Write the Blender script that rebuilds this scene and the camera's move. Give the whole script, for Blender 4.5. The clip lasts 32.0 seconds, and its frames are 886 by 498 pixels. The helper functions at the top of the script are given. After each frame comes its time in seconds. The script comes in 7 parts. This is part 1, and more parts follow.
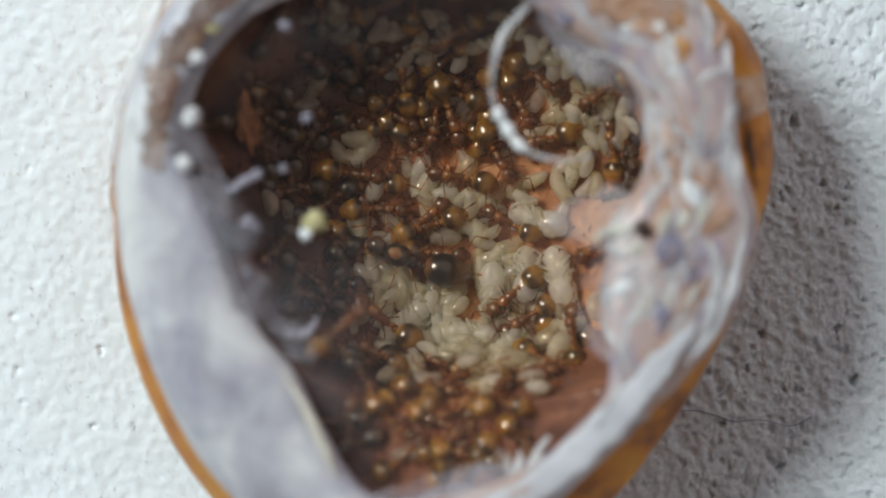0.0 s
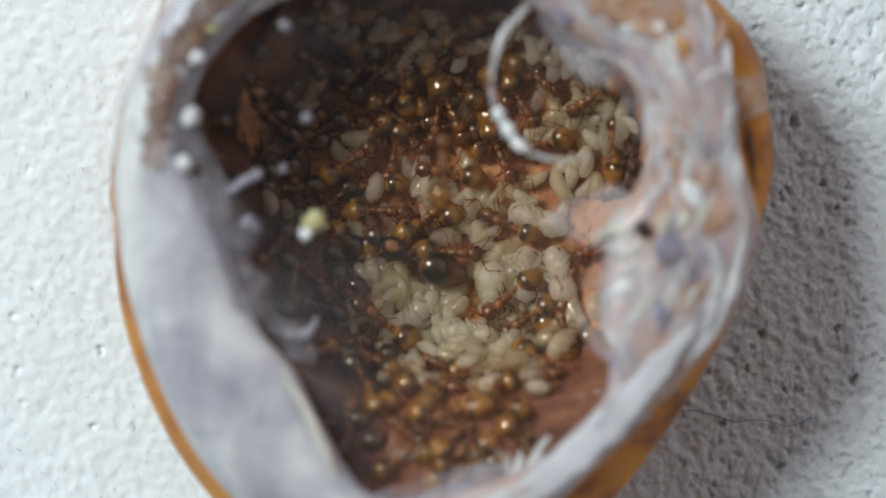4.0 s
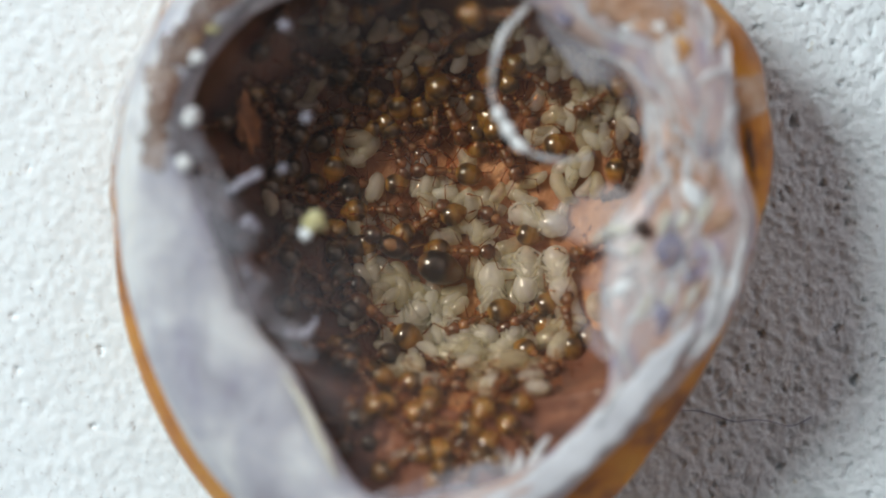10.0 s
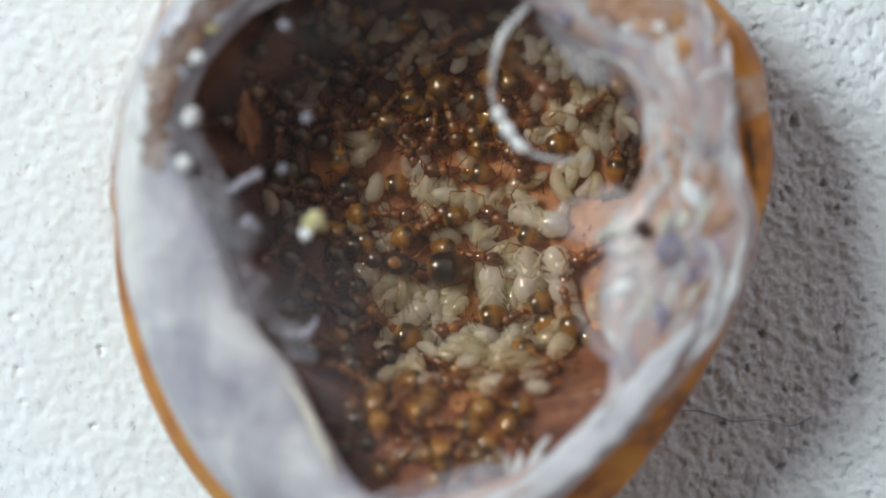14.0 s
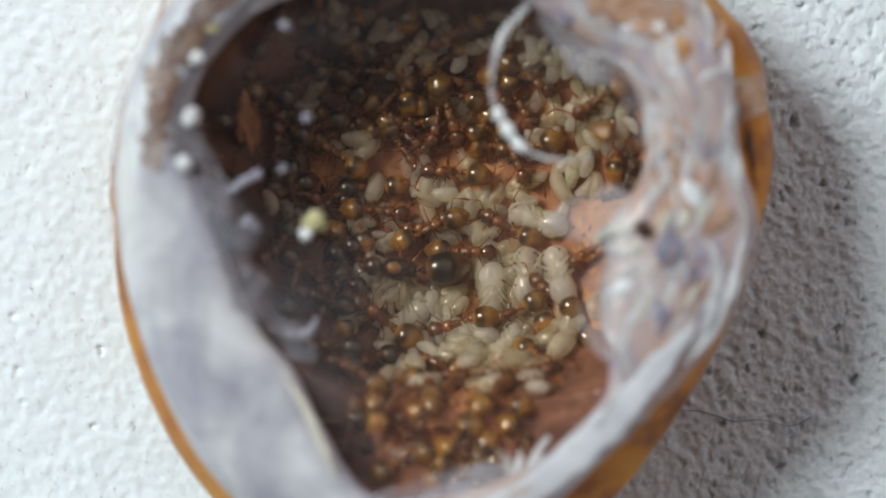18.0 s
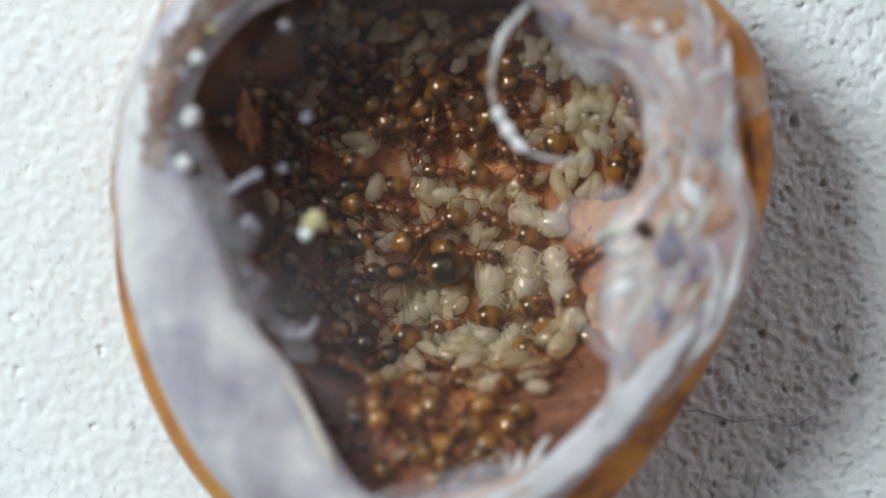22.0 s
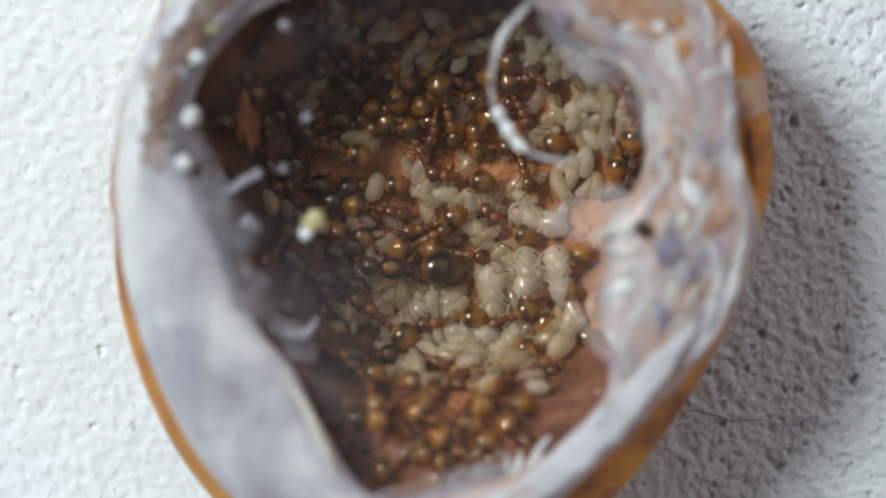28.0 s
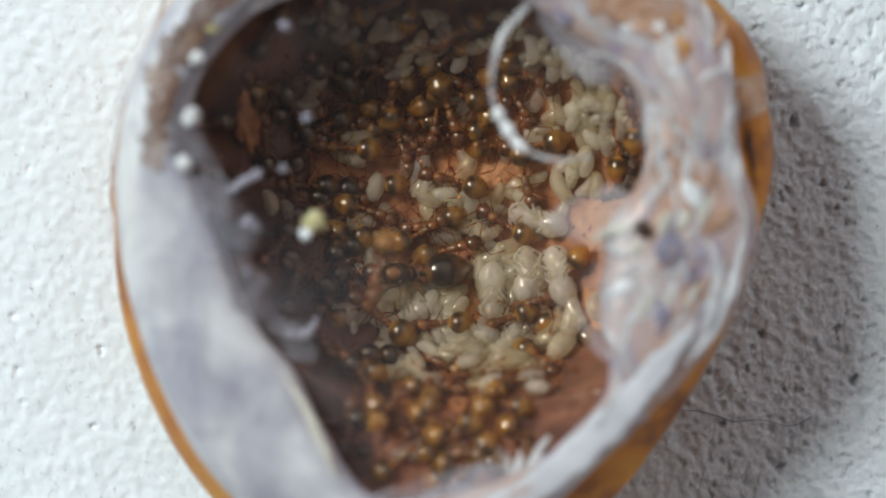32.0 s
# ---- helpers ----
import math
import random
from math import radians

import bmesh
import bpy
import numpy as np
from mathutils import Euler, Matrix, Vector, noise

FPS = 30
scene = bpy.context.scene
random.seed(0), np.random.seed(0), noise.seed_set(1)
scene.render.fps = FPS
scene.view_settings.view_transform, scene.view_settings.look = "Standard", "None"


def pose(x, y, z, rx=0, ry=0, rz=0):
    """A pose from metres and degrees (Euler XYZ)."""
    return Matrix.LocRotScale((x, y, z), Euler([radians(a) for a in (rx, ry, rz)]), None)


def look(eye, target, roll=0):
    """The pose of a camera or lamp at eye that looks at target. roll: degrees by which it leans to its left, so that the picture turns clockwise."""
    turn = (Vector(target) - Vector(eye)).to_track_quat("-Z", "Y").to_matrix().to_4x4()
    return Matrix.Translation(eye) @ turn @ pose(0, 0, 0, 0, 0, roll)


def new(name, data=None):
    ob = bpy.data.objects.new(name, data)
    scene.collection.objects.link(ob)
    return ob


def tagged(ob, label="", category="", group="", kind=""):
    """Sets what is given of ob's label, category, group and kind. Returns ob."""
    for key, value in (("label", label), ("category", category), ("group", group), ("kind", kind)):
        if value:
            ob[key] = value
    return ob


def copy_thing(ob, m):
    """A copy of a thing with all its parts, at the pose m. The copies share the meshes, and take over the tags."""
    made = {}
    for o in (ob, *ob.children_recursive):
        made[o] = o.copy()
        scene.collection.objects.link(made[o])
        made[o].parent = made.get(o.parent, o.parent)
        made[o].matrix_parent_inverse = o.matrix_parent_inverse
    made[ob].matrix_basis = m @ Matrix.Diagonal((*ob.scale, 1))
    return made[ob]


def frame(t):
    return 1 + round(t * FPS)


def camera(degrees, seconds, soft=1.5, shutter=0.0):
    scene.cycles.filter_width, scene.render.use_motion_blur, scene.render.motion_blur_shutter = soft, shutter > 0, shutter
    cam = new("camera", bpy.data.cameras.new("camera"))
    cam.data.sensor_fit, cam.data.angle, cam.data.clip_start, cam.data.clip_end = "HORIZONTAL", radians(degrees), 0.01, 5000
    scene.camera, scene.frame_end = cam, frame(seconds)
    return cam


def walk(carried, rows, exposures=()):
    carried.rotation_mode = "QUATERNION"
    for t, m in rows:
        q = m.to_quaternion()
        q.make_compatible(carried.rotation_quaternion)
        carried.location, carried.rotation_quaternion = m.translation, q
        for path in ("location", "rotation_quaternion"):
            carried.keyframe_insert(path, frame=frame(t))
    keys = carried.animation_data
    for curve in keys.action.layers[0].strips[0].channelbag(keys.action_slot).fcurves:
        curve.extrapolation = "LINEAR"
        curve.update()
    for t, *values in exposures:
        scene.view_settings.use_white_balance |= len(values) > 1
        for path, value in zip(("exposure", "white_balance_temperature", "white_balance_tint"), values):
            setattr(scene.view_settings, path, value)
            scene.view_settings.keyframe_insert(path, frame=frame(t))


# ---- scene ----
cam = camera(14.9, 32.0, soft=1.9)
cam.data.dof.use_dof = True
cam.data.dof.focus_distance = 0.1188
cam.data.dof.aperture_fstop = 20.5
walk(cam, [(0, pose(0, 0, 0.12)), (32, pose(0, 0, 0.12))], exposures=[(0, -0.13), (6.0, -0.13), (7.5, -0.05), (32, -0.05)])

# ---- light: one lamp high on one side, the pale room round it ----
world = bpy.data.worlds.new("room")
scene.world = world
world.use_nodes = True
room = world.node_tree
room_way = room.nodes.new("ShaderNodeTexCoord")
room_dot = room.nodes.new("ShaderNodeVectorMath")
room_dot.operation = "DOT_PRODUCT"
room_dot.inputs[1].default_value = (0.78, 0.62, 0.14)
room_ramp = room.nodes.new("ShaderNodeValToRGB")
room_ramp.color_ramp.elements[0].position, room_ramp.color_ramp.elements[0].color = 0.0, (0.18, 0.167, 0.175, 1)
room_ramp.color_ramp.elements[1].position, room_ramp.color_ramp.elements[1].color = 1.0, (4.1, 3.9, 4.2, 1)
room.links.new(room_way.outputs["Generated"], room_dot.inputs[0])
room.links.new(room_dot.outputs["Value"], room_ramp.inputs[0])
room.links.new(room_ramp.outputs[0], room.nodes["Background"].inputs[0])
world.node_tree.nodes["Background"].inputs[1].default_value = 0.19
sun_data = bpy.data.lights.new("sun", "SUN")
sun_data.energy, sun_data.angle, sun_data.color = 4.0, radians(21), (0.85, 0.96, 1.0)
sun = new("sun", sun_data)
SUN_UP, SUN_FROM = radians(46), radians(148.5)
sun.matrix_world = look((math.cos(SUN_UP) * math.cos(SUN_FROM), math.cos(SUN_UP) * math.sin(SUN_FROM), math.sin(SUN_UP)), (0, 0, 0))

MM = 0.001

# ---- materials ----


class Nodes:
    """A material and short ways to its nodes."""

    def __init__(self, name):
        self.mat = bpy.data.materials.new(name)
        self.mat.use_nodes = True
        self.tree = self.mat.node_tree
        self.bsdf = self.tree.nodes["Principled BSDF"]
        self.coord = self.tree.nodes.new("ShaderNodeTexCoord").outputs["Object"]

    def link(self, a, b):
        self.tree.links.new(a, b)

    def put(self, **values):
        for key, value in values.items():
            socket = self.bsdf.inputs[key.replace("_", " ")]
            if hasattr(value, "is_output"):
                self.link(value, socket)
            else:
                socket.default_value = value
        return self

    def noise(self, scale, detail=4, rough=0.6, stretch=None, distortion=0.0):
        n = self.tree.nodes.new("ShaderNodeTexNoise")
        n.inputs["Scale"].default_value, n.inputs["Detail"].default_value = scale, detail
        n.inputs["Roughness"].default_value, n.inputs["Distortion"].default_value = rough, distortion
        source = self.coord
        if stretch:
            m = self.tree.nodes.new("ShaderNodeMapping")
            m.inputs["Scale"].default_value = stretch[:3]
            if len(stretch) > 3:
                m.inputs["Rotation"].default_value[2] = radians(stretch[3])
            self.link(self.coord, m.inputs["Vector"])
            source = m.outputs[0]
        self.link(source, n.inputs["Vector"])
        return n.outputs["Fac"]

    def ramp(self, fac, *stops):
        r = self.tree.nodes.new("ShaderNodeValToRGB")
        e = r.color_ramp.elements
        while len(e) < len(stops):
            e.new(0.5)
        for el, (p, c) in zip(e, stops):
            el.position = p
            el.color = (*c, 1) if len(c) == 3 else c
        self.link(fac, r.inputs[0])
        return r.outputs[0]

    def mix(self, fac, a, b, how="MIX"):
        m = self.tree.nodes.new("ShaderNodeMix")
        m.data_type, m.blend_type = "RGBA", how
        for value, socket in ((fac, m.inputs[0]), (a, m.inputs[6]), (b, m.inputs[7])):
            if hasattr(value, "is_output"):
                self.link(value, socket)
            else:
                socket.default_value = value if isinstance(value, float) else (*value, 1)
        return m.outputs[2]

    def along(self, axis, low, high):
        s = self.tree.nodes.new("ShaderNodeSeparateXYZ")
        self.link(self.coord, s.inputs[0])
        m = self.tree.nodes.new("ShaderNodeMapRange")
        m.inputs["From Min"].default_value, m.inputs["From Max"].default_value = low, high
        self.link(s.outputs[axis], m.inputs["Value"])
        return m.outputs[0]

    def random(self):
        return self.tree.nodes.new("ShaderNodeObjectInfo").outputs["Random"]

    def thin(self, share, colour):
        """Lets part of the light straight through, as wax, wet skin and thin horn do."""
        clear, mixer = self.tree.nodes.new("ShaderNodeBsdfTransparent"), self.tree.nodes.new("ShaderNodeMixShader")
        clear.inputs[0].default_value = (*colour, 1)
        if hasattr(share, "is_output"):
            self.link(share, mixer.inputs[0])
        else:
            mixer.inputs[0].default_value = share
        self.link(self.bsdf.outputs[0], mixer.inputs[1])
        self.link(clear.outputs[0], mixer.inputs[2])
        self.link(mixer.outputs[0], self.tree.nodes["Material Output"].inputs[0])
        return self

    def wet(self, share, rough):
        """A thin wet gloss over whatever the surface is so far."""
        out = self.tree.nodes["Material Output"].inputs[0]
        under = out.links[0].from_socket
        gloss, mixer = self.tree.nodes.new("ShaderNodeBsdfGlossy"), self.tree.nodes.new("ShaderNodeMixShader")
        mixer.inputs[0].default_value, gloss.inputs["Roughness"].default_value = share, rough
        self.link(under, mixer.inputs[1])
        self.link(gloss.outputs[0], mixer.inputs[2])
        self.link(mixer.outputs[0], out)
        return self

    def bump(self, height, distance, strength=1.0):
        b = self.tree.nodes.new("ShaderNodeBump")
        b.inputs["Distance"].default_value, b.inputs["Strength"].default_value = distance, strength
        self.link(height, b.inputs["Height"])
        self.link(b.outputs[0], self.bsdf.inputs["Normal"])
        self.link(b.outputs[0], self.bsdf.inputs["Coat Normal"])
        return self


def plaster_material():
    n = Nodes("white_plaster")
    pores = n.noise(3300, 5, 0.7, (1, 0.75, 1, 32))
    broad = n.noise(420, 3)
    col = n.ramp(pores, (0.29, (0.36, 0.33, 0.29)), (0.355, (0.69, 0.70, 0.70)), (0.42, (0.81, 0.845, 0.85)), (0.7, (0.83, 0.865, 0.87)))
    col = n.mix(n.ramp(broad, (0.4, (0, 0, 0)), (0.75, (0.5, 0.5, 0.5))), col, (0.83, 0.865, 0.865))
    specks = n.ramp(n.noise(900, 2, 0.5), (0.74, (0, 0, 0)), (0.78, (0.6, 0.6, 0.6)))
    col = n.mix(specks, col, (0.55, 0.47, 0.28))
    n.put(Base_Color=col, Roughness=0.92, Specular_IOR_Level=0.2)
    coarse = n.along(0, -0.006, 0.009)
    strength = n.tree.nodes.new("ShaderNodeMath")
    strength.operation = "MULTIPLY_ADD"
    strength.inputs[1].default_value, strength.inputs[2].default_value = 0.68, 0.22
    n.link(coarse, strength.inputs[0])
    n.bump(n.noise(6400, 6, 0.7, (1, 0.75, 1, 32)), 0.00018)
    n.link(strength.outputs[0], n.tree.nodes["Bump"].inputs["Strength"])
    return n.mat


def husk_material():
    n = Nodes("amber_husk")
    col = n.ramp(n.noise(420, 5, 0.65, (1, 1, 0.4)), (0.34, (0.17, 0.046, 0.004)), (0.46, (0.44, 0.145, 0.006)), (0.60, (0.56, 0.23, 0.014)))
    col = n.mix(n.ramp(n.noise(1500, 4), (0.60, (0, 0, 0)), (0.80, (0.6, 0.6, 0.6))), col, (0.24, 0.085, 0.02))
    n.put(Base_Color=col, Roughness=0.5, Specular_IOR_Level=0.18, Subsurface_Weight=0.1, Subsurface_Radius=(1.0, 0.45, 0.15), Subsurface_Scale=0.0006)
    return n.bump(n.noise(1800, 4, 0.6, (1, 1, 0.3)), 0.00004).mat


def pale_husk_material():
    n = Nodes("pale_husk")
    col = n.ramp(n.noise(700, 5, 0.65, (1, 1, 0.25)), (0.36, (0.22, 0.08, 0.02)), (0.5, (0.42, 0.20, 0.08)), (0.63, (0.52, 0.33, 0.21)))
    n.put(Base_Color=col, Roughness=0.45, Subsurface_Weight=0.15, Subsurface_Radius=(1.0, 0.5, 0.25), Subsurface_Scale=0.0005)
    return n.bump(n.noise(1800, 4, 0.6, (1, 1, 0.3)), 0.00005).mat


def lining_material():
    n = Nodes("pale_lining")
    cloud = n.noise(330, 5, 0.6, distortion=0.6)
    streak = n.noise(620, 5, 0.62, (1, 0.28, 1, 10), 0.8)
    torn = n.along(0, -0.003, 0.006)
    col = n.ramp(cloud, (0.36, (0.33, 0.315, 0.345)), (0.44, (0.40, 0.385, 0.42)), (0.52, (0.47, 0.455, 0.47)), (0.62, (0.60, 0.59, 0.585)))
    col = n.mix(n.mix(torn, (0, 0, 0), (0.8, 0.8, 0.8)), col, (0.44, 0.31, 0.275))
    dark = n.mix(torn, (0.2, 0.2, 0.2), n.ramp(streak, (0.36, (0.8, 0.8, 0.8)), (0.46, (0, 0, 0))))
    col = n.mix(n.mix(n.ramp(streak, (0.40, (1, 1, 1)), (0.47, (0, 0, 0))), (0, 0, 0), dark), col, (0.235, 0.21, 0.32))
    col = n.mix(n.ramp(streak, (0.55, (0, 0, 0)), (0.66, (0.7, 0.7, 0.7))), col, (0.64, 0.62, 0.59))
    rust = n.ramp(n.noise(260, 4, 0.6, (1, 0.6, 1, 10)), (0.47, (0, 0, 0)), (0.61, (0.85, 0.85, 0.85)))
    rust = n.mix(torn, (0, 0, 0), rust)
    col = n.mix(rust, col, (0.46, 0.26, 0.17))
    n.put(Base_Color=col, Roughness=0.4, Subsurface_Weight=0.2, Subsurface_Radius=(1.0, 0.75, 0.6), Subsurface_Scale=0.0004)
    return n.bump(n.noise(1300, 5, 0.65, (1, 0.35, 1, 10)), 0.00006).mat


def cavity_material():
    n = Nodes("brown_frass")
    col = n.ramp(n.noise(320, 4, 0.6), (0.34, (0.11, 0.045, 0.024)), (0.50, (0.30, 0.125, 0.053)), (0.63, (0.55, 0.285, 0.135)))
    col = n.mix(n.ramp(n.noise(2600, 4, 0.7), (0.30, (1, 1, 1)), (0.52, (0, 0, 0))), col, (0.25, 0.10, 0.045))
    n.put(Base_Color=col, Roughness=0.55)
    return n.bump(n.noise(3000, 5, 0.7), 0.0001).mat


def fibre_material(name, a, b, worn=0.0):
    n = Nodes(name)
    n.put(Base_Color=n.ramp(n.noise(1200, 3), (0.35, a), (0.65, b)), Roughness=0.5, Subsurface_Weight=0.2, Subsurface_Radius=(1, 0.9, 0.8), Subsurface_Scale=0.0003)
    if worn:
        n.thin(n.ramp(n.noise(900, 4, 0.6, (1, 0.5, 1, 10)), (0.36, (0.1, 0.1, 0.1)), (0.62, (worn, worn, worn))), (1, 1, 1))
    return n.mat


def chitin_material(name, dark, mid, pale, clear=0.2):
    n = Nodes(name)
    col = n.ramp(n.noise(2200, 4), (0.36, dark), (0.5, mid), (0.66, pale))
    col = n.mix(n.ramp(n.random(), (0, (0, 0, 0)), (1, (0.5, 0.5, 0.5))), col, dark)
    n.put(Base_Color=col, Roughness=0.3, Subsurface_Weight=0.6, Subsurface_Radius=(1.0, 0.5, 0.2), Subsurface_Scale=0.0004)
    n.thin(clear, (0.85, 0.52, 0.25)).wet(0.04, 0.1)
    return n.bump(n.noise(9000, 3, 0.6), 0.000006).mat


def gaster_material(name, front, band, amber, length, dark_to, clear):
    """Smoky fore part, clear amber behind it, thin dark bands where the plates overlap."""
    n = Nodes(name)
    s = n.along(0, 0.0, -length)
    col = n.ramp(s, (0.0, amber), (0.12, front), (dark_to - 0.22, front), (dark_to + 0.12, amber), (0.66, amber), (0.675, band), (0.69, amber), (0.82, amber), (0.835, band), (0.85, amber))
    col = n.mix(n.ramp(n.random(), (0.0, (0, 0, 0)), (1, (0.5, 0.5, 0.5))), col, front)
    col = n.mix(n.ramp(n.noise(1500, 3), (0.45, (0, 0, 0)), (0.85, (0.3, 0.3, 0.3))), col, amber)
    n.put(Base_Color=col, Roughness=0.3, Subsurface_Weight=0.5, Subsurface_Radius=(1.0, 0.6, 0.25), Subsurface_Scale=0.0005)
    n.thin(n.ramp(s, (0.0, (0.35 * clear,) * 3), (dark_to, (0.4 * clear,) * 3), (dark_to + 0.15, (clear,) * 3), (1.0, (clear,) * 3)), (0.86, 0.64, 0.34))
    return n.wet(0.06, 0.06).mat


def brood_material(name, a, b, soft, clear):
    """Milky wax: light spreads deep inside, a wet gloss over it, and a share of it clear."""
    n = Nodes(name)
    col = n.ramp(n.noise(1100, 2), (0.35, a), (0.65, b))
    col = n.mix(n.ramp(n.random(), (0.3, (0, 0, 0)), (1.0, (0.3, 0.3, 0.3))), col, (a[0] * 0.95, a[1] * 0.9, a[2] * 0.8))
    n.put(Base_Color=col, Roughness=0.4, Specular_IOR_Level=0.25, Subsurface_Weight=1.0, Subsurface_Radius=(1.0, 0.95, 0.8), Subsurface_Scale=soft)
    glow, half = n.tree.nodes.new("ShaderNodeBsdfTranslucent"), n.tree.nodes.new("ShaderNodeMixShader")
    n.link(col, glow.inputs[0])
    half.inputs[0].default_value = 0.46
    n.link(n.bsdf.outputs[0], half.inputs[1])
    n.link(glow.outputs[0], half.inputs[2])
    clearer, mixer = n.tree.nodes.new("ShaderNodeBsdfTransparent"), n.tree.nodes.new("ShaderNodeMixShader")
    clearer.inputs[0].default_value = (0.98, 0.95, 0.85, 1)
    n.link(n.mix(1.0, n.ramp(n.noise(1500, 2), (0.36, (0.7,) * 3), (0.64, (1.0,) * 3)), n.ramp(n.random(), (0.0, (clear * 0.6,) * 3), (1.0, (min(0.85, clear * 1.5),) * 3)), "MULTIPLY"), mixer.inputs[0])
    n.link(half.outputs[0], mixer.inputs[1])
    n.link(clearer.outputs[0], mixer.inputs[2])
    n.link(mixer.outputs[0], n.tree.nodes["Material Output"].inputs[0])
    n.wet(0.055, 0.07)
    return n.bump(n.noise(2600, 2), 0.00002).mat


PALE_HUSK = pale_husk_material()
PLASTER, HUSK, LINING, CAVITY = plaster_material(), husk_material(), lining_material(), cavity_material()
WHITE_FIBRE = fibre_material("white_fibre", (0.62, 0.61, 0.60), (0.8, 0.8, 0.78))
WHITE_LINING = fibre_material("white_lining", (0.54, 0.53, 0.545), (0.64, 0.63, 0.64), 0.2)
GREY_FIBRE = fibre_material("grey_fibre", (0.30, 0.275, 0.325), (0.46, 0.43, 0.48), 0.9)
RUST_FIBRE = fibre_material("rust_fibre", (0.45, 0.20, 0.07), (0.62, 0.32, 0.10), 0.25)
DARK = fibre_material("dark_brown", (0.03, 0.015, 0.01), (0.09, 0.045, 0.025))
PALE_FIBRE = fibre_material("pale_rib", (0.50, 0.47, 0.465), (0.70, 0.68, 0.665), 0.9)
PINK_SKIN = fibre_material("pink_skin", (0.38, 0.19, 0.10), (0.57, 0.35, 0.235), 0.55)
DARKENING_CRUMBS = fibre_material("darkening_crumbs", (0.022, 0.012, 0.011), (0.06, 0.03, 0.025))
PURPLE_SKIN = fibre_material("purple_skin", (0.23, 0.205, 0.285), (0.31, 0.28, 0.36), 0.75)
STREAK = fibre_material("white_streak", (0.55, 0.53, 0.53), (0.72, 0.70, 0.69), 0.6)
CREAM_FIBRE = fibre_material("cream_fibre", (0.62, 0.57, 0.46), (0.76, 0.71, 0.60), 0.4)
BARK = fibre_material("bark", (0.20, 0.085, 0.04), (0.42, 0.19, 0.08), 0.2)
BLUE_FIBRE = fibre_material("blue_fibre", (0.06, 0.07, 0.15), (0.10, 0.12, 0.22))
YELLOW_GRAIN = fibre_material("yellow_grain", (0.50, 0.44, 0.19), (0.66, 0.61, 0.38), 0.3)
CHITIN = chitin_material("amber_chitin", (0.13, 0.056, 0.021), (0.32, 0.14, 0.043), (0.45, 0.23, 0.074), 0.36)
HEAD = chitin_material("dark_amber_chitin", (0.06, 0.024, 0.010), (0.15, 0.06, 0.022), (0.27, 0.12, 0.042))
LIMB = chitin_material("pale_chitin", (0.09, 0.04, 0.018), (0.18, 0.085, 0.035), (0.28, 0.14, 0.06), 0.74)
QUEEN_CHITIN = chitin_material("dark_chitin", (0.02, 0.014, 0.014), (0.05, 0.03, 0.022), (0.16, 0.08, 0.04))
QUEEN_SPOT = chitin_material("orange_chitin", (0.14, 0.06, 0.025), (0.34, 0.17, 0.065), (0.48, 0.28, 0.12))
EYE = chitin_material("eye_black", (0.008, 0.007, 0.007), (0.014, 0.012, 0.012), (0.02, 0.018, 0.016))
GASTER = gaster_material("amber_gaster", (0.05, 0.028, 0.013), (0.24, 0.13, 0.04), (0.60, 0.33, 0.065), 0.95 * MM, 0.5, 0.6)
# The workers' gaster again, darkened to stand for shade on the left wall.
SHADED_GASTER = gaster_material("shaded_gaster", (0.018, 0.013, 0.013), (0.05, 0.03, 0.02), (0.16, 0.10, 0.045), 0.95 * MM, 0.55, 0.4)
QUEEN_GASTER = gaster_material("queen_gaster", (0.012, 0.009, 0.008), (0.04, 0.02, 0.01), (0.20, 0.10, 0.03), 1.7 * MM, 0.7, 0.08)
LARVA = brood_material("larva_white", (0.93, 0.95, 0.84), (0.985, 0.99, 0.93), 0.0012, 0.53)
PUPA = brood_material("pupa_white", (0.96, 0.965, 0.89), (0.99, 0.99, 0.96), 0.0011, 0.37)
CREAM = brood_material("cream_brood", (0.82, 0.76, 0.52), (0.90, 0.85, 0.66), 0.0009, 0.62)
GLASSY = brood_material("glassy_brood", (0.80, 0.76, 0.62), (0.90, 0.87, 0.75), 0.0009, 0.66)


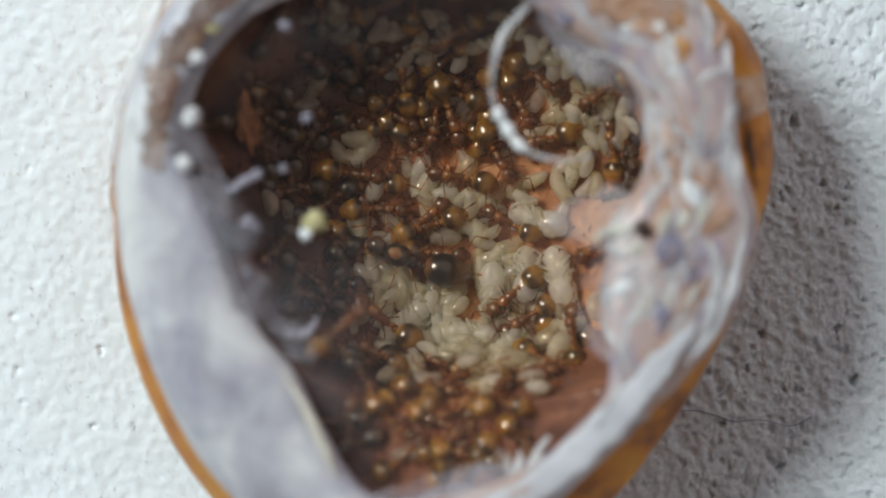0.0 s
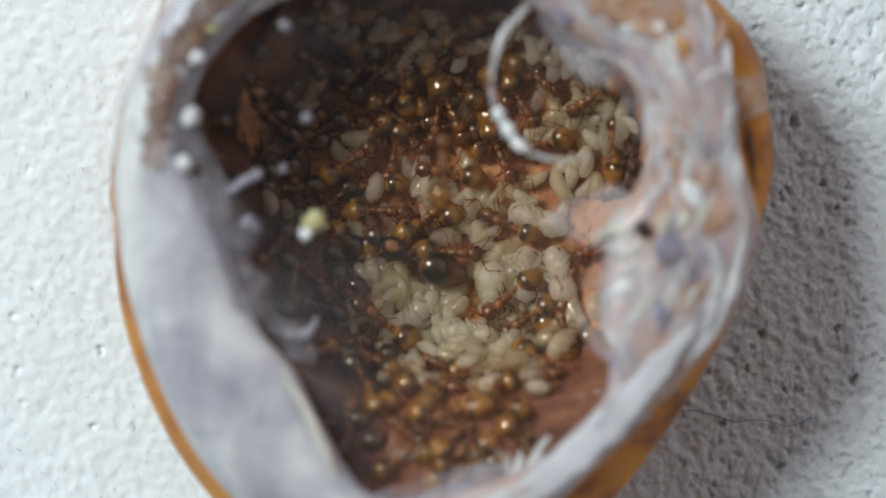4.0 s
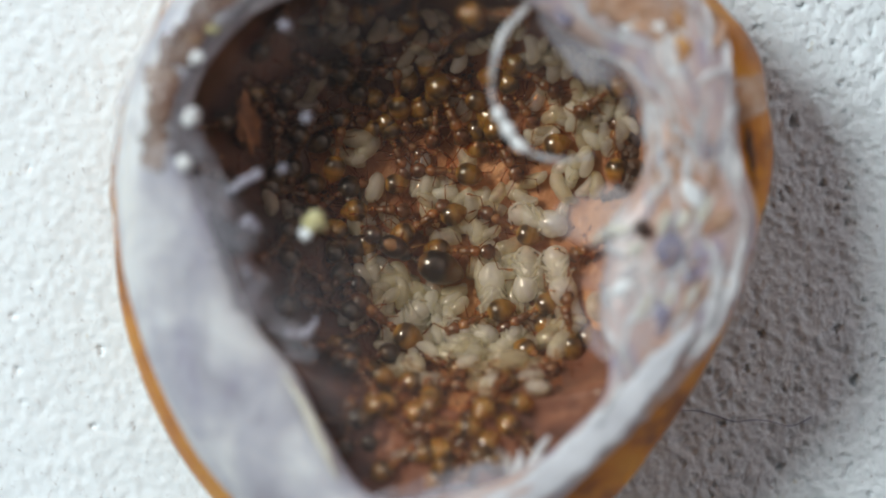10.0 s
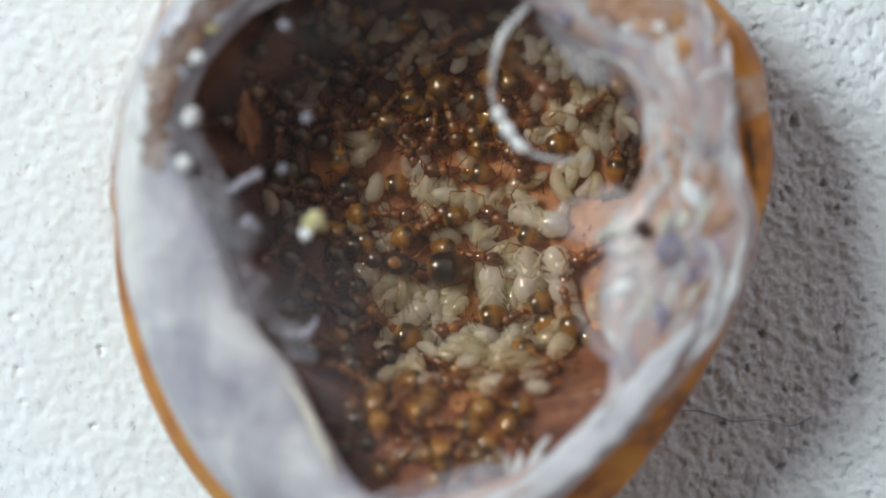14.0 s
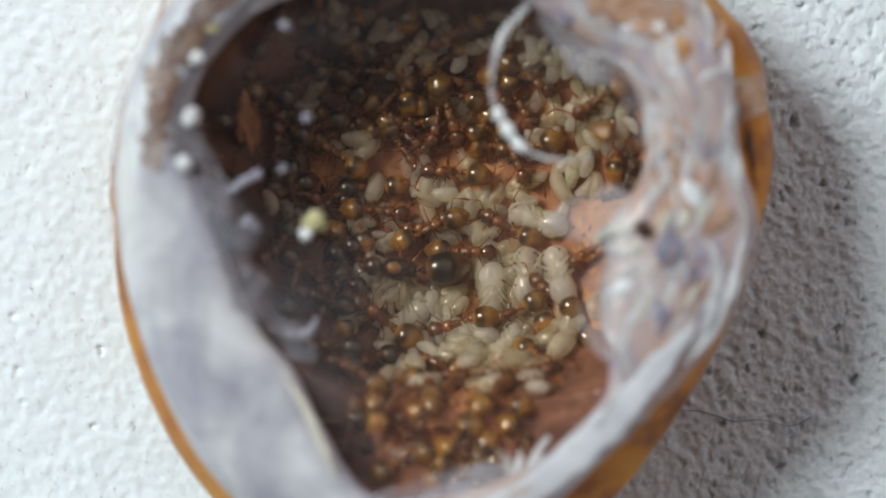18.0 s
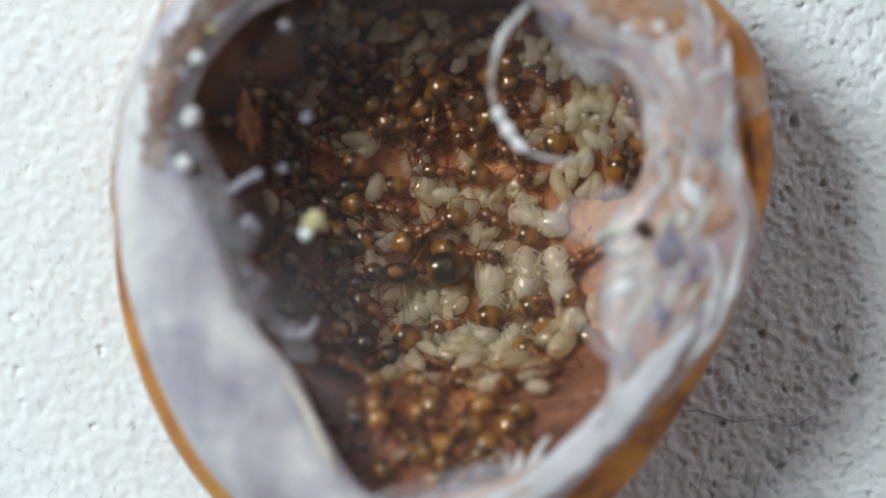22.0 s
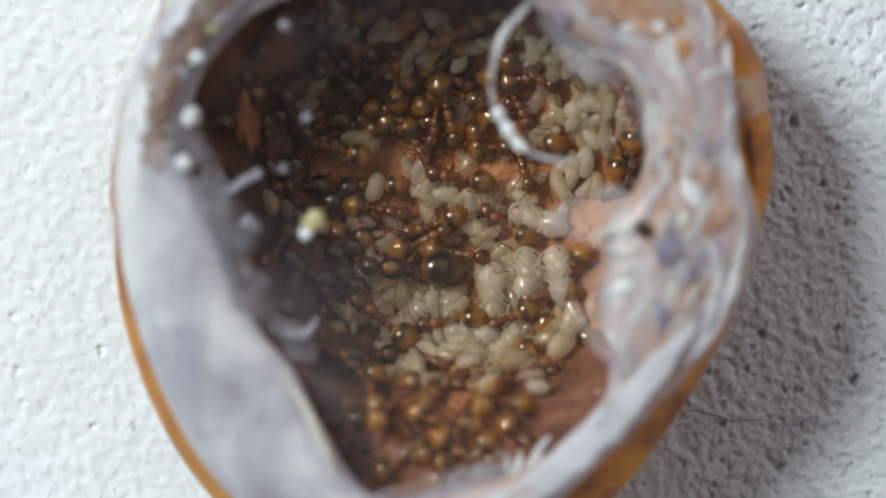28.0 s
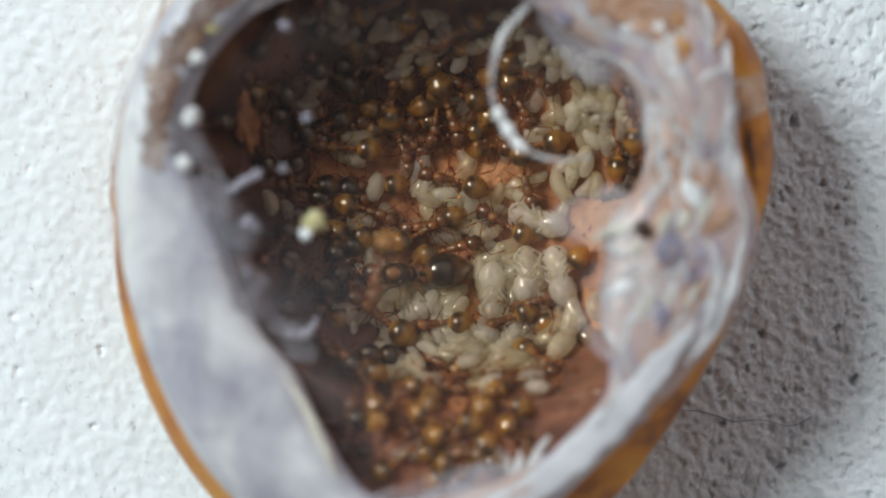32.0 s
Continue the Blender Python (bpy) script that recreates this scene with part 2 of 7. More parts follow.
def film_material():
    """Clear dusty film: light passes, a little dust catches it."""
    n = Nodes("clear_film")
    t = n.tree
    t.nodes.remove(n.bsdf)
    clear, dust, glow = t.nodes.new("ShaderNodeBsdfTransparent"), t.nodes.new("ShaderNodeBsdfDiffuse"), t.nodes.new("ShaderNodeBsdfTranslucent")
    haze, mixer = t.nodes.new("ShaderNodeMixShader"), t.nodes.new("ShaderNodeMixShader")
    clear.inputs[0].default_value = (1.0, 0.89, 0.78, 1)
    dust.inputs[0].default_value = (0.70, 0.69, 0.73, 1)
    glow.inputs[0].default_value = (0.95, 0.86, 0.74, 1)
    haze.inputs[0].default_value = 0.055
    n.link(clear.outputs[0], haze.inputs[1])
    n.link(glow.outputs[0], haze.inputs[2])
    fac = n.ramp(n.noise(160, 4, 0.55), (0.40, (0.008, 0.008, 0.008)), (0.56, (0.018, 0.018, 0.018)), (0.74, (0.055, 0.055, 0.055)))
    spot = t.nodes.new("ShaderNodeMapping")
    spot.inputs["Location"].default_value = (0.72, 0.72, -1.2)
    spot.inputs["Scale"].default_value = (165, 165, 165)
    smear = t.nodes.new("ShaderNodeTexGradient")
    smear.gradient_type = "SPHERICAL"
    n.link(n.coord, spot.inputs["Vector"])
    n.link(spot.outputs[0], smear.inputs["Vector"])
    fac = n.mix(1.0, fac, n.mix(smear.outputs["Fac"], (0, 0, 0), n.ramp(n.noise(420, 4, 0.6), (0.3, (0.01, 0.01, 0.01)), (0.75, (0.06, 0.06, 0.06)))), "ADD")
    n.link(fac, mixer.inputs[0])
    n.link(haze.outputs[0], mixer.inputs[1])
    n.link(dust.outputs[0], mixer.inputs[2])
    n.link(mixer.outputs[0], t.nodes["Material Output"].inputs[0])
    return n.mat


FILM = film_material()


def veil_material(name, colour, least, most):
    """Thin torn skin that lets much of the light through."""
    n = Nodes(name)
    t = n.tree
    clear, mixer = t.nodes.new("ShaderNodeBsdfTransparent"), t.nodes.new("ShaderNodeMixShader")
    n.put(Base_Color=(*colour, 1), Roughness=0.5)
    fac = n.ramp(n.noise(420, 4, 0.55), (0.38, (least, least, least)), (0.74, (most, most, most)))
    n.link(fac, mixer.inputs[0])
    n.link(clear.outputs[0], mixer.inputs[1])
    n.link(n.bsdf.outputs[0], mixer.inputs[2])
    n.link(mixer.outputs[0], t.nodes["Material Output"].inputs[0])
    return n.mat


GREY_SKIN = veil_material("grey_skin", (0.22, 0.185, 0.195), 0.3, 0.75)
VEIL = veil_material("thin_veil", (0.62, 0.60, 0.64), 0.0, 0.26)
INNER_VEIL = veil_material("inner_veil", (0.50, 0.47, 0.51), 0.0, 0.24)
TORN_VEIL = veil_material("torn_veil", (0.58, 0.52, 0.51), 0.14, 0.45)


def skin_material():
    """Brown seed skin, mottled with ochre, greyish and half clear where it has worn thin."""
    n = Nodes("brown_skin")
    col = n.ramp(n.noise(480, 5, 0.65), (0.34, (0.08, 0.04, 0.028)), (0.46, (0.15, 0.075, 0.05)), (0.57, (0.23, 0.145, 0.105)), (0.70, (0.40, 0.35, 0.34)))
    col = n.mix(n.ramp(n.noise(900, 3), (0.60, (0, 0, 0)), (0.72, (0.5, 0.5, 0.5))), col, (0.40, 0.25, 0.09))
    n.put(Base_Color=col, Roughness=0.4)
    n.thin(n.ramp(n.noise(420, 4, 0.6), (0.42, (0, 0, 0)), (0.66, (0.5, 0.5, 0.5))), (1, 1, 1))
    return n.bump(n.noise(1500, 4), 0.00008).mat


SKIN = skin_material()


def wall_sheet_material(name, dark, mid, pale):
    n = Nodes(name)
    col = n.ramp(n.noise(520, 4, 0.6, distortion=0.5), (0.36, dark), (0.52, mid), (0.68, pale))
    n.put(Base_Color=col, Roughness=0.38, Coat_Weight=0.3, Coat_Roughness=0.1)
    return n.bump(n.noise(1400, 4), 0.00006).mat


# Near-black browns that carry the left wall's shade in their colour.
SHADE_SHEET = wall_sheet_material("shade_sheet", (0.034, 0.018, 0.017), (0.08, 0.037, 0.033), (0.15, 0.067, 0.05))
RED_SKIN = wall_sheet_material("red_inner_skin", (0.10, 0.044, 0.034), (0.20, 0.088, 0.06), (0.32, 0.155, 0.10))

# ---- mesh helpers ----


def part(name, bm, material, parent=None, label=""):
    """Links a bmesh as one smooth mesh object under a thing or a part."""
    mesh = bpy.data.meshes.new(name)
    bm.to_mesh(mesh)
    bm.free()
    mesh.polygons.foreach_set("use_smooth", [True] * len(mesh.polygons))
    for m in material if isinstance(material, tuple) else (material,):
        mesh.materials.append(m)
    ob = new(name, mesh)
    ob.parent = parent
    return tagged(ob, label)


def thing(name, label, category, group="", kind=""):
    return tagged(new(name), label, category, group, kind)


def ball(bm, centre, radii, turn=(0, 0, 0), u=14, v=9, wobble=0.0, seed=0.0):
    """An ellipsoid in millimetres, with a slight unevenness."""
    made = bmesh.ops.create_uvsphere(bm, u_segments=u, v_segments=v, radius=1.0)["verts"]
    m = Matrix.Translation(Vector(centre) * MM) @ Euler([radians(a) for a in turn]).to_matrix().to_4x4()
    for w in made:
        c = w.co.copy()
        if wobble:
            c *= 1 + wobble * noise.noise(c * 1.7 + Vector((seed, seed * 2, 0)))
        w.co = m @ (Vector((c.x * radii[0], c.y * radii[1], c.z * radii[2])) * MM)
    return made


def tube(bm, points, radii, n=6):
    """A tapered round tube through points in millimetres, closed at both ends."""
    pts = [Vector(p) * MM for p in points]
    rings = []
    for i, p in enumerate(pts):
        d = (pts[min(i + 1, len(pts) - 1)] - pts[max(i - 1, 0)]).normalized()
        side = d.cross(Vector((0, 0, 1)))
        if side.length < 0.05:
            side = d.cross(Vector((0, 1, 0)))
        side.normalize()
        up = side.cross(d)
        r = radii[i] * MM
        rings.append([bm.verts.new(p + r * (math.cos(a) * side + math.sin(a) * up)) for a in (2 * math.pi * k / n for k in range(n))])
    for a, b in zip(rings, rings[1:]):
        for k in range(n):
            bm.faces.new((a[k], a[(k + 1) % n], b[(k + 1) % n], b[k]))
    bm.faces.new(rings[0][::-1])
    bm.faces.new(rings[-1])


def glide(points, steps):
    """A smooth line through a few points."""
    pts = [Vector(p) for p in points]
    out = []
    for i in range(len(pts) - 1):
        a, b, c, d = pts[max(i - 1, 0)], pts[i], pts[i + 1], pts[min(i + 2, len(pts) - 1)]
        for k in range(steps):
            t = k / steps
            out.append(0.5 * (2 * b + (c - a) * t + (2 * a - 5 * b + 4 * c - d) * t * t + (3 * b - a - 3 * c + d) * t ** 3))
    out.append(pts[-1])
    return out


def sheet(rows, closed=True):
    """A bmesh skin over rows of points in millimetres."""
    bm = bmesh.new()
    grid = [[bm.verts.new(Vector(p) * MM) for p in row] for row in rows]
    for a, b in zip(grid, grid[1:]):
        n = len(a)
        for k in range(n if closed else n - 1):
            bm.faces.new((a[k], a[(k + 1) % n], b[(k + 1) % n], b[k]))
    return bm


def fractal(x, y, z=0.0, octaves=3):
    return noise.fractal(Vector((x, y, z)), 0.8, 2.1, octaves)


# ---- plan of the hollow nut: radii in millimetres every 15 degrees round its axis ----
MID_X, MID_Y = 0.12, 0.81
WIDEST = [10.65, 11.36, 12.03, 11.93, 11.85, 11.78, 11.85, 11.87, 12.07, 12.22, 11.88, 11.58, 11.34, 11.45, 11.7, 12.12, 12.55, 12.36, 11.92, 11.5, 10.97, 10.29, 10.07, 10.23]
RIM_OUT = [10.37, 10.1, 10.98, 11.41, 11.3, 11.13, 11.15, 11.3, 11.75, 11.95, 11.65, 11.3, 11.0, 10.85, 10.99, 11.4, 11.7, 11.48, 11.02, 10.35, 9.57, 9.25, 9.55, 10.02]
RIM_IN = [5.4, 6.68, 7.51, 7.71, 7.46, 7.99, 8.14, 8.49, 9.2, 9.45, 9.45, 8.85, 7.5, 7.16, 7.05, 6.98, 7.94, 9.25, 8.9, 8.55, 8.05, 7.5, 5.82, 5.42]


def round_plan(radii, angle):
    """The radius at an angle, smooth from one given radius to the next."""
    f = angle / (2 * math.pi) * len(radii)
    i, t, n = int(math.floor(f)), f - math.floor(f), len(radii)
    a, b, c, d = (radii[(i + k) % n] for k in (-1, 0, 1, 2))
    return 0.5 * (2 * b + (c - a) * t + (2 * a - 5 * b + 4 * c - d) * t * t + (3 * b - a - 3 * c + d) * t ** 3)


def hollow_radius(angle):
    """How far the hollow reaches, further under the torn lining on one side."""
    return round_plan(RIM_IN, angle) + 0.6 + 2.4 * max(0.0, math.cos(angle - 0.3))


def floor_z(x, y):
    """Height of the hollow's floor, in millimetres: a bowl under the rim, filled up at its narrow end."""
    r, angle = math.hypot(x - MID_X, y - MID_Y), math.atan2(y - MID_Y, x - MID_X)
    s = min(r / hollow_radius(angle), 1.0)
    bowl = 0.9 + 5.4 * s ** 3.0
    h = min(1.0, max(0.0, (-y - 3.1) / 3.2))
    return max(bowl, min(5.6, bowl + 3.8 * h * h * (3 - 2 * h)))


def on_floor(x, y, heading, lift=0.0, tip=0.0, lean=0.0):
    """A pose on the hollow's floor, heading in degrees, stood along the floor's slope."""
    e = 0.4
    gx, gy = (floor_z(x + e, y) - floor_z(x - e, y)) / (2 * e), (floor_z(x, y + e) - floor_z(x, y - e)) / (2 * e)
    normal = Vector((-0.7 * gx, -0.7 * gy, 1)).normalized()
    fore = Vector((math.cos(radians(heading)), math.sin(radians(heading)), 0))
    side = normal.cross(fore).normalized()
    fore = side.cross(normal)
    m = Matrix((fore, side, normal)).transposed().to_4x4()
    m.translation = (Vector((x, y, floor_z(x, y))) + normal * lift) * MM
    return m @ pose(0, 0, 0, lean, tip, 0)


# ---- ground ----


def plaster_ground():
    def line(half, step, far):
        inner = list(np.arange(-half, half + step / 2, step))
        return [-f for f in far[::-1]] + inner + far
    xs = line(17.0, 0.085, [18.5, 24, 40, 90, 300, 2000, 40000])
    ys = line(10.5, 0.085, [12, 18, 40, 90, 300, 2000, 40000])
    rng = random.Random(4)
    pits = [(12.38, 4.48, 0.16), (13.92, -2.82, 0.12), (14.56, -4.68, 0.17), (11.92, -7.74, 0.14), (9.72, -4.98, 0.09), (11.22, -2.98, 0.11), (13.42, 2.26, 0.11), (13.48, 5.52, 0.08), (14.22, 1.72, 0.08), (13.82, 7.32, 0.09), (12.72, 8.62, 0.12), (12.46, 0.72, 0.06), (11.32, -3.08, 0.09), (9.36, -4.34, 0.09), (9.88, -6.18, 0.12), (12.52, -4.28, 0.08), (10.92, -3.48, 0.08), (-14.68, 2.86, 0.10), (-15.24, -2.38, 0.12), (-15.08, -4.28, 0.12), (-12.38, -6.28, 0.14), (-12.12, -3.58, 0.16)]
    pits += [(rng.uniform(-17, 17), rng.uniform(-10, 10), rng.uniform(0.03, 0.08)) for _ in range(30)]
    pits += [(rng.uniform(8.5, 17), rng.uniform(-10, 10), rng.uniform(0.045, 0.08)) for _ in range(140)]
    gx, gy = np.meshgrid(np.array(xs), np.array(ys), indexing="ij")
    gz = np.zeros(gx.shape)
    near = (abs(gx) < 17.2) & (abs(gy) < 10.7)
    for i, j in np.argwhere(near):
        x, y = gx[i, j], gy[i, j]
        u, v = 0.85 * x - 0.53 * y, 0.53 * x + 0.85 * y
        gz[i, j] = (0.053 + 0.014 * min(1, max(-1, x / 9))) * fractal(u * 1.6, v * 2.0, 3, 3) + (0.036 if x > 0 else 0.03) * (noise.noise(Vector((u * 2.6, v * 3.4, 5))) + 0.6 * noise.noise(Vector((x * 5.1, y * 5.1, 2)))) + 0.05 * noise.noise(Vector((x * 0.35, y * 0.35, 9)))
        if x > 3:
            # dimples left by grains that broke out of the surface
            keep = min(1.0, (x - 3) / 4)
            gz[i, j] -= keep * (0.3 * max(0.0, noise.noise(Vector((u * 2.6, v * 3.1, 31))) - 0.25) + 0.3 * max(0.0, noise.noise(Vector((x * 4.3, y * 3.9, 17))) - 0.25))
    for px, py, r in pits:
        turn = np.arctan2(gy - py, gx - px)
        d = np.hypot((gx - px) * 1.15, gy - py) / (r * (1 + 0.18 * np.sin(2 * turn + px * 9) + 0.1 * np.sin(3 * turn + py * 7)))
        gz -= np.clip((1.15 - d) * 3.0, 0, 1) * r * (2.6 if px > 0 else 1.0)
    ny = len(ys)
    verts = np.stack([gx, gy, gz], -1).reshape(-1, 3) * MM
    i, j = np.meshgrid(np.arange(len(xs) - 1), np.arange(ny - 1), indexing="ij")
    a = (i * ny + j).ravel()
    mesh = bpy.data.meshes.new("ground")
    mesh.from_pydata(verts.tolist(), [], np.stack([a, a + ny, a + ny + 1, a + 1], -1).tolist())
    mesh.polygons.foreach_set("use_smooth", [True] * len(mesh.polygons))
    mesh.materials.append(PLASTER)
    return tagged(new("ground", mesh), "rough white plaster slab with small round pits", "ground", kind="structure")


plaster_ground()

# ---- the nut shell ----
TURN = [2 * math.pi * k / 144 for k in range(144)]


def ring(radius, z, rough=0.0, seed=0.0):
    """One ring of the shell; radius and height may be functions of the angle."""
    row = []
    for a in TURN:
        r = radius(a)
        h = z(a) if callable(z) else z
        if rough:
            rough_here = rough * (0.35 + 0.65 * max(0.0, math.cos(a)))
            h += rough_here * fractal(math.cos(a) * r * 0.7, math.sin(a) * r * 0.7, seed)
            r += rough_here * 0.7 * fractal(math.cos(a) * r * 0.8, math.sin(a) * r * 0.8, seed + 5)
        row.append((MID_X + r * math.cos(a), MID_Y + r * math.sin(a), h))
    return row


RIM_PROFILE = ((0.03, 7.5), (0.09, 7.88), (0.17, 8.1), (0.28, 8.22), (0.4, 8.28), (0.53, 8.32), (0.66, 8.35), (0.8, 8.3), (0.91, 8.1), (0.98, 7.75))


def rim_z(x, y):
    """Height of the rim's face at a place, in millimetres; flat beyond its inner edge."""
    r, a = math.hypot(x - MID_X, y - MID_Y), math.atan2(y - MID_Y, x - MID_X)
    out, inn = round_plan(RIM_OUT, a), round_plan(RIM_IN, a)
    f = (out - r) / (out - inn)
    z = RIM_PROFILE[0][1]
    for (f0, z0), (f1, z1) in zip(RIM_PROFILE, RIM_PROFILE[1:]):
        if f > f0:
            z = z0 + (z1 - z0) * min(1.0, (f - f0) / (f1 - f0))
    rough = 0.11 * (0.35 + 0.65 * max(0.0, math.cos(a)))
    return z - 0.1 + rough * fractal(math.cos(a) * r * 0.7, math.sin(a) * r * 0.7, 3)


def nut_shell():
    shell = thing("nut_shell", "broken amber nut shell, hollow, lying open on white plaster", "nut shell")
    wide = lambda a: round_plan(WIDEST, a)
    out = lambda a: round_plan(RIM_OUT, a)
    inn = lambda a: round_plan(RIM_IN, a)
    rows = [ring(lambda a, f=f: wide(a) * f, z, 0.05, 1) for f, z in ((0.3, 0.0), (0.55, 0.05), (0.74, 0.5), (0.88, 1.5), (0.96, 2.7), (1.0, 4.0), (0.998, 4.8))]
    rows += [ring(lambda a, f=f: wide(a) * (1 - f) + out(a) * f, z, 0.06, 2) for f, z in ((0.35, 5.8), (0.75, 6.6), (1.0, 7.0))]
    part("husk", sheet(rows), HUSK, shell, "glossy amber-brown outer husk")
    rows = [ring(out, 6.98, 0.06, 2)]
    for f, z in RIM_PROFILE:
        rows.append(ring(lambda a, f=f: out(a) * (1 - f) + inn(a) * f, z - 0.1, 0.11, 3))
    rows += [ring(lambda a: inn(a) + 0.05, 7.25, 0.12, 3), ring(lambda a: inn(a) + 0.3, 6.8, 0.1, 3), ring(lambda a: inn(a) + 0.62, 6.5, 0.05, 4), ring(lambda a: hollow_radius(a) + 0.04, 6.32)]
    part("rim_lining", sheet(rows), LINING, shell, "torn greyish white fibrous lining of the rim")
    rows = []
    for k in range(60):
        s = 1.0 - k / 60
        row = []
        for a in TURN:
            r = hollow_radius(a) * s
            x, y = MID_X + r * math.cos(a), MID_Y + r * math.sin(a)
            row.append((x, y, floor_z(x, y) - 0.02 + 0.16 * fractal(x * 0.9, y * 0.9, 7) * min(1, k / 4)))
        rows.append(row)
    bm = sheet(rows)
    bm.faces.new([bm.verts[i] for i in range(len(bm.verts) - 144, len(bm.verts))] if bm.verts.ensure_lookup_table() is None else [])
    part("hollow", bm, CAVITY, shell, "rusty brown gnawed inside of the hollow")
    return shell


SHELL = nut_shell()


def strand(name, material, points, widths, label="", flat=0.5, taper=True, sides=10):
    """A tapered fibre or rib of the shell through a few points, flattened towards the rim."""
    bm = bmesh.new()
    pts = glide(points, 6)
    if flat == 0.13:
        pts = [Vector((p.x, p.y, rim_z(p.x, p.y) + 0.02)) for p in pts]
        flat = 0.07
    n = len(pts) - 1
    radii = []
    for i in range(n + 1):
        f = i / n * (len(widths) - 1)
        k = min(int(f), len(widths) - 2)
        w = widths[k] + (widths[k + 1] - widths[k]) * (f - k)
        if taper:
            w *= 0.15 + 0.85 * math.sin(math.pi * (i + 0.3) / (n + 0.6)) ** 0.7
            pts[i] = pts[i] + Vector((0.12 * noise.noise(pts[i] * 1.9), 0.12 * noise.noise(pts[i] * 1.9 + Vector((7, 0, 0))), 0))
        radii.append(w * (1 + 0.3 * noise.noise(pts[i] * 2.3)))
    tube(bm, [(p.x, p.y, p.z / flat) for p in pts], radii, sides)
    for v in bm.verts:
        v.co.z *= flat
    return part(name, bm, material, SHELL, label)


def patch(name, material, a0, a1, f0, f1, rise, label=""):
    """A ragged skin on the rim's face between two angles, from f0 to f1 of the way inwards."""
    rows = []
    for i in range(16):
        row = []
        for k in range(60):
            a = radians(a0 + (a1 - a0) * k / 59)
            taper = 0.4 + 0.6 * min(1.0, 1.6 * math.sin(math.pi * (k + 0.5) / 60))
            f = 0.5 * (f0 + f1) + (f1 - f0) * (i / 15 - 0.5) * taper + 0.14 * fractal(k * 0.14, i * 0.16, a0)
            r = round_plan(RIM_OUT, a) * (1 - f) + round_plan(RIM_IN, a) * f
            x, y = MID_X + r * math.cos(a), MID_Y + r * math.sin(a)
            end = min(k, 59 - k, i, 15 - i) == 0
            row.append((x, y, (rim_z(x, y) if f < 0.85 else 8.0) + rise - (0.25 if end and f < 0.9 else 0.0)))
        rows.append(row)
    return part(name, sheet(rows, False), material, SHELL, label)


def husk_flap(a0, a1, z0, z1, out, material, label):
    """A loose layer of husk lifting off the outer wall."""
    rows = []
    for i in range(10):
        row = []
        for k in range(30):
            a = radians(a0 + (a1 - a0) * k / 29)
            z = z0 + (z1 - z0) * i / 9 + 0.25 * fractal(k * 0.2, i * 0.3, 8)
            lift = out * math.sin(math.pi * k / 29) ** 0.5 - (0.25 if min(k, 29 - k, i, 9 - i) == 0 else 0)
            g = min(1, max(0, (z - 3.8) / 3.5)) ** 2
            r = round_plan(WIDEST, a) * (1 - g) + round_plan(RIM_OUT, a) * g + lift - 0.05 * max(0, 3.8 - z) ** 2
            row.append((MID_X + r * math.cos(a), MID_Y + r * math.sin(a), z))
        rows.append(row)
    part("husk_flap", sheet(rows, False), material, SHELL, label)


husk_flap(22, 36, 3.6, 7.3, 0.16, HUSK, "lifted flake of amber husk")
husk_flap(19, 27, 5.0, 7.2, 0.22, PALE_HUSK, "pale brown papery flake lifting off the husk")
husk_flap(2, 21, 2.4, 6.7, 0.22, HUSK, "lifted flake of amber husk")
rng_skin = random.Random(9)
for k in range(12):
    mid_a, mid_f, span = 94 + 5.6 * k, 0.5 + rng_skin.uniform(-0.07, 0.07), rng_skin.uniform(5, 9)
    patch("brown_skin", SKIN, mid_a - span, mid_a + span, mid_f - rng_skin.uniform(0.12, 0.22), mid_f + rng_skin.uniform(0.14, 0.28), 0.03 + 0.004 * k, "brown skin left on the rim")
patch("brown_skin", SKIN, 153, 170, 0.36, 0.72, 0.05, "brown skin left on the rim")
patch("grey_skin", GREY_SKIN, 92, 168, 0.74, 0.97, 0.09, "greyish lavender skin along the inner edge")
for k, reach in enumerate((1.06, 1.14, 1.22, 1.3)):
    patch("torn_skin", INNER_VEIL, 158 - k, 186 + k, 0.88, reach, 0.02 + 0.02 * k, "thin greyish skin fraying over the hollow")
    patch("torn_skin", INNER_VEIL, 176 + k, 203 + 2 * k, 0.88, reach - 0.02, 0.03 + 0.02 * k, "thin greyish skin fraying over the hollow")
strand("cream_edge", CREAM_FIBRE, [(-5.35, -4.0, 8.2), (-4.6, -5.15, 8.25), (-4.05, -6.4, 8.25), (-3.45, -7.6, 8.2)], [0.06, 0.16, 0.17, 0.1], "cream edge of the lining", 0.4)
# Solid dark strip on the husk, in place of a gap's shade.
strand("crevice", DARK, [(10.13, 4.26, 6.64), (10.23, 3.52, 6.64), (10.35, 2.8, 6.64), (10.47, 2.08, 6.64)], [0.08, 0.18, 0.15, 0.05], "dark strip standing for the shade in the gap behind the lifted husk", 0.3)
patch("brown_skin", PINK_SKIN, 40, 66, 0.1, 0.75, 0.03, "rusty skin left on the rim")
strand("fibre_bead", WHITE_FIBRE, [(1.76, 4.71, 7.50), (1.89, 4.40, 7.50), (2.01, 4.17, 7.50)], [0.12, 0.24, 0.1], "white bead on the fibre", 1.0, False)
strand("fibre_bead", WHITE_FIBRE, [(1.99, 4.25, 7.50), (2.18, 3.92, 7.50), (2.36, 3.64, 7.50)], [0.12, 0.28, 0.12], "white bead on the fibre", 1.0, False)
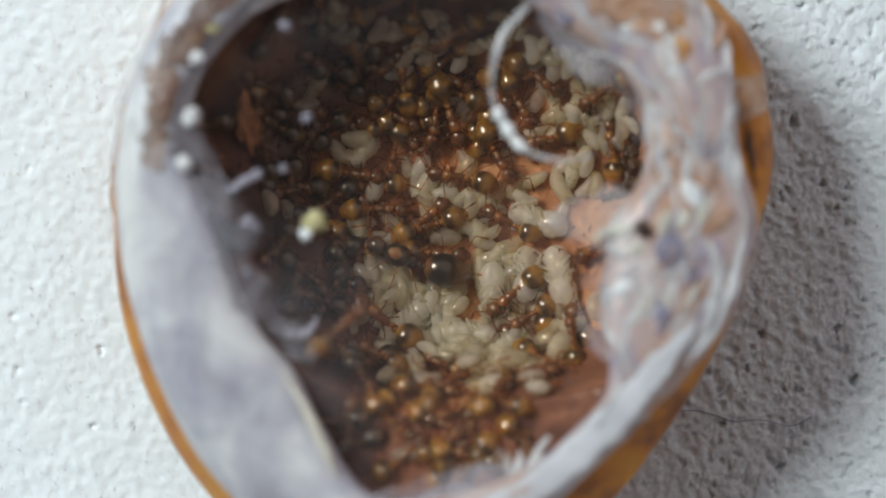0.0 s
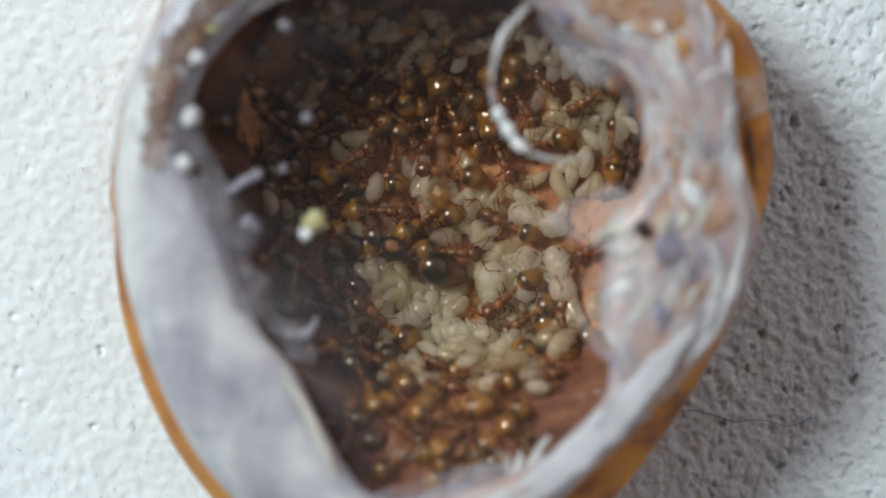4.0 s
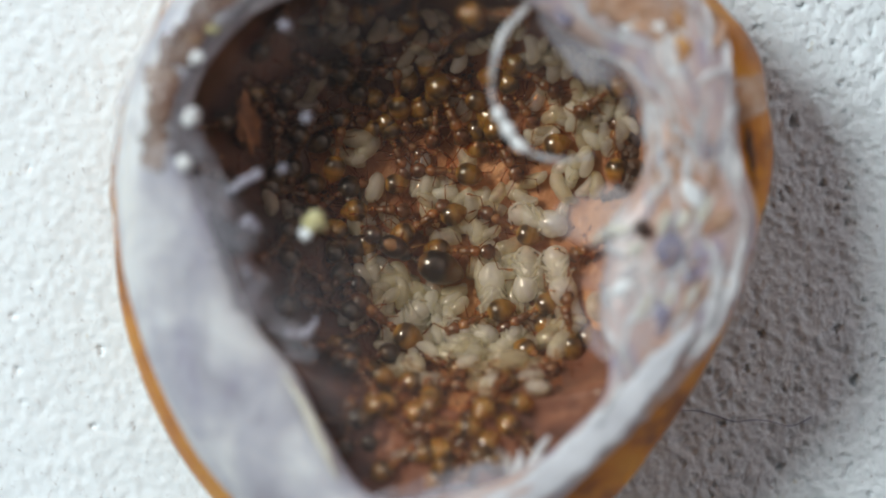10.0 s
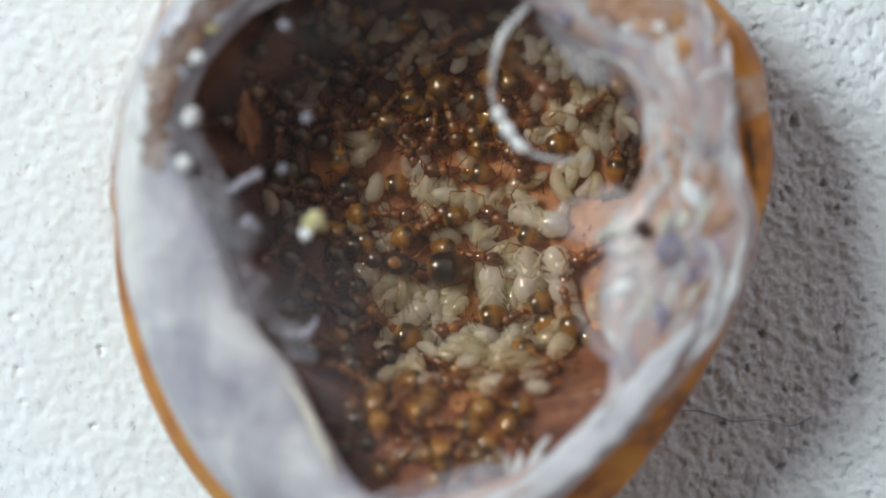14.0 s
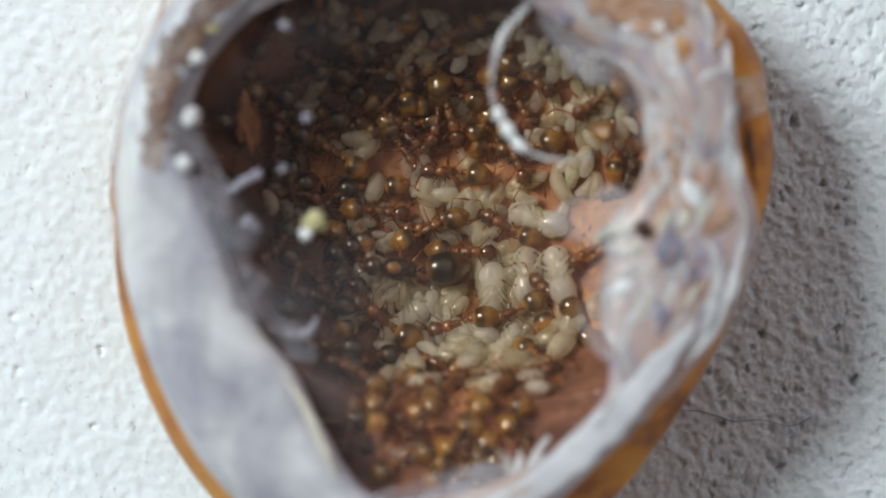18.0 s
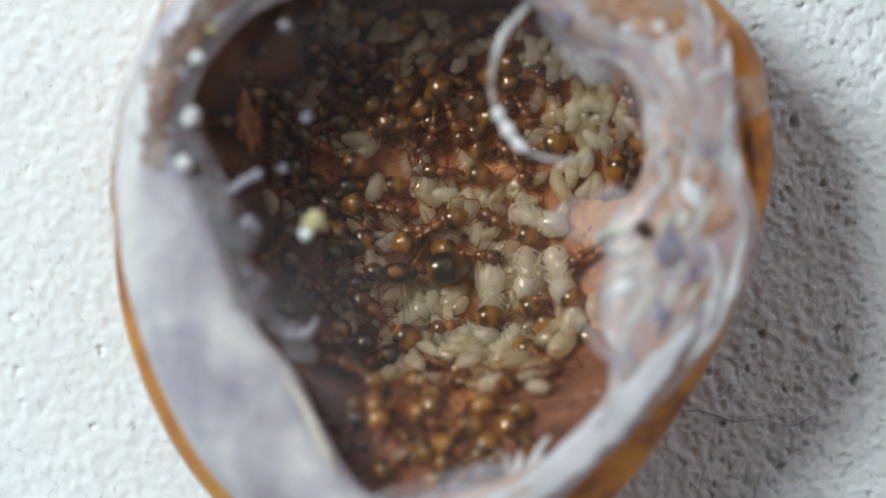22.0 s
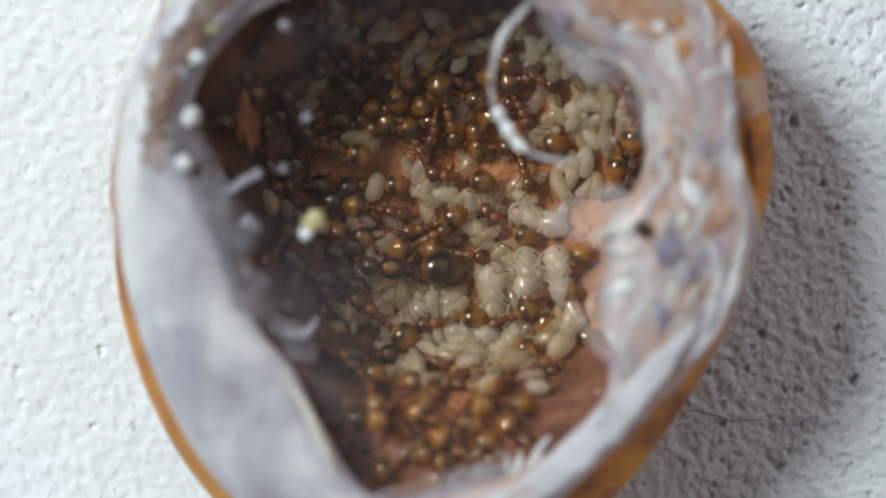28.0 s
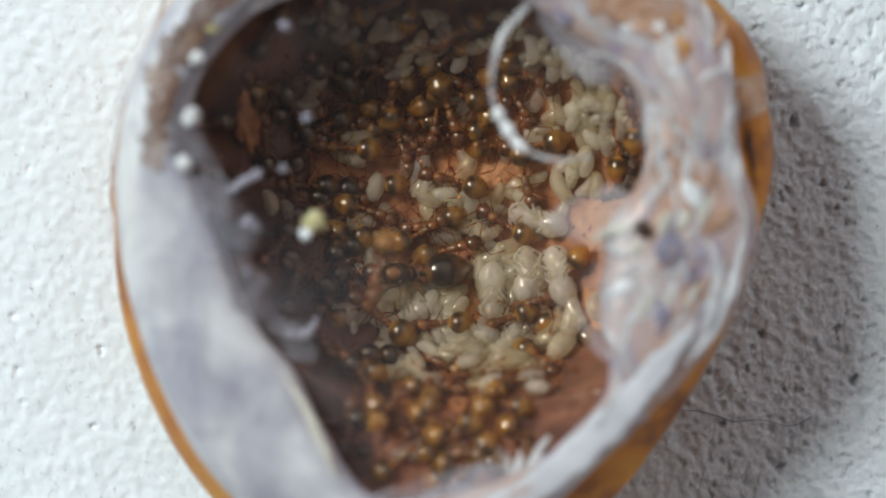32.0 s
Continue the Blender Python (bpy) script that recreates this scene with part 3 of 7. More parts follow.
strand("fibre_bead", WHITE_FIBRE, [(2.31, 3.69, 7.50), (2.55, 3.43, 7.50), (2.85, 3.25, 7.50)], [0.12, 0.24, 0.1], "white bead on the fibre", 1.0, False)
strand("pale_fibre", PALE_FIBRE, [(2.83, 8.11, 7.60), (2.08, 7.23, 7.50), (1.69, 6.21, 7.50), (1.61, 5.18, 7.50), (1.88, 4.42, 7.50), (2.40, 3.58, 7.50), (3.11, 3.11, 7.50), (4.05, 2.95, 7.50), (4.98, 3.11, 7.50)], [0.15, 0.18, 0.15, 0.12, 0.1, 0.1, 0.1, 0.08, 0.05], "white hair-like fibre curving over the hollow", 1.0, False)
strand("rib", TORN_VEIL, [(6.67, 0.86, 7.6), (5.73, 0.92, 7.6), (4.8, 0.92, 7.6), (4.05, 0.96, 7.6), (3.39, 0.96, 7.6)], [1.5, 1.24, 0.96, 0.68, 0.16], "thin whitish veil reaching over the hollow", 0.08)
strand("rib", PALE_FIBRE, [(6.84, 0.21, 7.9), (6.18, 0.39, 7.9), (5.53, 0.5, 7.9), (5.12, 0.54, 7.9)], [0.16, 0.22, 0.2, 0.06], "white fibre of the torn lining", 0.35)
strand("rib", VEIL, [(-7.48, 2.64, 7.5), (-7.11, 1.52, 7.5), (-6.64, 0.21, 7.5), (-5.89, -1.29, 7.5)], [0.2, 0.52, 0.6, 0.28], "thin whitish veil along the rim", 0.08)
strand("rib", VEIL, [(-5.89, -2.23, 7.5), (-5.04, -2.98, 7.5), (-4.2, -3.73, 7.5)], [0.28, 0.68, 0.28], "thin whitish veil along the rim", 0.08)
strand("rib", VEIL, [(-2.7, -8.4, 7.5), (-0.45, -8.2, 7.5), (1.43, -7.85, 7.5), (3.5, -7.0, 7.5)], [0.4, 0.7, 0.8, 0.4], "thin whitish veil along the rim", 0.08)
strand("rib", VEIL, [(3.11, 7.89, 7.6), (4.8, 6.39, 7.6), (6.29, 5.64, 7.6), (6.58, 3.39, 7.6)], [0.4, 0.8, 0.8, 0.4], "thin whitish veil along the rim", 0.08)
strand("rib", VEIL, [(5.92, 0.02, 7.6), (5.36, -1.11, 7.6), (5.17, -2.6, 7.6), (5.73, -3.73, 7.6)], [0.6, 0.8, 0.8, 0.4], "thin whitish veil along the rim", 0.08)
strand("rib", PALE_FIBRE, [(9.45, 3.94, 7.9), (9.6, 2.82, 7.9), (9.68, 1.98, 7.9), (10.05, 0.86, 7.9)], [0.12, 0.28, 0.26, 0.12], "white fibre of the torn lining", 0.2)
strand("rib", PALE_FIBRE, [(10.05, 0.86, 7.9), (9.45, -0.54, 7.9), (8.52, -2.22, 7.9), (7.59, -3.9, 7.9)], [0.16, 0.24, 0.32, 0.32], "white fibre of the torn lining", 0.25)
strand("rib", WHITE_LINING, [(8.3, -2.5, 8.16), (7.45, -3.5, 8.2), (6.4, -4.75, 8.2), (5.2, -6.05, 8.2), (3.8, -7.3, 8.2), (2.3, -8.3, 8.2), (0.2, -9.2, 8.2)], [0.1, 0.36, 0.54, 0.56, 0.54, 0.48, 0.4], "smooth white edge of the torn lining", 0.12, False)
strand("rib", PALE_FIBRE, [(1.8, -6.56, 7.3), (2.08, -7.12, 7.3), (2.27, -7.68, 7.3)], [0.08, 0.2, 0.16], "white fibre of the torn lining", 0.5)
strand("rib", PALE_FIBRE, [(2.55, -6.65, 7.3), (2.46, -7.31, 7.3), (2.18, -7.87, 7.3)], [0.08, 0.16, 0.16], "white fibre of the torn lining", 0.5)
strand("rib", PALE_FIBRE, [(3.49, -6.18, 7.3), (3.21, -6.74, 7.3), (2.74, -7.49, 7.3)], [0.08, 0.18, 0.14], "white fibre of the torn lining", 0.5)
strand("rib", GREY_FIBRE, [(1.05, -7.85, 7.3), (-0.08, -8.2, 7.3), (-1.58, -8.4, 7.3)], [0.16, 0.28, 0.2], "grey fibre of the torn lining", 0.5)
strand("rib", PALE_FIBRE, [(-9, 8.31, 7), (-9.91, 6.42, 7), (-10.47, 4.54, 7), (-10.73, 2.66, 7), (-10.81, 0.77, 7)], [0.2, 0.26, 0.26, 0.22, 0.12], "white fibre of the torn lining", 0.6)
strand("rib", PINK_SKIN, [(-9.5, 8.3, 5.4), (-10.3, 6.5, 5.4), (-10.86, 4.67, 5.4), (-11.1, 2.87, 5.4), (-11.16, 1.2, 5.4)], [0.1, 0.13, 0.14, 0.12, 0.08], "brownish edge of the husk showing under the skin", 0.8)
strand("rib", LINING, [(-9.27, 8.57, 6), (-10.15, 6.57, 6), (-10.72, 4.67, 6), (-10.98, 2.87, 6), (-11.04, 1.35, 6)], [0.18, 0.24, 0.24, 0.2, 0.08], "greyish skin over the edge of the husk", 0.8)
strand("rib", PALE_FIBRE, [(-8.36, 6.01, 8.33), (-8.11, 6.23, 8.33), (-7.85, 6.42, 8.33)], [0.08, 0.18, 0.06], "white fibre of the torn lining", 0.3)
strand("rib", GREY_FIBRE, [(-5.9, -2.52, 7.3), (-5.15, -2.8, 7.3), (-4.49, -2.8, 7.3), (-4.21, -2.24, 7.3)], [0.12, 0.2, 0.2, 0.08], "grey fibre of the torn lining", 0.5)
strand("rib", GREY_FIBRE, [(-6.64, -0.54, 7.5), (-6.26, -1.29, 7.5), (-6.36, -2.04, 7.5)], [0.12, 0.24, 0.12], "grey fibre of the torn lining", 0.5)
strand("rib", STREAK, [(6.73, 5.33, 8.33), (6.84, 4.03, 8.33), (6.77, 2.63, 8.33)], [0.08, 0.17, 0.09], "white fibre of the torn lining", 0.13)
strand("rib", STREAK, [(6.98, 4.90, 8.33), (7.76, 3.90, 8.33), (8.62, 2.78, 8.33)], [0.07, 0.15, 0.08], "white fibre of the torn lining", 0.13)
strand("rib", STREAK, [(7.83, 4.72, 8.33), (8.50, 3.90, 8.33), (8.91, 2.63, 8.33)], [0.07, 0.13, 0.07], "white fibre of the torn lining", 0.13)
strand("rib", STREAK, [(9.47, 5.61, 8.30), (9.32, 3.75, 8.30), (9.44, 2.07, 8.30)], [0.13, 0.26, 0.14], "white fibre of the torn lining", 0.13)
strand("rib", STREAK, [(8.22, 5.33, 8.33), (8.91, 5.84, 8.33), (9.34, 6.02, 8.33)], [0.07, 0.13, 0.07], "white fibre of the torn lining", 0.13)
strand("rib", STREAK, [(9.96, 0.48, 8.28), (9.44, -1.10, 8.28), (8.73, -2.69, 8.28), (7.85, -3.90, 8.28)], [0.19, 0.37, 0.37, 0.21], "white fibre of the torn lining", 0.13)
strand("rib", STREAK, [(8.91, 0.21, 8.28), (9.03, -0.73, 8.28), (8.91, -1.66, 8.28), (8.50, -2.78, 8.28)], [0.15, 0.30, 0.30, 0.16], "white fibre of the torn lining", 0.13)
strand("rib", STREAK, [(8.91, 7.85, 8.30), (9.25, 6.73, 8.30), (9.40, 5.61, 8.30)], [0.11, 0.22, 0.12], "white fibre of the torn lining", 0.13)
strand("rib", STREAK, [(4.03, 8.08, 8.33), (5.15, 7.33, 8.33), (6.08, 6.92, 8.33), (7.20, 6.73, 8.33)], [0.07, 0.13, 0.13, 0.07], "white fibre of the torn lining", 0.13)
strand("rib", STREAK, [(4.77, 6.55, 8.33), (5.71, 6.27, 8.33), (6.55, 5.71, 8.33), (6.83, 5.05, 8.33)], [0.06, 0.11, 0.11, 0.06], "white fibre of the torn lining", 0.13)
strand("rib", STREAK, [(7.39, 3.75, 8.33), (7.94, 3.00, 8.33), (8.22, 2.07, 8.33)], [0.07, 0.15, 0.08], "white fibre of the torn lining", 0.13)
strand("rib", STREAK, [(5.89, -2.97, 8.33), (6.27, -2.22, 8.33), (6.83, -1.47, 8.33)], [0.07, 0.15, 0.08], "white fibre of the torn lining", 0.13)
strand("rib", STREAK, [(5.24, -2.22, 8.33), (5.61, -2.97, 8.33), (6.27, -3.90, 8.33)], [0.08, 0.17, 0.09], "white fibre of the torn lining", 0.13)
strand("rib", PURPLE_SKIN, [(7.57, 0.62, 8.38), (7.46, 0.02, 8.38), (7.46, -0.63, 8.38)], [0.27, 0.53, 0.30], "purplish grey skin in the torn lining", 0.13)
strand("rib", PURPLE_SKIN, [(8.56, 3.52, 8.38), (8.67, 3.21, 8.38), (8.73, 2.93, 8.38)], [0.17, 0.34, 0.18], "purplish grey skin in the torn lining", 0.13)
strand("rib", PURPLE_SKIN, [(7.16, -2.89, 8.38), (7.24, -2.22, 8.38), (7.01, -1.62, 8.38)], [0.16, 0.31, 0.17], "purplish grey skin in the torn lining", 0.13)
strand("rib", PURPLE_SKIN, [(7.98, -0.99, 8.38), (8.16, -0.76, 8.38), (8.28, -0.50, 8.38)], [0.17, 0.34, 0.18], "purplish grey skin in the torn lining", 0.13)
strand("rib", PURPLE_SKIN, [(3.75, 7.89, 8.38), (4.01, 7.72, 8.38), (4.21, 7.59, 8.38)], [0.17, 0.34, 0.18], "purplish grey skin in the torn lining", 0.13)
strand("rib", PINK_SKIN, [(8.43, 0.50, 8.40), (8.95, 0.84, 8.40), (9.47, 1.29, 8.40)], [0.18, 0.35, 0.19], "rusty strip of the torn lining", 0.13)
strand("rib", PINK_SKIN, [(7.98, -2.26, 8.40), (8.50, -1.47, 8.40), (8.80, -0.88, 8.40)], [0.08, 0.17, 0.09], "rusty strip of the torn lining", 0.13)
strand("rib", PINK_SKIN, [(4.77, 8.08, 8.40), (5.80, 7.96, 8.40), (6.83, 7.85, 8.40)], [0.24, 0.48, 0.27], "rusty strip of the torn lining", 0.13)
strand("rib", PINK_SKIN, [(8.99, 6.66, 8.40), (9.10, 7.40, 8.40), (8.69, 7.96, 8.40)], [0.17, 0.34, 0.18], "rusty strip of the torn lining", 0.13)
strand("rib", PINK_SKIN, [(6.83, 7.11, 8.40), (7.06, 6.99, 8.40), (7.24, 6.92, 8.40)], [0.08, 0.17, 0.09], "rusty strip of the torn lining", 0.13)
strand("rib", PINK_SKIN, [(7.01, 2.82, 8.40), (7.09, 2.42, 8.40), (7.11, 2.07, 8.40)], [0.08, 0.17, 0.09], "rusty strip of the torn lining", 0.13)
strand("rib", RUST_FIBRE, [(7.76, 6.99, 8.44), (7.96, 6.58, 8.44), (7.83, 6.17, 8.44)], [0.13, 0.26, 0.14], "rusty strip of the torn lining", 0.13)
strand("rib", RUST_FIBRE, [(7.57, 8.08, 8.42), (7.83, 7.67, 8.42), (7.98, 7.25, 8.42)], [0.10, 0.21, 0.11], "rusty strip of the torn lining", 0.13)
strand("rib", CREAM_FIBRE, [(7.09, 0.43, 8.45), (7.24, 0.86, 8.45), (7.40, 1.32, 8.45)], [0.10, 0.21, 0.11], "cream fibre of the torn lining", 0.13)
strand("rib", CREAM_FIBRE, [(7.80, 0.62, 8.45), (7.94, 0.99, 8.45), (8.09, 1.36, 8.45)], [0.09, 0.19, 0.10], "cream fibre of the torn lining", 0.13)
strand("rib", CREAM_FIBRE, [(4.96, 0.32, 8.45), (5.61, 0.58, 8.45), (6.19, 0.67, 8.45)], [0.12, 0.24, 0.13], "cream fibre of the torn lining", 0.13)
strand("rib", CREAM_FIBRE, [(6.04, 0.17, 8.45), (6.38, 0.02, 8.45), (6.68, 0.24, 8.45)], [0.09, 0.19, 0.10], "cream fibre of the torn lining", 0.13)
strand("rib", CREAM_FIBRE, [(7.83, -2.07, 8.45), (8.21, -1.51, 8.45), (8.50, -1.06, 8.45)], [0.07, 0.13, 0.07], "cream fibre of the torn lining", 0.13)
strand("rib", CREAM_FIBRE, [(6.38, -2.26, 8.45), (6.65, -1.85, 8.45), (6.86, -1.40, 8.45)], [0.07, 0.15, 0.08], "cream fibre of the torn lining", 0.13)
strand("rib", CREAM_FIBRE, [(7.27, -1.92, 8.45), (7.47, -1.60, 8.45), (7.61, -1.25, 8.45)], [0.06, 0.11, 0.06], "cream fibre of the torn lining", 0.13)
strand("rib", CREAM_FIBRE, [(8.65, 0.02, 8.45), (8.81, 0.04, 8.45), (8.91, 0.09, 8.45)], [0.09, 0.19, 0.10], "cream fibre of the torn lining", 0.13)
strand("rib", CREAM_FIBRE, [(8.47, 0.84, 8.45), (8.54, 1.29, 8.45), (8.73, 1.70, 8.45)], [0.13, 0.26, 0.14], "cream fibre of the torn lining", 0.13)
strand("rib", WHITE_FIBRE, [(7.98, 2.22, 8.46), (8.24, 1.81, 8.46), (8.47, 1.36, 8.46)], [0.18, 0.35, 0.19], "bright white patch of the torn lining", 0.13)
strand("rib", WHITE_FIBRE, [(5.56, -1.51, 8.46), (5.89, -1.32, 8.46), (6.15, -1.21, 8.46)], [0.14, 0.28, 0.15], "bright white patch of the torn lining", 0.13)
strand("rib", WHITE_FIBRE, [(5.93, 7.40, 8.46), (6.11, 7.31, 8.46), (6.23, 7.25, 8.46)], [0.09, 0.19, 0.10], "bright white patch of the torn lining", 0.13)
strand("rib", WHITE_FIBRE, [(6.86, 7.29, 8.46), (7.08, 7.37, 8.46), (7.24, 7.48, 8.46)], [0.08, 0.17, 0.09], "bright white patch of the torn lining", 0.13)
strand("rib", WHITE_FIBRE, [(7.35, 6.02, 8.46), (7.53, 5.89, 8.46), (7.65, 5.80, 8.46)], [0.07, 0.15, 0.08], "bright white patch of the torn lining", 0.13)


def inner_skin(a0, a1, s0, material, label, seed):
    """A wrinkled sheet that lines the hollow's wall between two angles, from s0 of the way out to the wall's top."""
    rows = []
    for i in range(30):
        row = []
        for k in range(90):
            a = radians(a0 + (a1 - a0) * k / 89)
            edge = s0 + 0.1 * fractal(k * 0.09, seed, 1) + 0.25 * (1 - min(1.0, 3.5 * math.sin(math.pi * (k + 0.3) / 89.6)))
            f = min(0.985, edge + (0.985 - edge) * i / 29)
            r = hollow_radius(a) * f
            x, y = MID_X + r * math.cos(a), MID_Y + r * math.sin(a)
            fold = 0.07 * fractal(a * 9, f * 1.5, seed) + 0.05 * fractal(x * 1.3, y * 1.3, seed)
            row.append((x, y, floor_z(x, y) + (0.17 + fold if i else -0.2)))
        rows.append(row)
    part("inner_skin", sheet(rows, False), material, SHELL, label)


# Added dark sheet: paints the rim's shade over the left wall.
inner_skin(72, 258, 0.5, SHADE_SHEET, "dark purplish brown sheet standing for the shade on the hollow's left wall", 3)
inner_skin(248, 330, 0.66, RED_SKIN, "reddish brown skin lining the hollow's wall", 8)


def fine_fibres(count):
    """Thin pale, grey and rusty fibres that run along the torn side of the rim."""
    rng = random.Random(31)
    for _ in range(count):
        a, f = rng.uniform(-62, 58), rng.uniform(0.08, 0.95)
        step, drift = rng.uniform(1.5, 4.5), rng.uniform(-0.09, 0.09)
        points = []
        for k in range(5):
            g = min(0.97, max(0.04, f + drift * k + rng.uniform(-0.03, 0.03)))
            w = radians(a + step * k)
            r = round_plan(RIM_OUT, w) * (1 - g) + round_plan(RIM_IN, w) * g
            points.append((MID_X + r * math.cos(w), MID_Y + r * math.sin(w), 8.0 + 0.32 * math.sin(math.pi * g) + 0.03))
        kind = rng.random()
        material = STREAK if kind < 0.66 else GREY_FIBRE if kind < 0.86 else PINK_SKIN
        width = rng.uniform(0.035, 0.12)
        strand("fibre", material, points, [width * 0.5, width, width * 0.6], flat=0.13, sides=8)


fine_fibres(150)


def cover_film():
    """The clear film that lies over the opening, caught in the rim all round."""
    rows = [ring(lambda a, f=f: (round_plan(RIM_IN, a) + 0.2) * f, 7.3) for f in (1.0, 0.7, 0.4, 0.1)]
    bm = sheet(rows)
    bm.verts.ensure_lookup_table()
    bm.faces.new([bm.verts[i] for i in range(len(bm.verts) - 144, len(bm.verts))])
    part("cover_film", bm, FILM, SHELL, "clear dusty film stretched over the opening")


cover_film()


def grain(name, material, x, y, z, size, label, category, long=1.0, turn=0.0):
    bm = bmesh.new()
    ball(bm, (0, 0, 0), (size * long, size, size * 0.7), u=14, v=10, wobble=0.6, seed=x * 3.1)
    ob = part(name, bm, material)
    ob.matrix_basis = pose(x * MM, y * MM, z * MM, 0, 0, turn)
    return tagged(ob, label, category, "specks on the film" if z > 7.2 else "")


grain("speck", GREY_FIBRE, -5.24, 7.41, 7.4, 0.22, "whitish speck of dust stuck on the clear film", "speck")
grain("speck", WHITE_FIBRE, -8.29, 4.36, 8.4, 0.3, "whitish speck of dust stuck on the clear film", "speck")
grain("speck", WHITE_FIBRE, -8.54, 2.81, 8.35, 0.26, "whitish speck of dust stuck on the clear film", "speck")
grain("speck", WHITE_FIBRE, -8.11, 6.29, 8.35, 0.24, "whitish speck of dust stuck on the clear film", "speck")
grain("speck", WHITE_FIBRE, -6.26, 8.09, 7.9, 0.2, "whitish speck of dust stuck on the clear film", "speck")
grain("speck", GREY_FIBRE, -4.52, 4.37, 7.4, 0.18, "whitish speck of dust stuck on the clear film", "speck")
grain("grain", YELLOW_GRAIN, -7.59, 7.24, 8.35, 0.12, "ochre grain stuck on the brown skin", "grain", 1.9, 0)
grain("grain", YELLOW_GRAIN, -4.28, 0.88, 7.45, 0.38, "yellow pollen-like grain stuck on the clear film", "grain")
grain("speck", WHITE_FIBRE, -4.52, 0.53, 7.45, 0.24, "bluish white speck beside a yellow grain", "speck")
grain("splinter", GREY_FIBRE, -6.68, 2.18, 7.45, 0.16, "white splinter stuck on the clear film", "splinter", 4.6, 32)
grain("speck", GREY_FIBRE, -6.15, 2.49, 7.45, 0.2, "whitish speck of dust stuck on the clear film", "speck")
grain("speck", GREY_FIBRE, -6.42, 0.81, 7.45, 0.32, "grey speck of dust on the clear film", "speck")
grain("speck", GREY_FIBRE, -5.33, 2.65, 7.4, 0.16, "whitish speck of dust stuck on the clear film", "speck")
grain("crumb", DARK, 6.54, 0.67, 8.45, 0.26, "dark crumb caught in the torn lining", "crumb")
# Dark lumps set where a gnawed hole and its shade look black.
grain("crumb", DARK, 6.42, 3.31, 2.65, 0.22, "dark lump standing for the dark of a gnawed hole in the hollow wall", "crumb")
grain("crumb", DARK, 6.49, 2.52, 2.73, 0.24, "dark lump standing for the dark of a gnawed hole in the hollow wall", "crumb")
grain("crumb", DARK, 6.27, 2.96, 2.53, 0.18, "dark lump standing for the dark of a gnawed hole in the hollow wall", "crumb")
grain("crumb", DARK, 6.09, 2.08, 2.49, 0.18, "dark lump standing for the dark of a gnawed hole in the hollow wall", "crumb")
grain("crumb", DARK, 6.59, 3.35, round(floor_z(6.59, 3.35) + 0.1, 2), 0.24, "dark lump standing for the dark of a gnawed hole in the hollow wall", "crumb", 1.3, 100)
grain("crumb", DARK, 6.27, 2.80, round(floor_z(6.27, 2.80) + 0.1, 2), 0.26, "dark lump standing for the dark of a gnawed hole in the hollow wall", "crumb", 1.3, 168)
grain("crumb", DARK, 6.51, 2.33, round(floor_z(6.51, 2.33) + 0.1, 2), 0.28, "dark lump standing for the dark of a gnawed hole in the hollow wall", "crumb", 1.3, 72)
grain("crumb", DARK, 6.12, 1.94, round(floor_z(6.12, 1.94) + 0.1, 2), 0.22, "dark lump standing for the dark of a gnawed hole in the hollow wall", "crumb", 1.3, 112)
grain("crumb", DARK, 6.70, 2.80, round(floor_z(6.70, 2.80) + 0.1, 2), 0.30, "dark lump standing for the dark of a gnawed hole in the hollow wall", "crumb", 1.3, 142)
grain("crumb", DARK, 5.88, 1.86, round(floor_z(5.88, 1.86) + 0.1, 2), 0.16, "dark lump standing for the dark of a gnawed hole in the hollow wall", "crumb", 1.3, 28)
grain("crumb", DARK, 6.62, 3.82, round(floor_z(6.62, 3.82) + 0.1, 2), 0.20, "dark lump standing for the dark of a gnawed hole in the hollow wall", "crumb", 1.3, 114)
grain("crumb", DARK, 5.61, 1.78, round(floor_z(5.61, 1.78) + 0.1, 2), 0.13, "dark lump standing for the dark of a gnawed hole in the hollow wall", "crumb", 1.3, 110)
grain("crumb", DARK, 6.39, 1.98, round(floor_z(6.39, 1.98) + 0.1, 2), 0.20, "dark lump standing for the dark of a gnawed hole in the hollow wall", "crumb", 1.3, 30)
grain("crumb", DARK, 6.74, 2.18, round(floor_z(6.74, 2.18) + 0.1, 2), 0.26, "dark lump standing for the dark of a gnawed hole in the hollow wall", "crumb", 1.3, 156)
grain("crumb", DARK, 6.55, 4.43, round(floor_z(6.55, 4.43) + 0.1, 2), 0.14, "dark lump standing for the dark of a gnawed hole in the hollow wall", "crumb", 1.3, 86)
grain("shed_skin", WHITE_FIBRE, 2.65, -2.08, 1.41, 0.12, "white shred of shed skin on the floor", "shed skin", 1.6, 40)
grain("shed_skin", WHITE_FIBRE, 2.49, -2.27, 1.44, 0.08, "white shred of shed skin on the floor", "shed skin", 1.8, 100)
grain("crumb", DARK, -10.96, 3.42, 5.4, 0.14, "dark crumb on the husk", "crumb")


def blue_thread():
    bm = bmesh.new()
    pts = glide([(8.11, -5.74, 0.1), (8.91, -5.72, 0.1), (9.61, -5.88, 0.1), (10.31, -6.11, 0.1), (10.91, -6.05, 0.1), (11.55, -6.09, 0.1), (12.21, -6.27, 0.1), (12.71, -6.13, 0.1), (13.03, -5.94, 0.1)], 8)
    tube(bm, pts, [0.015] * len(pts), 6)
    tagged(part("blue_thread", bm, BLUE_FIBRE), "fine dark blue thread lying on the plaster", "thread")


blue_thread()


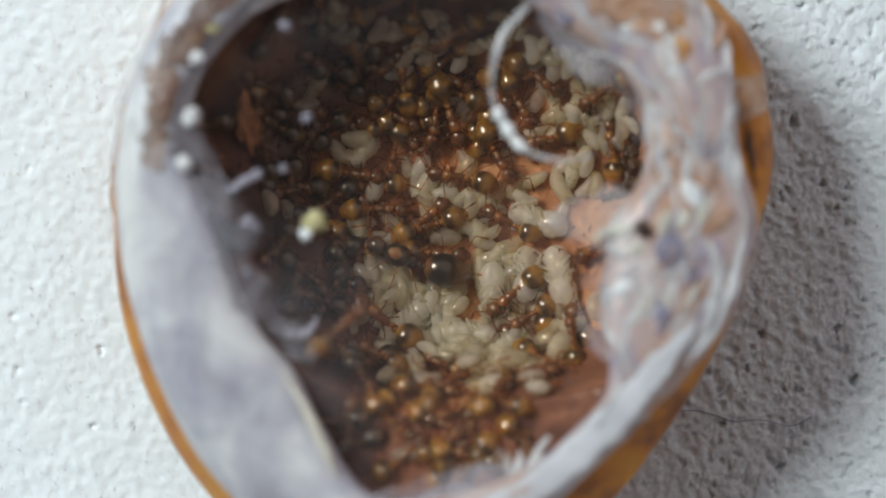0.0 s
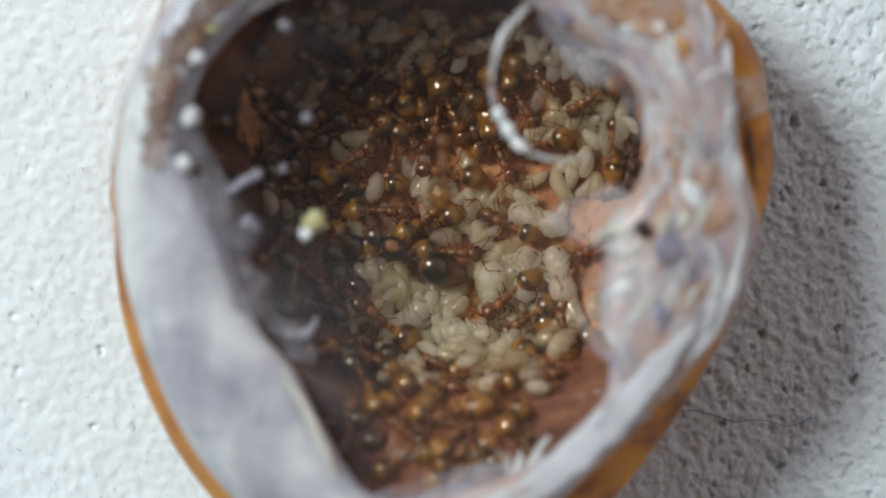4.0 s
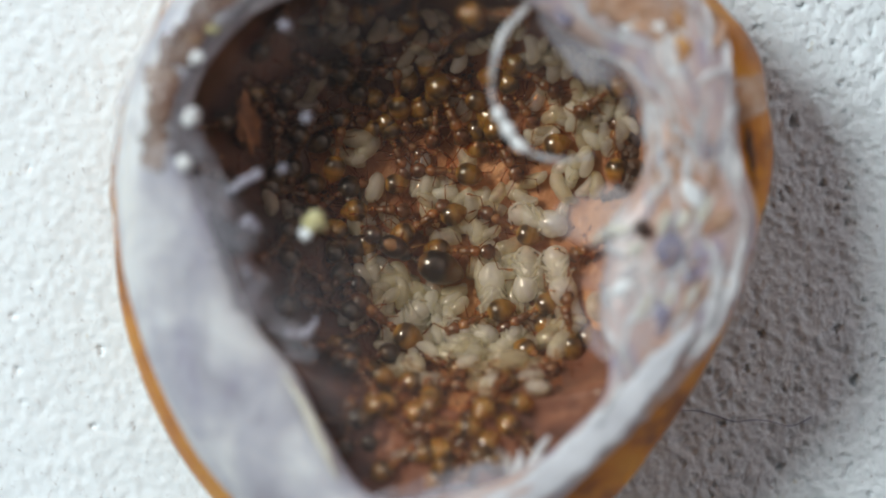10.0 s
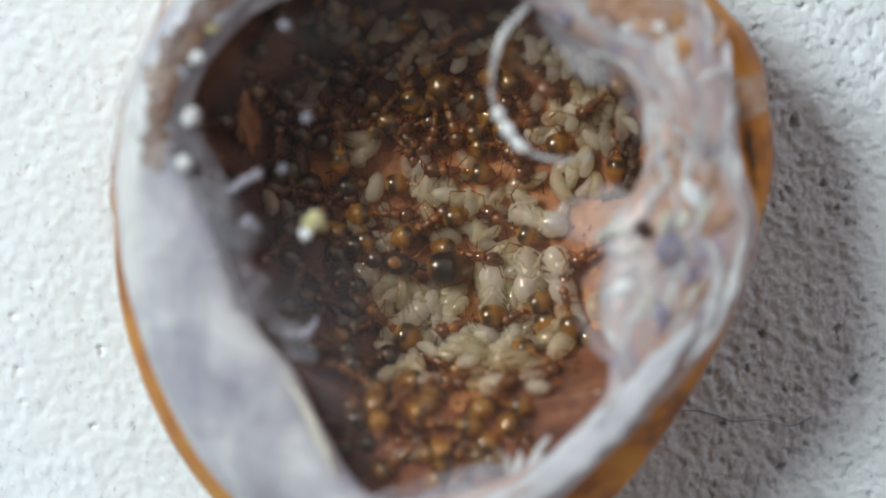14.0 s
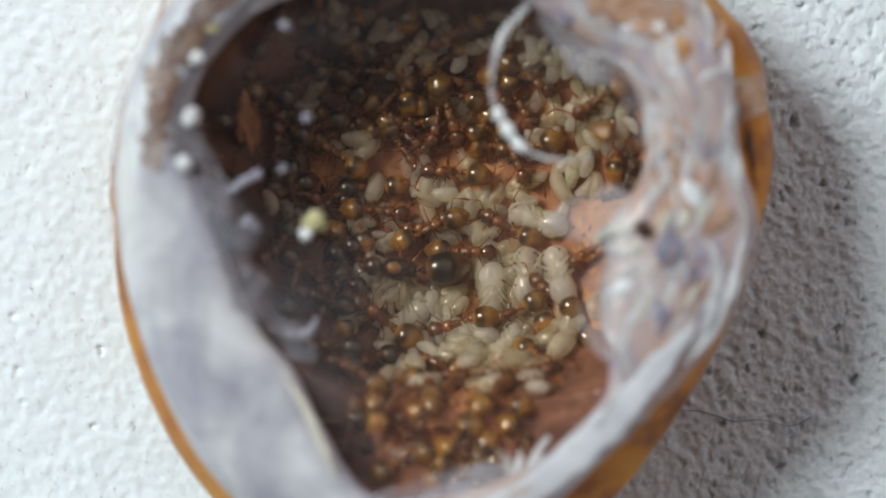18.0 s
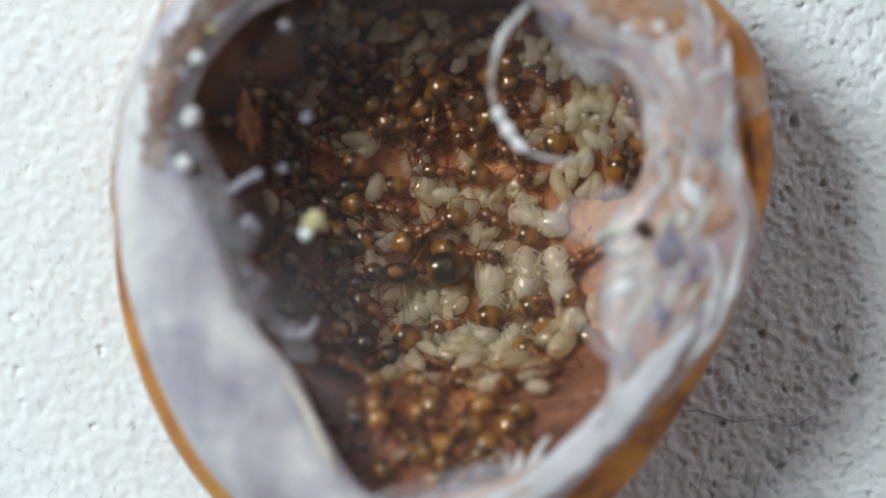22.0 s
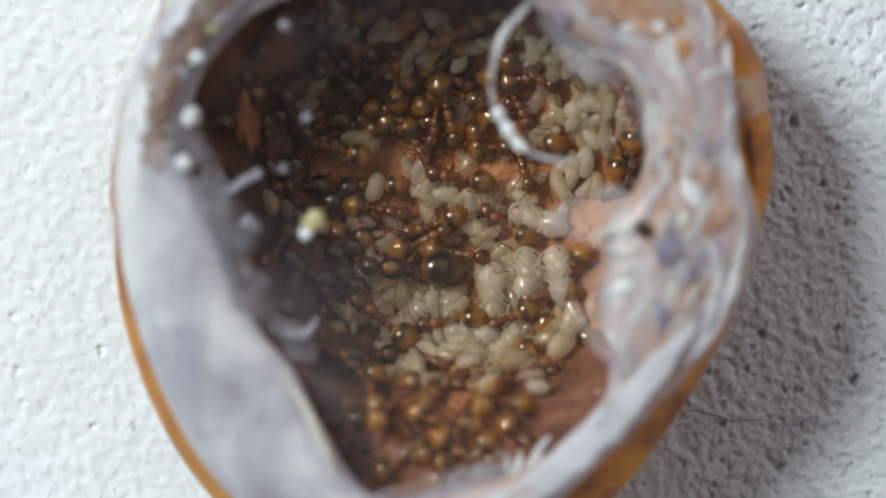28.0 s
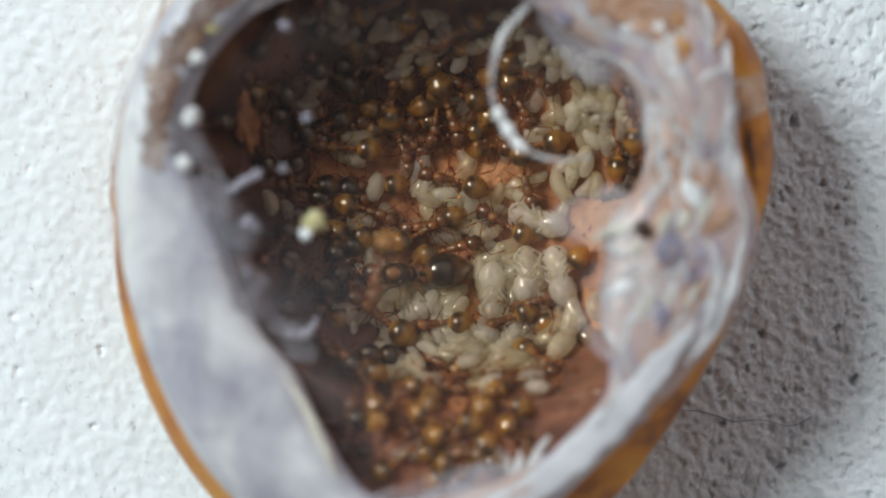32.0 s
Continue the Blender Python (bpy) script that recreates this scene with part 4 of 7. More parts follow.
def bark_flake():
    bm = bmesh.new()
    ball(bm, (0, 0, 0), (0.8, 0.36, 0.1), u=20, v=10, wobble=1.3, seed=4.0)
    ob = part("bark_flake", bm, BARK)
    ob.matrix_basis = on_floor(-7.1, 4.44, -70, 0.7)
    tagged(ob, "rusty flake of bark stuck to the dark wall", "flake")


bark_flake()


def crumbs(label, material, count, seed, a0=0.0, a1=2 * math.pi, near=0.0, most=0.17):
    """Loose crumbs over the hollow's floor, between two angles: rusty frass, and darker grains."""
    rng = random.Random(seed)
    bm = bmesh.new()
    ball(bm, (0, 0, 0), (1000, 1000, 1000), u=6, v=4)
    bm.verts.ensure_lookup_table()
    bm.verts.index_update()
    unit = [v.co.copy() for v in bm.verts]
    corners = [[v.index for v in f.verts] for f in bm.faces]
    bm.free()
    verts, faces = [], []
    for _ in range(count):
        a, s = rng.uniform(a0, a1), math.sqrt(near + (1 - near) * rng.random()) * 0.95
        r = hollow_radius(a) * s
        x, y = MID_X + r * math.cos(a), MID_Y + r * math.sin(a)
        d = rng.uniform(0.04, most)
        m = pose(x * MM, y * MM, (floor_z(x, y) + 0.03) * MM, rng.uniform(0, 40), 0, rng.uniform(0, 180)) @ Matrix.Diagonal((d * rng.uniform(0.8, 1.7) * MM, d * MM, d * 0.8 * MM, 1))
        base = len(verts)
        verts += [m @ (c * rng.uniform(0.8, 1.15)) for c in unit]
        faces += [[base + q for q in f] for f in corners]
    mesh = bpy.data.meshes.new("crumbs")
    mesh.from_pydata(verts, [], faces)
    mesh.polygons.foreach_set("use_smooth", [True] * len(mesh.polygons))
    mesh.materials.append(material)
    tagged(new("crumbs", mesh), label, "crumbs", kind="stuff")


crumbs("rusty brown crumbs of frass on the hollow's floor", CAVITY, 700, 12, most=0.1)
# Dark crumbs that make the narrow end darker.
crumbs("dark brown crumbs strewn at the hollow's narrow end", DARKENING_CRUMBS, 700, 21, radians(195), radians(305), 0.25, 0.08)
# Dark crumbs added to imitate the shade on the left wall.
crumbs("dark brown crumbs standing for the shade along the hollow's left wall", DARKENING_CRUMBS, 700, 22, radians(80), radians(215), 0.16, 0.09)

# ---- ants ----


def leg(bm, hip, side, reach, spread, fat=1.0):
    """Hip, thigh, shin and foot of one leg; spread swings it fore and aft, in degrees."""
    a = radians(spread)
    out = Vector((math.sin(a), side * math.cos(a), 0))
    h = Vector(hip)
    knee = h + out * 0.40 * reach + Vector((0, 0, 0.12 * reach))
    ankle = h + out * 0.78 * reach + Vector((0, 0, -0.18 * reach))
    toe = h + out * 1.08 * reach
    toe.z = 0.02
    fat *= 0.45
    tube(bm, [h - h, (h + knee) / 2 - h, knee - h, (knee + ankle) / 2 - h, ankle - h, toe - h], [0.045 * fat, 0.06 * fat, 0.04 * fat, 0.04 * fat, 0.025 * fat, 0.012 * fat], 5)


def ant(name, label, variant, queen=False, dark=False):
    """An ant in parts, head towards +x, standing at z = 0, in millimetres."""
    rng = random.Random(variant)
    # dark: the same worker with the shade put into its colours.
    chitin, belly = (QUEEN_CHITIN, QUEEN_GASTER) if queen else (HEAD, SHADED_GASTER) if dark else (CHITIN, GASTER)
    a = thing(name, label, "ant", "ant colony")
    big = 1.35 if queen else 1.0
    bend = rng.uniform(-14, 14)
    # middle body
    bm = bmesh.new()
    if queen:
        ball(bm, (0.12, 0, 0.62), (0.54, 0.40, 0.36), wobble=0.05)
        ball(bm, (-0.36, 0, 0.52), (0.28, 0.28, 0.24), (0, -15, 0))
        front, back, high = 0.62, -0.58, 0.6
    else:
        ball(bm, (0.16, 0, 0.46), (0.24, 0.2, 0.19), wobble=0.06)
        ball(bm, (-0.08, 0, 0.45), (0.26, 0.15, 0.16), wobble=0.06)
        ball(bm, (-0.24, 0, 0.41), (0.16, 0.15, 0.15))
        front, back, high = 0.36, -0.36, 0.44
    mid = part("thorax", bm, chitin, a)
    if queen:
        bm = bmesh.new()
        ball(bm, (0.2, 0, 0.9), (0.3, 0.22, 0.09), u=12, v=8)
        part("thorax_spot", bm, QUEEN_SPOT, mid, "orange patch on the back")
    # head with eyes, jaws and feelers
    hs = 0.38 if queen else 0.31
    bm = bmesh.new()
    ball(bm, (hs * 0.9, 0, 0), (hs, hs * 0.88, hs * 0.66), wobble=0.04)
    head = part("head", bm, chitin if queen else HEAD, a)
    head.matrix_basis = pose(front * MM, 0, high * MM, 0, 18 + rng.uniform(-8, 10), bend)
    for side in (1, -1):
        bm = bmesh.new()
        ball(bm, (hs * 1.0, side * hs * 0.8, hs * 0.16), (0.075, 0.04, 0.06), u=8, v=6)
        part("eye", bm, EYE, head)
        bm = bmesh.new()
        tube(bm, [(hs * 1.6, side * 0.1, -0.05), (hs * 2.0, side * 0.13, -0.08), (hs * 2.25, side * 0.02, -0.09)], [0.05, 0.04, 0.015], 5)
        part("mandible", bm, LIMB, head)
    for side in (1, -1):
        bm = bmesh.new()
        s = rng.uniform(0.3, 0.6)
        e = Vector((0.28, side * s, 0.16))
        f = e + Vector((0.5, side * rng.uniform(-0.25, 0.1), -0.18))
        tube(bm, [(0, 0, 0), e * 0.5, e, e.lerp(f, 0.4), e.lerp(f, 0.75), f], [0.025, 0.022, 0.026, 0.022, 0.04, 0.03], 5)
        feeler = part("antenna", bm, LIMB, a)
        feeler.matrix_basis = pose((front + hs * 1.45) * MM, side * 0.1 * MM, (high + 0.02) * MM)
    # waist
    bm = bmesh.new()
    ball(bm, (back - 0.05, 0, high - 0.02), (0.1, 0.08, 0.08), u=10, v=7)
    ball(bm, (back - 0.13, 0, high + 0.06), (0.09, 0.1, 0.13), u=10, v=7)
    ball(bm, (back - 0.27, 0, high + 0.0), (0.1, 0.13, 0.12), u=10, v=7)
    part("waist", bm, chitin, a)
    # hind body, its plates swelling slightly one behind another
    bm = bmesh.new()
    length, fat = (1.78, 0.6) if queen else (1.0, 0.4)
    prof = [(0, 0.18), (0.05, 0.5), (0.15, 0.8), (0.3, 0.98), (0.42, 1.0), (0.5, 0.99), (0.515, 0.95), (0.6, 0.93), (0.66, 0.87), (0.675, 0.83), (0.76, 0.7), (0.82, 0.6), (0.835, 0.55), (0.92, 0.33), (0.98, 0.13), (1.0, 0.03)]
    tube(bm, [(-p * length, 0, 0.04 * math.sin(p * 3)) for p, _ in prof], [fat * f for _, f in prof], 18)
    g = part("gaster", bm, belly, a, "glossy dark brown hind body with amber bands" if not queen else "large black hind body with amber edges")
    g.matrix_basis = pose((back - 0.31) * MM, 0, (high + 0.04) * MM, 0, rng.uniform(-14, 4), rng.uniform(-16, 16)) @ Matrix.Diagonal((1, 1, 0.9, 1))
    # legs
    for side in (1, -1):
        for x0, spread in ((0.26, 38), (0.0, -4), (-0.26, -42)):
            bm = bmesh.new()
            hip = (x0 * big, side * 0.13 * big, 0.36 * big)
            leg(bm, hip, side, big * rng.uniform(0.62, 0.82), spread + rng.uniform(-10, 10), big)
            ob = part("leg", bm, LIMB if not queen else CHITIN, a)
            ob.matrix_basis = pose(*(c * MM for c in hip))
    return a


# ---- brood ----


def larva(name, label, material, length, fat, curl, seed, group):
    """A plump smooth grub with faint rings, thicker behind, its narrow head end bent over."""
    bm = bmesh.new()
    n = 30
    pts, radii = [], []
    for i in range(n + 1):
        t = i / n
        a = radians(curl) * (t - 0.5)
        body = max(0.02, 1 - abs(2 * min(0.995, max(0.005, t)) - 1) ** 2.4) ** 0.5
        body *= 0.74 + 0.26 * math.sin(math.pi * min(1.0, 0.15 + t * 0.6))
        radii.append(fat * body * (1 + 0.012 * math.cos(t * 2 * math.pi * 9 + seed)))
        bow = length / max(0.3, radians(curl))
        pts.append((bow * math.sin(-a), bow * (1 - math.cos(a)) * 0.8, fat * 0.85))
    tube(bm, pts, radii, 14)
    for v in bm.verts:
        v.co *= 1 + 0.07 * noise.noise(v.co * 1100 + Vector((seed, 0, 0)))
    ob = part(name, bm, material)
    return tagged(ob, label, "larva", group)


def ragged(bm, amount, seed):
    """Roughens a ball all over, as loose skin does."""
    bm.normal_update()
    for v in bm.verts:
        v.co += v.normal * (amount * MM * (noise.noise(v.co * 5200 + Vector((seed, 0, 0))) + 0.7 * noise.noise(v.co * 11000 + Vector((0, seed, 0)))))


def pupa(name, label, material, seed):
    """A pale pupa: round head with dark eye specks, folded legs, plump hind body."""
    p = thing(name, label, "pupa", "ant brood")
    rng = random.Random(seed)
    bm = bmesh.new()
    ball(bm, (-0.02, 0, 0.42), (0.44, 0.34, 0.33), wobble=0.12, seed=seed, u=20, v=14)
    ragged(bm, 0.06, seed)
    part("thorax", bm, material, p)
    bm = bmesh.new()
    ball(bm, (0.42, 0, 0.39), (0.36, 0.36, 0.32), (0, 20, 0), wobble=0.1, seed=seed)
    head = part("head", bm, material, p)
    for side in (1, -1):
        bm = bmesh.new()
        ball(bm, (0.54, side * 0.26, 0.6), (0.035, 0.03, 0.03), u=8, v=6)
        part("eye_speck", bm, EYE, head)
    bm = bmesh.new()
    ball(bm, (-0.58, 0.05, 0.42), (0.50, 0.40, 0.37), wobble=0.1, seed=seed + 3, u=20, v=14)
    ragged(bm, 0.04, seed)
    part("gaster", bm, material, p)
    for side in (1, -1):
        for x in (0.22, 0.02, -0.18):
            bm = bmesh.new()
            tube(bm, [(x, side * 0.33, 0.5), (x + rng.uniform(0.04, 0.16), side * rng.uniform(0.4, 0.5), 0.5), (x - 0.08, side * rng.uniform(0.22, 0.32), 0.66), (x - rng.uniform(0.2, 0.4), side * rng.uniform(0.06, 0.16), 0.7)], [0.035, 0.05, 0.045, 0.025], 7)
            part("folded_leg", bm, material, p)
        bm = bmesh.new()
        tube(bm, [(0.66, side * 0.14, 0.66), (0.5, side * 0.42, 0.62), (0.25, side * 0.46, 0.62)], [0.03, 0.045, 0.03], 7)
        part("folded_antenna", bm, material, p)
    return p


def settle(maker, count):
    """A few masters of one kind, from which the rest are copied."""
    return [maker(i) for i in range(count)]


WORKER_LABEL = "glossy amber-brown worker ant on the brown hollow's floor"
WORKERS = settle(lambda i: ant("worker_ant", WORKER_LABEL, 10 + i), 5)
SHADED_WORKERS = settle(lambda i: ant("worker_ant", "glossy worker ant, coloured darker for the shade on the left hollow wall", 30 + i, dark=True), 3)
QUEEN = ant("queen_ant", "large dark queen ant with orange marks among white brood", 3, True)
LARVAE = settle(lambda i: larva("larva", "plump creamy white ant larva lying among the brood", LARVA, 1.12 + 0.08 * i, 0.27 + 0.025 * (i % 3), 60 + 25 * i, i, "ant brood"), 4)
CREAMS = settle(lambda i: larva("larva", "yellowish cream ant larva under the ants", CREAM, 1.2 + 0.08 * i, 0.31, 60 + 40 * i, i + 10, "ant brood"), 3)
SMALL = settle(lambda i: larva("young_larva", "small translucent greyish white ant larva", LARVA if i % 2 else GLASSY, 0.72 + 0.12 * i, 0.17 + 0.02 * i, 50 + 40 * i, i + 20, "ant brood"), 4)
GLASSES = settle(lambda i: larva("larva", "translucent greyish ant larva with wet gloss", GLASSY, 1.12 + 0.08 * i, 0.32, 50 + 30 * i, i + 30, "ant brood"), 3)
PUPAE = settle(lambda i: pupa("pupa", "milky white ant pupa with folded legs", PUPA, i + 1), 3)
KINDS = {"l": LARVAE, "c": CREAMS, "s": SMALL, "g": GLASSES, "p": PUPAE}
used = set()


def fresh(masters, index, m):
    """The master itself the first time, a copy of it from then on."""
    ob = masters[index % len(masters)]
    if ob.name in used:
        return copy_thing(ob, m)
    used.add(ob.name)
    ob.matrix_basis = m
    return ob


SPOTS = []


def brood(kind, index, x, y, heading, lift=0.0, size=1.0):
    SPOTS.append((kind, x, y, heading, lift))
    ob = fresh(KINDS[kind], index, on_floor(x, y, heading, lift, 0, (index * 37) % 50 - 25))
    ob.scale = (size,) * 3
    return ob


brood("p", 0, 3.28, 1.26, 165, 0.1, 1.18)
brood("l", 1, 3.96, 1.04, 20, 0, 0.9)
brood("p", 2, 4.25, -0.85, 112, 0.1, 1.2)
brood("l", 3, 4.65, -2.17, -60, 0.1, 1.05)
brood("p", 4, 2.86, -0.75, 92, 0.15, 1.08)
brood("l", 5, 2.92, -1.44, 80, 0.05, 0.85)
brood("l", 6, 1.4, -1.07, 100, 0.2, 0.85)
brood("p", 7, 1.6, -1.75, -86, 0.1, 1.15)
brood("l", 8, 0.95, 0.65, 150, 0.15, 0.95)
brood("l", 9, 1.46, 0.22, -20, 0.1, 0.8)
brood("l", 10, 1.9, -0.28, 60, 0.05, 0.8)
brood("l", 11, 2.15, -0.93, 30, 0.1, 0.7)
brood("p", 12, -1.34, -2.35, 40, 0.1, 1.15)
brood("l", 13, -0.12, -2.7, -65, 0.3, 0.78)
brood("c", 14, -0.18, -1.96, 15, 0, 1.06)
brood("p", 15, 0.91, -2.9, 172, 0.25, 1.05)
brood("l", 16, 0.31, -3.75, 10, 0.3, 0.86)
brood("l", 17, 1, -3.36, 80, 0.25, 0.74)
brood("l", 18, -0.31, -3.91, -40, 0.2, 0.7)
brood("l", 19, 0.61, -4.13, 10, 0.2, 0.9)
brood("l", 20, 2.18, -3.55, 85, 0.2, 1)
brood("c", 21, 2.7, -3.89, 60, 0.1, 0.92)
brood("l", 22, 1.1, -3.74, 120, 0.35, 0.66)
brood("l", 23, -0.12, -3.42, 100, 0.3, 0.66)
brood("l", 24, 0.16, -3.12, -60, 0.4, 0.9)
brood("l", 25, 0.67, -3.63, 10, 0.45, 0.9)
brood("l", 26, 1.3, -3.12, 100, 0.35, 0.86)
brood("l", 27, -0.12, -4.05, 150, 0.3, 0.9)
brood("l", 28, 1.1, -4.05, 40, 0.3, 0.9)
brood("l", 29, -0.28, -2.11, -50, 0.25, 0.9)
brood("l", 30, 0.32, -1.95, 30, 0.2, 0.85)
brood("l", 31, -0.71, -2.35, 80, 0.15, 0.8)
brood("p", 32, 2.37, -3.41, 70, 0.25, 0.8)
brood("g", 33, -0.96, -4.32, 100, 0.2, 1)
brood("g", 34, -1.91, -4.58, 60, 0.1, 0.85)
brood("g", 35, 2.3, -4.26, 5, 0.3, 1.15)
brood("l", 36, 3.03, -4.7, 0, 0.25, 0.9)
brood("l", 37, 1.9, -4.86, 20, 0.1, 1.1)
brood("g", 38, 4.4, -3.68, 72, 0.3, 1.15)
brood("c", 39, 3.74, -3.12, 40, 0.1, 1.1)
brood("l", 40, 4.86, -2.65, 40, 0.2, 0.85)
brood("c", 41, -1.86, -1.17, 10, 0, 1.06)
brood("c", 42, -2.34, -1.66, 60, 0, 0.97)
brood("c", 43, -1.56, -1.6, 90, 0.1, 0.97)
brood("c", 44, -0.83, -1.6, 120, 0.05, 0.97)
brood("g", 45, -2.84, -0.93, 120, 0.1, 0.9)
brood("l", 46, -2.6, -0.18, 80, 0.1, 0.85)
brood("l", 47, -2.29, -0.57, 150, 0.1, 0.9)
brood("l", 48, -1.98, 0.3, 30, 0.1, 0.75)
brood("l", 49, -3.36, -2.33, 60, 0.1, 1)
brood("s", 50, -2.82, -2.45, 40, 0.1, 1.1)
brood("c", 51, 0.32, -1.56, 10, 0, 0.97)
brood("c", 52, 1.21, -0.57, 70, 0, 0.97)
brood("c", 53, 2.39, 0.02, 20, 0, 0.88)
brood("l", 54, -0.83, 2.98, 62, 0.1, 0.85)
brood("l", 55, -0.97, 2.39, 88, 0.1, 0.8)
brood("l", 56, -0.32, 1.9, 20, 0.1, 0.8)
brood("l", 57, 0.26, 1.76, -10, 0.1, 0.75)
brood("l", 58, -0.47, 2.35, 140, 0.05, 0.75)
brood("s", 59, 0.97, 1.56, 88, 0.2, 1.2)
brood("s", 60, 1.22, 1.88, 10, 0.2, 1)
brood("s", 61, 0.71, 1.76, 20, 0.1, 1)
brood("l", 62, 0.02, 2.2, 100, 0, 0.7)
brood("g", 63, -2.43, 2.19, 72, 0.1, 1)
brood("g", 64, -3.07, 3.88, 2, 0.1, 1)
brood("g", 65, -2.6, 3.49, 40, 0.1, 0.95)
brood("g", 66, -3.82, 3.48, 120, 0.1, 0.8)
brood("g", 67, -3.2, 3.18, 160, 0.05, 0.9)
brood("g", 68, -2.74, 3.76, 90, 0.2, 0.7)
brood("l", 69, 2.48, 7.68, 62, 0.2, 0.9)
brood("l", 70, 2.25, 8, 150, 0.1, 0.7)
brood("s", 71, 3.23, 7.09, 92, 0.2, 1.2)
brood("s", 72, 3.55, 7.16, 60, 0.2, 1.1)
brood("s", 73, 3.91, 6.63, 10, 0.2, 1.3)
brood("s", 74, 3, 6.8, 30, 0.1, 1)
brood("l", 75, 4.63, 6.59, 15, 0.1, 0.9)
brood("c", 76, 5.2, 6.52, 60, 0.1, 0.84)
brood("s", 77, 4.35, 6.51, 75, 0.3, 1.2)
brood("s", 78, 3.66, 6.83, 110, 0.1, 1)
brood("l", 79, -0.27, 7, 10, 0.1, 0.8)
brood("l", 80, -0.82, 6.94, -30, 0.1, 0.7)
brood("l", 81, -0.14, 7.87, 92, 0.1, 0.8)
brood("s", 82, 1.13, 7.14, 20, 0.1, 1.2)
brood("s", 83, 0.61, 6.67, 80, 0.1, 1.1)
brood("l", 84, 1.52, 7.24, 15, 0.1, 0.7)
brood("s", 85, -1.64, 6.28, 20, 0.1, 1.2)
brood("s", 86, -1.33, 6.75, 60, 0.1, 1.1)
brood("s", 87, 0.02, 7.42, 60, 0.1, 1.2)
brood("s", 88, -0.56, 7.22, 120, 0.2, 1.1)
brood("s", 89, -1.05, 7.13, 10, 0.1, 1)
brood("s", 90, -2.2, 7.71, 70, 0.1, 1.3)
brood("s", 91, -3.37, 7.45, 20, 0.1, 1.2)
brood("s", 92, -3.92, 8.16, 60, 0.1, 1.2)
brood("s", 93, -4.34, 8.04, 110, 0.1, 1.1)
brood("s", 94, -3.61, 8.2, 60, 0.2, 1.2)
brood("s", 95, -1.82, 7.48, 0, 0.1, 1.1)
brood("c", 96, 3.95, 4.64, 30, 0.1, 0.84)
brood("c", 97, 3.5, 4.23, 10, 0.1, 0.79)
brood("c", 98, 3.17, 3.92, 40, 0.05, 0.79)
brood("p", 99, 5.01, 5.03, 30, 0.05, 0.75)
brood("p", 100, 5.55, 4.9, -10, 0.05, 0.75)
brood("l", 101, 5.71, 4.17, 80, 0.1, 0.85)
brood("l", 102, 5.76, 3.64, 110, 0.05, 0.75)
brood("l", 103, 6.46, 4.34, 86, 0.2, 1)
brood("l", 104, 6.27, 4.92, 70, 0.1, 0.9)
brood("s", 105, 4.62, 4.62, 70, 0.3, 1.2)
brood("s", 106, 5.2, 4.52, 120, 0.2, 1.1)
brood("l", 107, 4.68, 3.01, 86, 0.2, 0.8)
brood("l", 108, 4.49, 2.5, 82, 0.1, 0.85)
brood("s", 109, 5.14, 3, 80, 0.3, 1.3)
brood("s", 110, 4.13, 2.19, -60, 0.2, 1.3)
brood("s", 111, 4.25, 1.83, -50, 0.1, 1.1)
brood("c", 112, 3.08, 2.43, 20, 0, 0.79)
brood("c", 113, 1.9, 1.9, 50, 0, 0.79)
brood("c", 114, 2.59, 1.9, 0, 0, 0.7)
brood("s", 115, -1.22, -6.93, 30, 0.1, 1.1)
brood("g", 116, -0.51, -4.84, 20, 0.2, 0.9)
brood("s", 117, -0.82, -4.8, 60, 0.2, 1.2)
brood("c", 118, 1.28, -4.83, 0, 0, 0.88)
brood("g", 119, -5.44, 1.29, 100, 0.1, 0.7)
brood("s", 120, -4.66, 5.48, 60, 0.1, 1.2)
brood("s", 121, -4.84, 5.06, 0, 0.1, 1.2)
brood("g", 122, -6.09, 1.53, 100, 0.1, 0.8)
brood("c", 123, -2.83, -1.95, 20, 0, 0.79)
brood("c", 124, 4.23, -2.63, 0, 0, 0.88)
brood("c", 125, 3.46, -1.56, 80, 0, 0.79)
brood("c", 126, -0.97, -3.14, 0, 0, 0.88)
brood("c", 127, -1.84, -3.91, 30, 0, 0.88)
brood("c", 128, 1.68, -4.09, 0, 0, 0.88)
brood("c", 129, 0.86, 2.91, 67, -0.05, 0.99)
brood("s", 130, 2.18, 3.44, 252, -0.05, 1)
brood("c", 131, 5.36, 2.23, 85, -0.05, 0.79)
brood("g", 132, 2.04, -2.48, 284, -0.05, 1.06)
brood("g", 133, -1.94, 1.14, 304, -0.05, 0.93)
brood("g", 134, 5.27, -2.06, 287, -0.05, 0.87)
brood("g", 135, 0.59, 5.05, 97, -0.05, 1.04)
brood("g", 136, 0.1, 0.39, 179, -0.05, 1)
brood("s", 137, -2.83, 1.86, 275, -0.05, 0.88)
brood("s", 138, 3.2, -2.44, 177, -0.05, 0.78)
brood("c", 139, -2.99, 0.82, 287, -0.05, 1.04)
brood("c", 140, -1.93, -2.68, 73, -0.05, 0.92)


